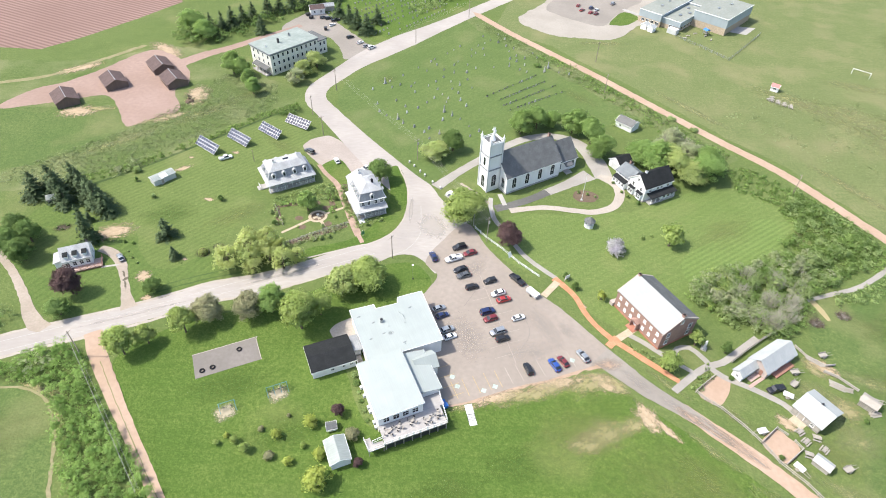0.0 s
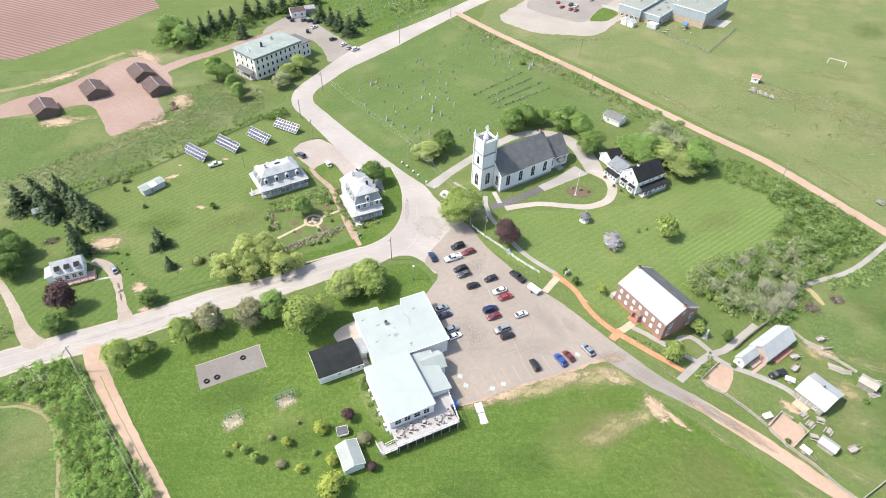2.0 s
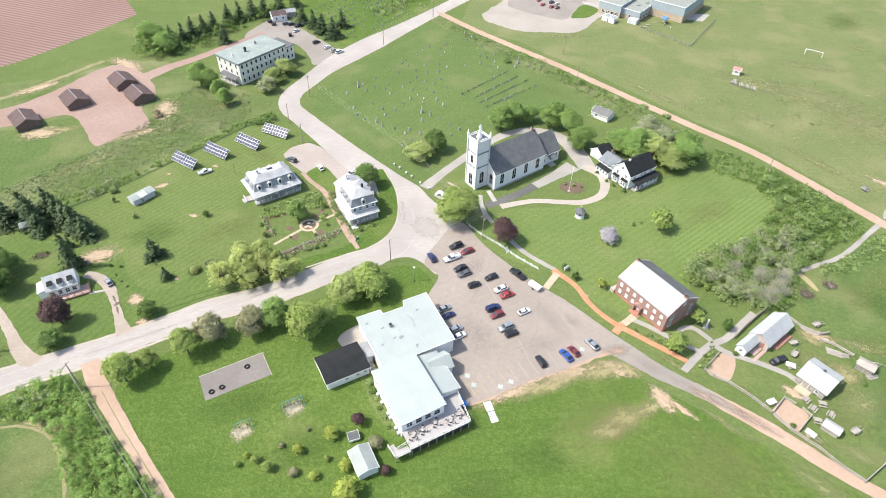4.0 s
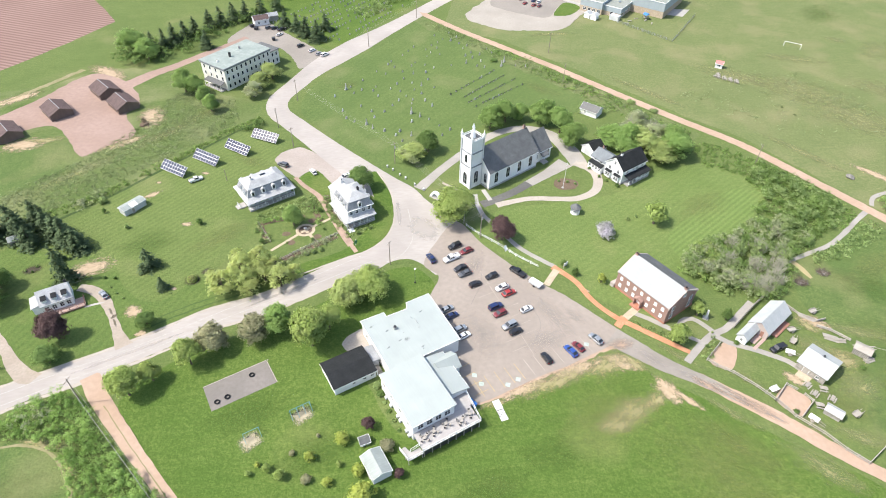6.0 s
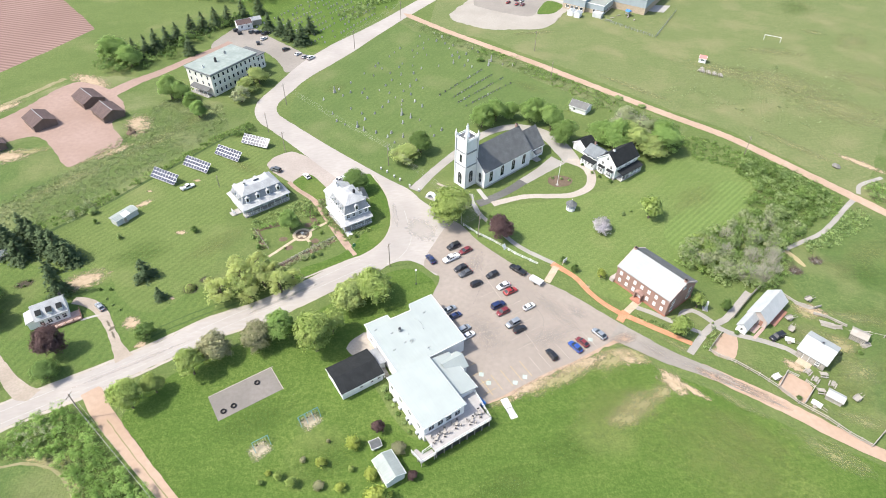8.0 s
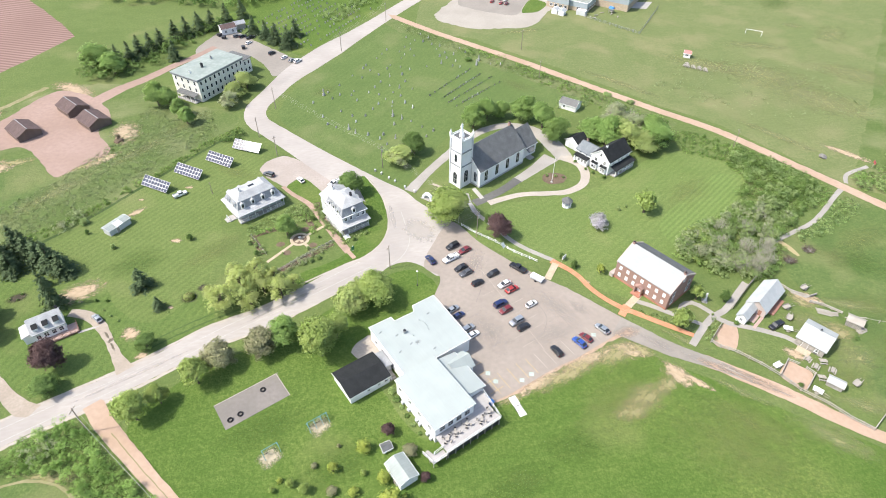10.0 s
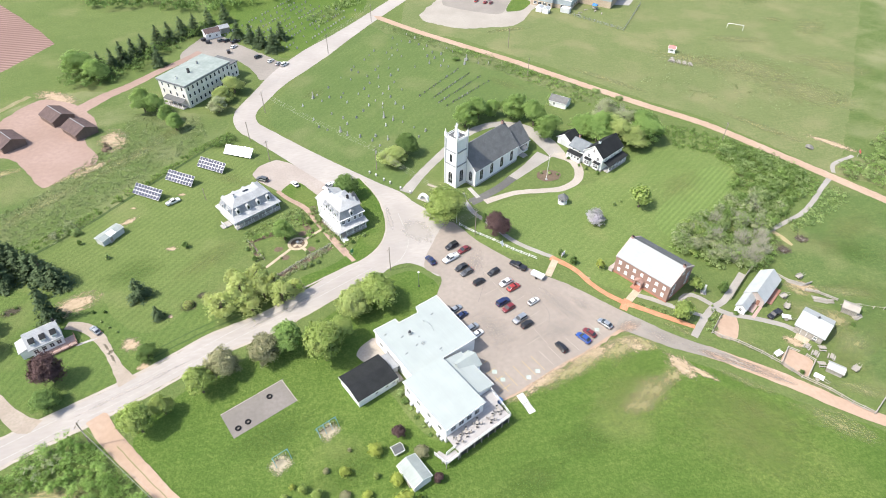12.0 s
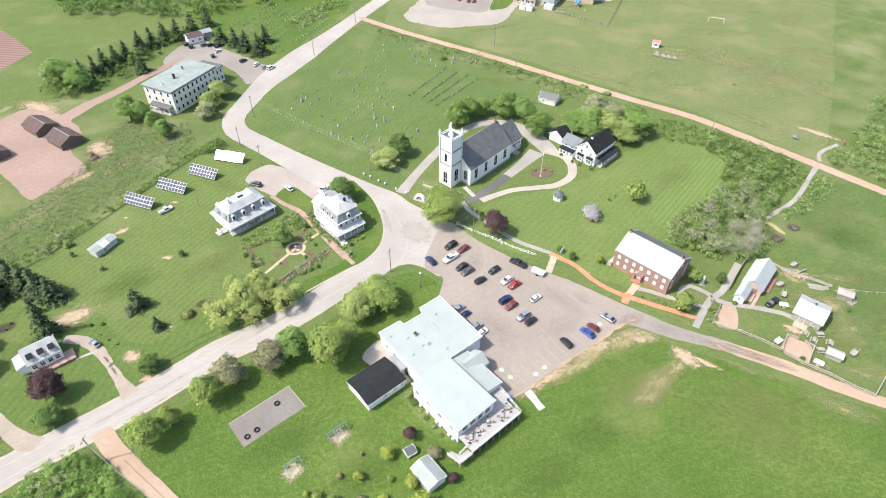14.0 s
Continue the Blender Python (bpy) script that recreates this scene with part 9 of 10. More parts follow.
for x, y, h, lab in ((-61.7, 169.0, 4.6, "short bare wooden service pole in the grass"), (13.4, 76.3, 2.3, "thin grey marker post beside the car park")):
    sp = thing("service_pole", lab, "pole", pose(x, y, 0))
    part("post", Geo().tube((0, 0, -0.1), (0, 0, h), 0.03 * h ** 0.8, 0.022 * h ** 0.8), POLEWOOD, sp)
    part("bracket", Geo().box(-0.3, 0.3, 0.02, 0.08, h - 0.5, h - 0.42), POLEWOOD, sp)
yard_lamp = thing("yard_lamp", "slim lamp post on the hall lawn", "lamp", pose(-4.7, 115.6, 0))
part("post", Geo().tube((0, 0, 0), (0, 0, 5.0), 0.07, 0.05), STEEL, yard_lamp)
part("lamp_head", Geo().tube((0, 0, 5.0), (0, 0, 5.3), 0.1, 0.3, 10), WHITEP, yard_lamp)
part("base", Geo().tube((0, 0, 0), (0, 0, 0.3), 0.25, 0.2, 10), DARKMETAL, yard_lamp)
flag = thing("flagpole", "white flagpole in a round planted bed", "flagpole", pose(47.6, 153.9, 0))
part("post", Geo().tube((0, 0, 0), (0, 0, 10.0), 0.09, 0.04), WHITEP, flag)
part("finial", Geo().dome(0, 0, 10.0, 0.12, 0.14), CHROME, flag)
part("base", Geo().tube((0, 0, 0), (0, 0, 0.2), 0.5), CONCRETE, flag)

# ---- fences ----
def rail_fence(points, name, label, material, height=1.1, gap=2.4, rails=2, group="", thick=0.07):
    """Posts and rails; each run is one thing."""
    f = thing(name, label, "fence", Matrix.Identity(4), group)
    for a, b in zip(points, points[1:]):
        a, b = Vector((*a, 0)), Vector((*b, 0))
        n = max(1, round((b - a).length / gap))
        for i in range(n):
            p, q = a.lerp(b, i / n), a.lerp(b, (i + 1) / n)
            g = Geo().box(-0.08, 0.08, -0.08, 0.08, 0, height + 0.12)
            part("post", g, material, f, m=pose(p.x, p.y, 0))
            g = Geo()
            for k in range(rails):
                z = height * (k + 1) / rails - 0.12
                g.tube((p.x, p.y, z), (q.x, q.y, z), thick, sides=5)
            part("rail", g, material, f)
    return f


PALEWOOD = two_scale("pale_split_timber", (0.36, 0.33, 0.285), (0.43, 0.4, 0.355), (0.26, 0.235, 0.2), 0.5, 3.0, 0.9, 0.3, 0.02)
rail_fence([(12.9, 137.8), (16.0, 133.6), (20.9, 128.4), (25.0, 123.1), (30.3, 117.8)], "white_fence", "low white rail fence between car park and lawn", WHITEP, 1.0, 2.2, 2, "", 0.06)
rail_fence([(63.4, 81.6), (64.9, 79.6), (68.0, 77.2), (71.5, 72.9), (74.1, 68.9), (76.2, 64.3), (80.1, 59.7), (82.6, 55.4), (85.5, 51.9), (91.8, 55.2), (100, 59.8)], "split_rail_fence", "pale split-rail fence along the clay lane", PALEWOOD, 1.1, 2.6, 2, "", 0.1)
rail_fence([(74.1, 68.9), (78.8, 72.7), (80.7, 70.9)], "pen_fence", "low pale timber fence of a small pen", PALEWOOD, 0.9, 2.0, 2, "", 0.1)
rail_fence([(81.6, 69.6), (82.6, 67.6), (77.6, 64.0)], "pen_fence", "low pale timber fence of a small pen", PALEWOOD, 0.9, 2.0, 2, "", 0.1)
rail_fence([(63.6, 81.8), (66.6, 84.2), (69.6, 86.6)], "plot_fence", "thin timber fence beside the garden plot", PALEWOOD, 1.0, 2.0)
rail_fence([(75.0, 90.6), (79.8, 94.2), (84.9, 97.8), (89, 100.4)], "board_fence", "weathered board fence behind the farm house", WOOD, 1.5, 1.6, 4)
rail_fence([(92.6, 96.2), (94.2, 93.0), (97.6, 90.2), (100.2, 90.6)], "log_fence", "low stacked log fence", PALEWOOD, 0.9, 2.2, 2, "", 0.14)
rail_fence([(96.6, 88.6), (99.2, 87.0), (102.4, 83.2)], "log_fence", "stacked log fence beside the sawmill shed", PALEWOOD, 0.9, 2.2, 2, "", 0.16)
rail_fence([(103.4, 81.6), (106.4, 80.2), (109.6, 78.5), (122, 74)], "wire_fence", "thin timber pasture fence", PALEWOOD, 1.0, 2.6, 1, "", 0.05)
rail_fence([(-49.1, 145.1), (-44.7, 135.9)], "picket_fence", "pale picket fence at the garden side", PALEWOOD, 0.8, 1.6, 2, "", 0.05)
rail_fence([(-42.4, 127.9), (-34.7, 132.9), (-25.4, 138.3)], "picket_fence", "weathered picket fence along the garden", WOOD, 0.9, 1.4, 2)
rail_fence([(113.6, 287.1), (122, 275.4), (131.5, 262.1), (144, 277), (157.3, 293.0)], "school_fence", "wire mesh fence round the school garden", STEEL, 1.3, 3.0, 3, "", 0.04)

# ---- solar arrays ----
def solar(x, y, turn, lift=38.0):
    s = thing("solar_array", "tilted solar array of blue panels on a steel frame", "solar panel", pose(x, y, 0, 0, 0, turn), "solar arrays in the grass")
    tilt = pose(0, 0, 1.75, lift, 0, 0)
    L, D = 10.6, 3.6
    part("frame", Geo().box(-L / 2, L / 2, -D / 2, D / 2, -0.08, 0.0), TOWERTRIM, s, "pale aluminium frame", tilt)
    me = _cache.setdefault("solar_panel", Geo().box(-0.51, 0.51, -0.52, 0.52, 0, 0.03).mesh("panel", SOLAR))
    for i in range(9):
        for j in range(3):
            part("panel", me, None, s, m=tilt @ pose(-L / 2 + 0.589 + 1.1778 * i, -D / 2 + 0.6 + 1.2 * j, 0))
    for u in (-4.2, -1.4, 1.4, 4.2):
        part("leg", Geo().box(u - 0.06, u + 0.06, 0.7, 0.82, 0, 2.2), STEEL, s)
        part("strut", Geo().tube((u, 0.76, 0.1), (u, -1.0, 0.95), 0.05), STEEL, s)
    return s


first = solar(-79.4, 175.6, -37)
for x, y, turn in ((-69.9, 181.0, -37), (-60.2, 186.4, -38)):
    copy_thing(first, pose(x, y, 0, 0, 0, turn))
solar(-51.4, 193.0, -30.4, 37.1)

# ---- lawn things ----
gz = thing("gazebo", "small white garden gazebo with a grey roof", "gazebo", pose(47.8, 140.8, 0))
n = 8
turn8 = [(math.cos(2 * math.pi * i / n), math.sin(2 * math.pi * i / n)) for i in range(n)]
part("floor", Geo().tube((0, 0, 0), (0, 0, 0.25), 1.5, 1.5, 8), WHITEP, gz)
part("roof", Geo().loft([[(c * r, s * r, z) for c, s in turn8] for r, z in ((1.8, 2.1), (1.8, 2.2), (0.5, 3.2), (0.05, 3.7))]), SLATE, gz)
part("low_wall", Geo().loft([[(c * r, s * r, z) for c, s in turn8] for r, z in ((1.45, 0.25), (1.45, 1.0), (1.38, 1.0), (1.38, 0.25))], cap=False), WHITEP, gz)
part("finial", Geo().tube((0, 0, 3.6), (0, 0, 4.1), 0.06, 0.02), WHITEP, gz)
for c, s in turn8:
    part("post", Geo().box(c * 1.42 - 0.06, c * 1.42 + 0.06, s * 1.42 - 0.06, s * 1.42 + 0.06, 0.25, 2.12), WHITEP, gz)


def tyre_ring(x, y, r):
    g, k = Geo(), 18
    rings = []
    for i in range(k):
        a = 2 * math.pi * i / k
        rings.append([((r + 0.17 * math.cos(b)) * math.cos(a), (r + 0.17 * math.cos(b)) * math.sin(a), 0.17 + 0.17 * math.sin(b)) for b in [2 * math.pi * j / 8 for j in range(8)]])
    g.loft(rings + [rings[0]], cap=False)
    solo("tractor_tyre", g, RUBBER, "big black tractor tyre lying on the play pad", "tyre", pose(x, y, 0.07), "tyres on the play pad", smooth=True)


for x, y in ((-52.3, 82.9), (-50.2, 84.0), (-45.4, 89.5)):
    tyre_ring(x, y, 0.5)
TEAL = plain("faded_teal_paint", (0.1, 0.26, 0.3), 0.5)


def swings(x, y, turn, span, bays, label):
    """A row of A-frames with a beam, seats and chains."""
    sw = thing("swing_set", label, "swing", pose(x, y, 0, 0, 0, turn), "playground swings")
    part("beam", Geo().tube((-span / 2, 0, 2.3), (span / 2, 0, 2.3), 0.06), TEAL, sw)
    for k in range(bays + 1):
        u = -span / 2 + span * k / bays
        for q in (-1, 1):
            part("leg", Geo().tube((u, 0, 2.3), (u, q * 1.2, 0), 0.06), TEAL, sw)
        part("brace", Geo().tube((u, -0.6, 1.15), (u, 0.6, 1.15), 0.04), TEAL, sw)
    for k in range(bays * 2):
        u = -span / 2 + span * (k + 0.5) / (bays * 2)
        part("seat", Geo().box(u - 0.25, u + 0.25, -0.1, 0.1, 0.5, 0.55), RUBBER, sw)
        part("chain", Geo().tube((u - 0.24, 0, 0.55), (u - 0.24, 0, 2.3), 0.015, sides=4).tube((u + 0.24, 0, 0.55), (u + 0.24, 0, 2.3), 0.015, sides=4), STEEL, sw)


swings(-33.6, 78.3, 24, 4.6, 3, "teal metal swing frame over pale sand")
swings(-43.6, 73.4, 24, 3.4, 1, "small teal metal swing frame on pale sand")
goal = thing("soccer_goal", "white tubular soccer goal on the field", "goal", pose(186.1, 251.0, 0, 0, 0, -38))
part("crossbar", Geo().tube((-3.66, 0, 2.44), (3.66, 0, 2.44), 0.1), WHITEP, goal)
for s in (-1, 1):
    part("post", Geo().tube((s * 3.66, 0, 0), (s * 3.66, 0, 2.44), 0.1), WHITEP, goal)
    part("stay", Geo().tube((s * 3.66, 0, 2.3), (s * 3.66, 1.6, 0), 0.05), WHITEP, goal)


def picnic_table(x, y, turn, mat, label="weathered timber picnic table", group="picnic tables"):
    t = thing("picnic_table", label, "table", pose(x, y, 0.02, 0, 0, turn), group)
    for k in range(4):
        part("board", Geo().box(-0.9, 0.9, -0.4 + 0.2 * k, -0.22 + 0.2 * k, 0.72, 0.76), mat, t)
    for s in (-1, 1):
        part("bench", Geo().box(-0.9, 0.9, s * 0.72 - 0.13, s * 0.72 + 0.13, 0.42, 0.46), mat, t)
        part("leg", Geo().tube((s * 0.6, -0.75, 0), (s * 0.6, 0.3, 0.74), 0.05, sides=4).tube((s * 0.6, 0.75, 0), (s * 0.6, -0.3, 0.74), 0.05, sides=4), mat, t)
    return t


first = picnic_table(83.6, 71.8, 30, WOOD, "grey picnic table near the log barn")
for x, y, r in ((84.0, 69.4, 35), (86.8, 70.4, -20), (87.2, 67.6, 40), (83.3, 66.3, -20)):
    copy_thing(first, pose(x, y, 0.02, 0, 0, r))
k = picnic_table(135.6, 225.6, 40, WOOD, "pale stacked table on the sports field", "tables on the sports field")
for i in range(9):
    copy_thing(k, pose(136.4 + 1.9 * (i % 4) + 0.6 * (i // 4), 225.4 - 1.7 * (i % 4) + 1.5 * (i // 4) - 1, 0.02, 0, 0, 40 + 20 * (i % 2)))
fr = thing("fountain", "round dark-rimmed garden pond with a small fountain", "fountain", pose(-35.2, 141.0, 0))
rings = [[(c * r, s * r, z) for c, s in [(math.cos(2 * math.pi * i / 24), math.sin(2 * math.pi * i / 24)) for i in range(24)]] for r, z in ((2.0, 0.0), (2.0, 0.12), (1.75, 0.14), (1.7, 0.04))]
part("rim", Geo().loft(rings), MULCH, fr)
part("path_ring", Geo().loft([[(x / 2.0 * r, y / 2.0 * r, z) for x, y, _ in rings[0]] for r, z in ((2.9, 0.0), (2.9, 0.08), (2.02, 0.085), (2.02, 0.0))], cap=False), SAND, fr)
part("basin", Geo().tube((0, 0, 0), (0, 0, 0.7), 0.16, 0.1).tube((0, 0, 0.7), (0, 0, 0.85), 0.2, 0.5, 12), STONE, fr)
sg = thing("notice_board", "white notice board on posts beside the walk", "sign", pose(37.9, 117.0, 0, 0, 0, 35))
part("panel", Geo().box(-0.8, 0.8, -0.06, 0.06, 0.9, 2.0), WHITEP, sg)
for s in (-0.7, 0.7):
    part("post", Geo().box(s - 0.06, s + 0.06, 0.06, 0.18, 0, 2.1), WOOD, sg)
sg = thing("museum_sign", "small white-faced sign before the museum", "sign", pose(59.4, 91.6, 0, 0, 0, 20))
part("panel", Geo().box(-0.6, 0.6, -0.06, 0.06, 0.4, 1.4), WHITEP, sg)
part("post", Geo().box(-0.06, 0.06, 0.06, 0.16, 0, 1.3), WOOD, sg)
sg = thing("garden_sign", "green hanging sign at the cottage walk", "sign", pose(-20.4, 132.6, 0, 0, 0, 30))
part("panel", Geo().box(-0.5, 0.5, -0.04, 0.04, 0.7, 1.9), GREENP, sg)
part("post", Geo().box(-0.06, 0.06, 0.04, 0.14, 0, 2.1), WHITEP, sg)
lean = thing("propped_board", "pale board leaning against the fence", "board", pose(22.4, 126.2, 0, 0, 0, 45))
part("panel", Geo().loft([[(-0.6, -0.7, 0), (0.6, -0.7, 0), (0.6, -0.62, 0), (-0.6, -0.62, 0)], [(-0.6, 0, 1.5), (0.6, 0, 1.5), (0.6, 0.08, 1.5), (-0.6, 0.08, 1.5)]]), WHITEP, lean)
wh = thing("white_monument", "pale upright monument beside the walk", "monument", pose(69.2, 94.6, 0, 0, 0, -30))
part("stone", Geo().tube((0, 0, 0.3), (0, 0, 3.0), 0.5, 0.3, 4), GREYSIDE, wh)
part("base", Geo().box(-0.7, 0.7, -0.7, 0.7, 0, 0.3), CONCRETE, wh)
sl = thing("concrete_stair", "pale concrete steps down from the car park", "stairs", pose(10.6, 73.6, 0, 0, 0, 13))
part("upper_landing", Geo().box(-0.85, 0.85, 0.2, 2.7, 0, 0.16), STEPSTONE, sl)
for i in range(4):
    part("step", Geo().box(-0.8, 0.8, 0.12 - 0.38 * (i + 1), 0.12 - 0.38 * i - 0.1, 0, 0.14 - 0.02 * i), STEPSTONE, sl)
part("lower_landing", Geo().box(-0.85, 0.85, -2.7, -1.5, 0, 0.06), STEPSTONE, sl)
# dark sheet added below, so the gaps between steps look shaded
part("step_gap_shade", Geo().box(-0.88, 0.88, -2.72, 2.72, 0, 0.03), DARKMETAL, sl)
for x, y, mat, lab in ((4.3, 76.2, BLUE, "blue plastic recycling bin"), (4.9, 75.3, BLUE, "blue plastic recycling bin"), (3.6, 75.2, WHITEP, "white storage bin")):
    bn = thing("bin", lab + " beside the deck", "bin", pose(x, y, 0, 0, 0, 24), "bins by the deck")
    part("box", Geo().loft([[(-0.42, -0.36, 0.08), (0.42, -0.36, 0.08), (0.42, 0.36, 0.08), (-0.42, 0.36, 0.08)], [(-0.5, -0.44, 1.1), (0.5, -0.44, 1.1), (0.5, 0.44, 1.1), (-0.5, 0.44, 1.1)]]), mat, bn)
    part("lid", Geo().box(-0.54, 0.54, -0.48, 0.5, 1.1, 1.18), mat, bn)
    for s in (-1, 1):
        part("wheel", Geo().tube((s * 0.4 - 0.04, 0.4, 0.1), (s * 0.4 + 0.04, 0.4, 0.1), 0.1), RUBBER, bn)


def patio_set(u, v, turn):
    m = pose(-9.2, 67.8, 2.5, 0, 0, 23.6) @ pose(u, v, 0, 0, 0, turn)
    t = thing("patio_table", "small round grey patio table on the deck", "table", m, "deck tables")
    part("tabletop", Geo().tube((0, 0, 0.7), (0, 0, 0.74), 0.42, sides=14), WOOD, t)
    part("leg", Geo().tube((0, 0, 0), (0, 0, 0.7), 0.05).tube((0, 0, 0), (0, 0, 0.04), 0.28), DARKMETAL, t)
    for a in (0, 90, 180, 270):
        c = thing("patio_chair", "dark metal patio chair on the deck", "chair", m @ pose(0, 0, 0, 0, 0, a + 20) @ pose(0, -0.85, 0), "deck chairs")
        part("seat", Geo().box(-0.2, 0.2, -0.2, 0.2, 0.42, 0.46), WOOD, c)
        part("backrest", Geo().box(-0.24, 0.24, -0.28, -0.24, 0.46, 0.9), DARKMETAL, c)
        for s in (-1, 1):
            for q in (-1, 1):
                part("leg", Geo().box(s * 0.2 - 0.02, s * 0.2 + 0.02, q * 0.2 - 0.02, q * 0.2 + 0.02, 0, 0.42), DARKMETAL, c)


for u, v, a in ((1.6, -1.5, 10), (4.0, -1.2, 40), (7.2, -0.9, 30), (10.4, -2.0, 20), (12.9, -1.4, 50)):
    patio_set(u, v, a)

# ---- car park marks ----
PAINTFADED = plain("faded_line_paint", (0.42, 0.37, 0.31), 0.85, vary=0.3, size=2.5)


def stripe(a, b, material, name="line_marking", label="faded parking line", width=0.14):
    a, b = Vector((*a, 0)), Vector((*b, 0))
    d = (b - a).normalized()
    s = Vector((-d.y, d.x, 0)) * width / 2
    solo(name, Geo().add([(*(p.xy), 0.112) for p in (a + s, a - s, b - s, b + s)], [(0, 1, 2, 3)]), material, label, "marking", kind="structure", group="parking lines")


along = Vector((0.94, 0.33, 0))
for i in range(13):
    p = Vector((7.8, 77.6, 0)) + along * 2.75 * i
    q = p + Vector((-0.36, 0.93, 0)) * 5.0
    stripe(q.xy, p.xy, PAINTYELLOW if i < 5 else PAINTFADED)
for i in range(10):
    p = Vector((9.0, 79.4, 0)) + Vector((-0.4, 0.917, 0)) * 2.8 * i
    if i != 4:
        stripe((p - Vector((0.917, 0.4, 0)) * 3.8).xy, p.xy, PAINTYELLOW)
stripe((13.8, 118.0), (21.8, 88.0), PAINTFADED, width=0.12)
for i in range(9):
    p = Vector((14.2, 116.0, 0)).lerp(Vector((21.0, 91.0, 0)), i / 8)
    stripe((p - Vector((0.93, 0.36, 0)) * 4.6).xy, (p + Vector((0.93, 0.36, 0)) * 4.6).xy, PAINTFADED, width=0.08)
for x, y in ((6.4, 83.6), (7.6, 81.0), (13.7, 80.1), (16.4, 81.3), (35.6, 89.6)):
    sq = Geo().add([(x + c, y + s, 0.114) for c, s in ((-0.7, -0.36), (0.36, -0.7), (0.7, 0.36), (-0.36, 0.7))], [(0, 1, 2, 3)])
    solo("access_marking", sq, PAINTMINT, "pale green and white access square in a parking bay", "marking", kind="structure", group="parking lines")
TARSEAL = plain("dark_tar_seal", (0.17, 0.15, 0.14), 0.7)
for pts in ([(17.6, 132), (14.2, 122), (13.4, 114), (9.2, 106)], [(26.5, 114), (24, 106), (26, 98), (23, 92)], [(33.5, 104), (30, 97), (31, 92)], [(9, 100), (10.6, 95), (9.2, 90)]):
    way("tar_seal", pts[1:], 0.06, 0.106, TARSEAL, "dark sealed crack in the asphalt", "crack", 0.05, 0.7, rise=0.002)

# ---- farm museum ----
PINKWALL = siding("pinkish_plank_wall", (0.5, 0.42, 0.38), 0.3, 0.25)
# dark wall colour holds the shade seen between the boards set over it
DARKWALL = siding("shadowed_plank_wall", (0.14, 0.13, 0.12), 0.22, 0.3, 0)
fh = thing("farm_house", "pale-roofed log farmhouse with a small ell", "house", pose(81.2, 86.05, 0, 0, 0, 33.0))
part("wall", gable_walls(0, 11.2, 0, 5.2, 0, 2.2, 4.3), PINKWALL, fh, "faded pinkish plastered walls")
part("roof", gable_roof(0, 11.2, 0, 5.2, 2.2, 4.3, over=0.3, thick=0.1), TINGREY, fh, "pale grey metal roof")
part("porch", Geo().box(2.6, 9.6, -1.5, -0.02, 0, 0.35), REDWOOD, fh, "red-brown timber step along the front")
for x in (1.4, 4.2, 8.6):
    window(fh, x, 0, 0.8, 0, 0.8, 1.0)
door(fh, 6.2, 0, 0.1, 0, 1.0, 1.9, REDWOOD)
e = part("ell", gable_walls(-5.9, -0.02, 2.5, 5.0, 0, 2.0, 3.1), WHITE, fh, "small white ell with grey roof")
part("ell_roof", gable_roof(-5.9, -0.3, 2.5, 5.0, 2.0, 3.1, over=0.3), TINGREY, e)
window(e, -5.9, 3.75, 0.9, -90, 0.6, 0.8)
part("red_door", Geo().box(-0.08, -0.01, 1.0, 1.8, 0.05, 1.8), REDWOOD, fh)
part("ramp", Geo().box(-5.2, 0.6, -0.1, 0.7, 0, 0.14).box(-3.6, -0.1, 1.0, 2.3, 0, 0.2), DECKPINK, e)
bn = thing("log_barn", "grey vertical-board barn with a bright tin roof", "barn", pose(83.9, 77.2, 0, 0, 0, -57))
part("wall", gable_walls(-0.1, 6.6, 0, 7.6, 0, 2.4, 4.1), DARKWALL, bn)
part("roof", gable_roof(-0.1, 6.6, 0, 7.6, 2.4, 4.1, over=0.4, end=0.35), TINGREY, bn, "bright tin roof")
for i in range(26):
    x = 0.02 + 6.46 * i / 25
    if not (1.5 < x < 2.9 or 4.45 < x < 5.35):
        part("board", _cache.setdefault("barn_board", Geo().box(-0.1, 0.1, -0.05, 0.0, 0.05, 2.35).mesh("board", WOOD)), None, bn, m=pose(x, 0, 0))
for x in (0.75, 3.7, 6.0):
    part("shutter", Geo().box(x - 0.35, x + 0.35, -0.09, -0.05, 0.8, 1.7), WOOD, bn)
door(bn, 2.2, -0.04, 0, 0, 1.3, 2.0, WOOD)
window(bn, 4.9, -0.04, 0.9, 0, 0.7, 0.7)
chimney(bn, 3.4, 3.9, 4.1, 0.5, 0.5, STEEL)
part("landing", Geo().box(1.0, 4.2, -2.2, -0.1, 0, 0.12), SAND, bn)
shed("tool_hut", "tiny white-roofed hut on the museum lawn", 85.0, 64.0, -50, 3.4, 2.2, 1.5, 2.1, WOOD, TINGREY)
ms = thing("sawmill_shed", "open grey timber shed with a pale roof", "shed", pose(102.6, 79.4, 0, 0, 0, -48) @ Matrix.Scale(0.82, 4))
for u in (-2.0, 0, 2.0):
    for v in (-1.6, 1.6):
        part("post", Geo().box(u - 0.1, u + 0.1, v - 0.1, v + 0.1, 0, 2.3), WOOD, ms)
part("roof", gable_roof(-2.2, 2.2, -1.7, 1.7, 2.3, 3.1, over=0.3, thick=0.08), PALEWOOD, ms)
for i in range(9):
    part("roof_plank", Geo().box(-2.45 + 0.54 * i, -2.0 + 0.54 * i, -0.22, 0.22, 3.18, 3.24), WOOD, ms)
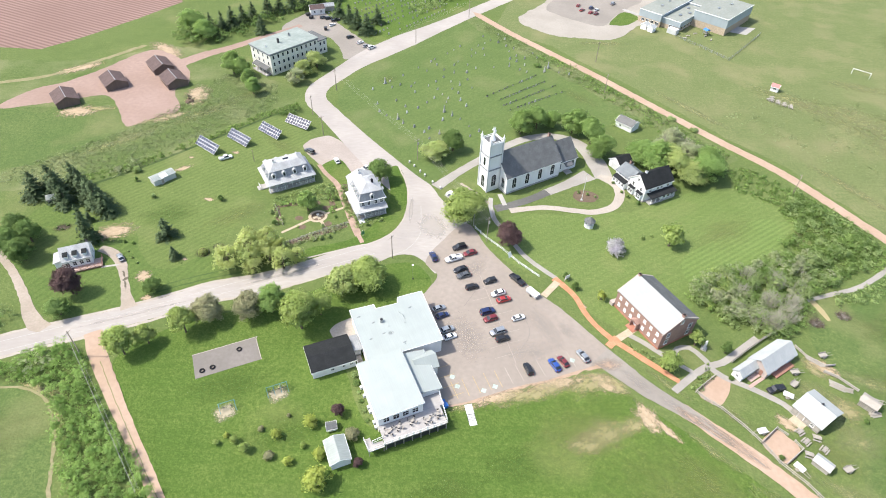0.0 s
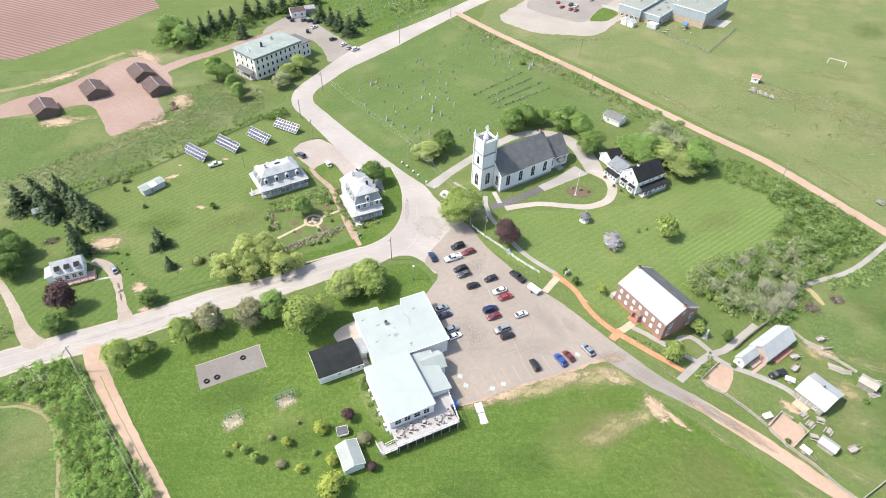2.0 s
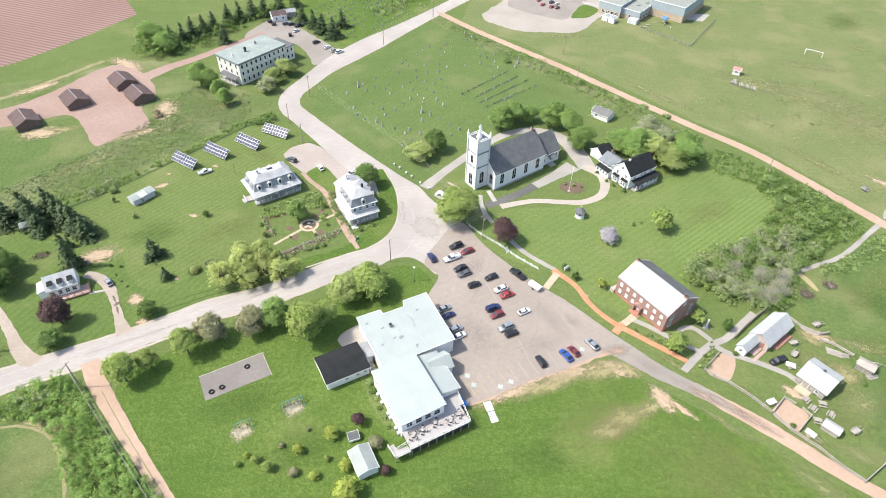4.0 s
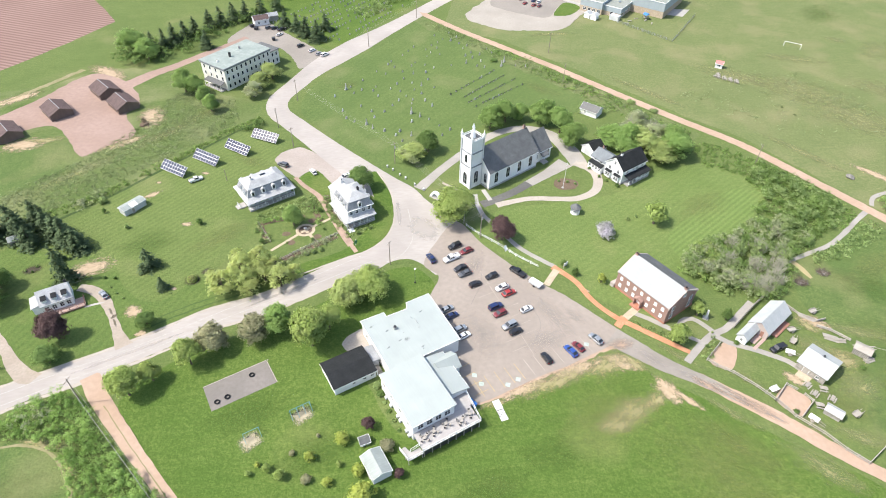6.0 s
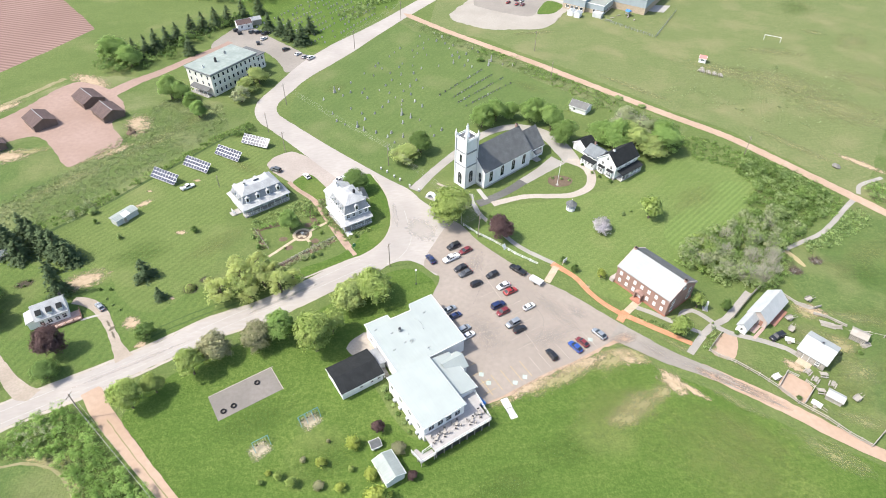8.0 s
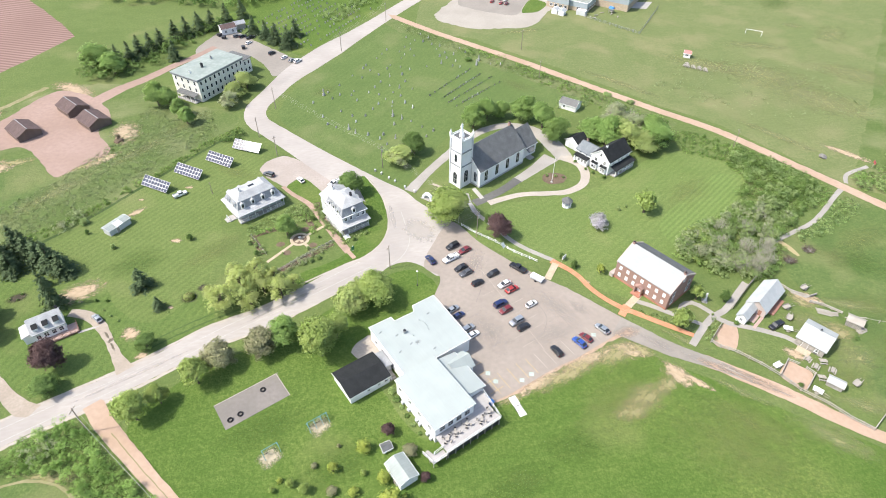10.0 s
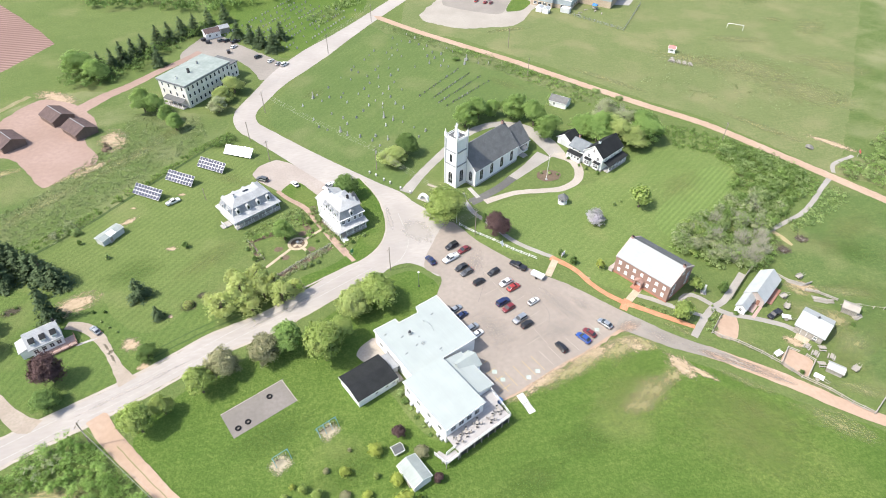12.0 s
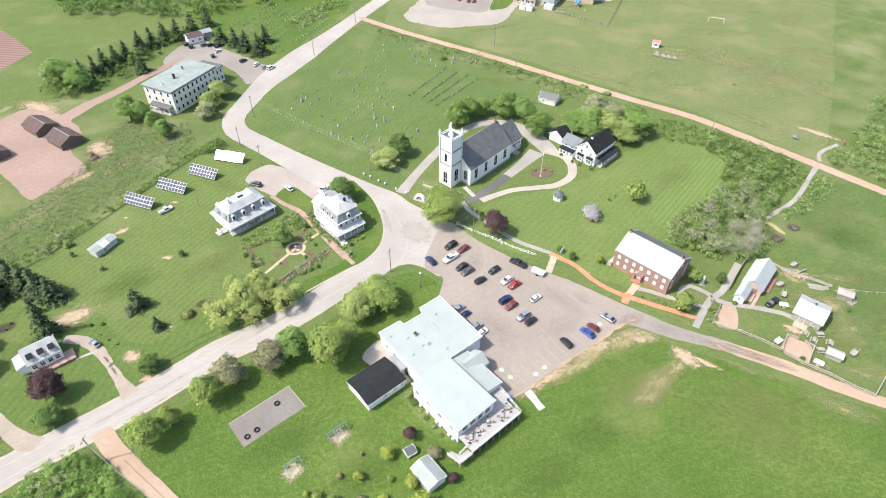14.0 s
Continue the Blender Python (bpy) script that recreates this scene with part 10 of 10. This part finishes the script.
part("propped_beam", Geo().tube((-2.6, 1.9, 0.0), (2.4, 2.6, 2.6), 0.14).tube((-1.0, 2.0, 0.0), (3.0, 1.9, 2.4), 0.11), PALEWOOD, ms)
part("side_wall", Geo().box(-2.1, 2.1, -1.66, -1.6, 0, 2.2).box(-2.1, -2.04, -1.6, 1.6, 0, 2.2), DARKWALL, ms)
for i in range(10):
    part("wall_plank", Geo().box(-2.1 + 0.43 * i, -1.82 + 0.43 * i, -1.72, -1.66, 0.05, 2.25), WOOD, ms)
part("saw_bench", Geo().box(-1.6, 1.8, -0.4, 0.4, 0.5, 0.7), WOOD, ms)


def log_pile(x, y, turn, count, length, mat, label):
    p = thing("log_pile", label, "logs", pose(x, y, 0, 0, 0, turn), "log piles")
    rr = random.Random(count + int(x))
    for i in range(count):
        row, k = (0, i) if i < count * 0.6 else (1, i - int(count * 0.6))
        v = 0.34 * k + 0.17 * row
        part("log", Geo().tube((-length / 2 + rr.uniform(-0.3, 0.3), v, 0.16 + 0.28 * row), (length / 2 + rr.uniform(-0.3, 0.3), v + rr.uniform(-0.15, 0.15), 0.16 + 0.28 * row), 0.16, 0.14, 7), mat, p)


log_pile(97.6, 84.0, -30, 9, 3.4, PALEWOOD, "pile of pale sawn logs on the grass")
log_pile(99.8, 83.0, -20, 6, 2.6, WOOD, "pile of grey logs on the grass")
log_pile(103.4, 76.4, 10, 7, 2.6, PALEWOOD, "loose heap of pale slabs by the shed")
log_pile(95.6, 91.4, -40, 4, 4.0, PALEWOOD, "row of pale logs in the grass")


def cart(x, y, turn, label, mat):
    c = thing("farm_cart", label, "cart", pose(x, y, 0, 0, 0, turn), "farm carts")
    part("bed", Geo().box(-1.1, 1.1, -0.6, 0.6, 0.6, 0.72), mat, c)
    part("side", Geo().box(-1.1, 1.1, -0.62, -0.56, 0.72, 1.05).box(-1.1, 1.1, 0.56, 0.62, 0.72, 1.05), mat, c)
    part("shaft", Geo().tube((1.1, -0.4, 0.6), (2.6, -0.3, 0.4), 0.05).tube((1.1, 0.4, 0.6), (2.6, 0.3, 0.4), 0.05), WOOD, c)
    for s in (-1, 1):
        part("wheel", Geo().tube((0, s * 0.68, 0.5), (0, s * 0.76, 0.5), 0.5, sides=14), WOOD, c)


cart(87.6, 84.6, 40, "pale old farm cart", PALEWOOD)
cart(89.2, 88.0, 10, "pale old farm wagon beside the house", PALEWOOD)
cart(84.8, 81.2, -30, "small pale handcart on the grass", WHITEP)
cart(75.2, 71.6, -165, "white-topped market cart by the fence", WHITEP)
cart(90.3, 63.2, 20, "pale covered well cart on the grass", PALEWOOD)
cart(79.8, 63.2, -55, "white-topped cart beside the pen", WHITEP)
cart(98.4, 93.4, 15, "pale wagon near the thicket", PALEWOOD)

# ---- small yard things ----
rk = new("boulder")
bm = bmesh.new()
bmesh.ops.create_icosphere(bm, subdivisions=3, radius=1.6)
for v in bm.verts:
    v.co *= 1 + 0.35 * noise.noise(v.co * 0.7)
    v.co.z = max(-0.1, v.co.z * 0.55 + 0.4)
me = bpy.data.meshes.new("boulder")
bm.to_mesh(me)
bm.free()
me.materials.append(STONE)
bpy.data.objects.remove(rk)
bm = bmesh.new()
bmesh.ops.create_icosphere(bm, subdivisions=4, radius=1.0)
for v in bm.verts:
    k = 1 + 0.3 * noise.noise(v.co * 1.6) + 0.12 * noise.noise(v.co * 4.0)
    v.co = Vector((v.co.x * 1.7 * k, v.co.y * 1.4 * k, max(-0.05, v.co.z * 0.9 * k)))
mound = bpy.data.meshes.new("earth_mound")
bm.to_mesh(mound)
bm.free()
mound.materials.append(MULCH)
solo("earth_mound", mound, MULCH, "heap of dumped brown earth beside the dirt yard", "mound", pose(-96.3, 207.6, 0, 0, 0, 20), smooth=True)
bare_branches("brush_heap", [(-96.6, 208.6, 1.4, 2.6, 26)], 254, "dark stump and twigs on the earth mound", BARK)
RUBBLE = two_scale("dull_rubble", (0.2, 0.19, 0.17), (0.28, 0.265, 0.24), (0.12, 0.115, 0.1), 0.8, 3.0, 0.95, 0.6, 0.08)
me.materials[0] = RUBBLE
solo("boulder", me, RUBBLE, "grey heap of broken rock on the grass", "rock", pose(147.5, 149.6, 0) @ Matrix.Scale(0.85, 4))
for x, y, a in ((124.5, 291.0, 10), (128.6, 288.4, 40), (117.6, 285.2, -20), (130.2, 284.2, 60), (120.0, 288.0, 0)):
    pl = thing("play_bench", "small coloured playground bench", "play equipment", pose(x, y, 0, 0, 0, a), "school playground")
    part("seat", Geo().box(-1.0, 1.0, -0.3, 0.3, 0.4, 0.5), PALEWOOD, pl)
    for s in (-0.8, 0.8):
        part("leg", Geo().box(s - 0.06, s + 0.06, -0.25, 0.25, 0, 0.4), WOOD, pl)
st = thing("play_tower", "blue-roofed playground tower at the school", "play equipment", pose(129.4, 290.6, 0, 0, 0, 30))
for u in (-1, 1):
    for v in (-1, 1):
        part("post", Geo().box(u - 0.08, u + 0.08, v - 0.08, v + 0.08, 0, 2.4), STEEL, st)
part("platform", Geo().box(-1.1, 1.1, -1.1, 1.1, 1.0, 1.1), WOOD, st)
part("roof", Geo().loft([[(-1.4, y, 2.4), (1.4, y, 2.4), (0, y, 3.2)] for y in (-1.3, 1.3)]), BLUE, st)
for x, y, lab in ((100.5, 295.6, "white garden shed beside the school car park"), (103.0, 292.6, "white storage hut beside the school")):
    shed("store_hut", lab, x, y, 47, 3.4, 3.0, 2.2, 3.0, WHITEP, TINGREY)
for i, (x, y) in enumerate(((-66.8, 296.0), (-64.6, 292.6), (-55.4, 279.6))):
    bx = thing("skip_bin", "dark steel waste bin in the hotel yard", "bin", pose(x, y, 0, 0, 0, 40 + 30 * i), "yard bins")
    part("box", Geo().loft([[(-0.9, -0.6, 0.1), (0.9, -0.6, 0.1), (0.9, 0.6, 0.1), (-0.9, 0.6, 0.1)], [(-1.0, -0.75, 1.3), (1.0, -0.75, 1.3), (1.0, 0.75, 1.3), (-1.0, 0.75, 1.3)]]), DARKMETAL, bx)
    part("lid", Geo().box(-1.04, 1.04, -0.8, 0.8, 1.3, 1.38), DARKMETAL, bx)

# red notice beside the trail
ts = thing("trail_sign", "red notice board on two posts beside the gravel trail", "sign", pose(160.4, 140.8, 0, 0, 0, 35))
for x in (-0.7, 0.7):
    part("post", Geo().box(x - 0.06, x + 0.06, -0.06, 0.06, 0, 2.1), PALEWOOD, ts)
part("panel", Geo().loft([[(-1.0, -0.5, 1.5), (1.0, -0.5, 1.5), (1.0, -0.42, 1.5), (-1.0, -0.42, 1.5)], [(-1.0, 0.3, 2.4), (1.0, 0.3, 2.4), (1.0, 0.38, 2.4), (-1.0, 0.38, 2.4)]]), NOTICERED, ts, "sloping red board")
# brush round the white shed
thicket("shed_brush", [(65.5, 200), (68.5, 205.5), (72, 207.5), (78.5, 204), (79.5, 200.5), (77, 199), (75, 205), (70, 205), (67.5, 199)], BUSH, 261, "brush grown up round the white shed", 0.4, 1.8, 1.2, 0.24, 70, 0.9, "bushes")
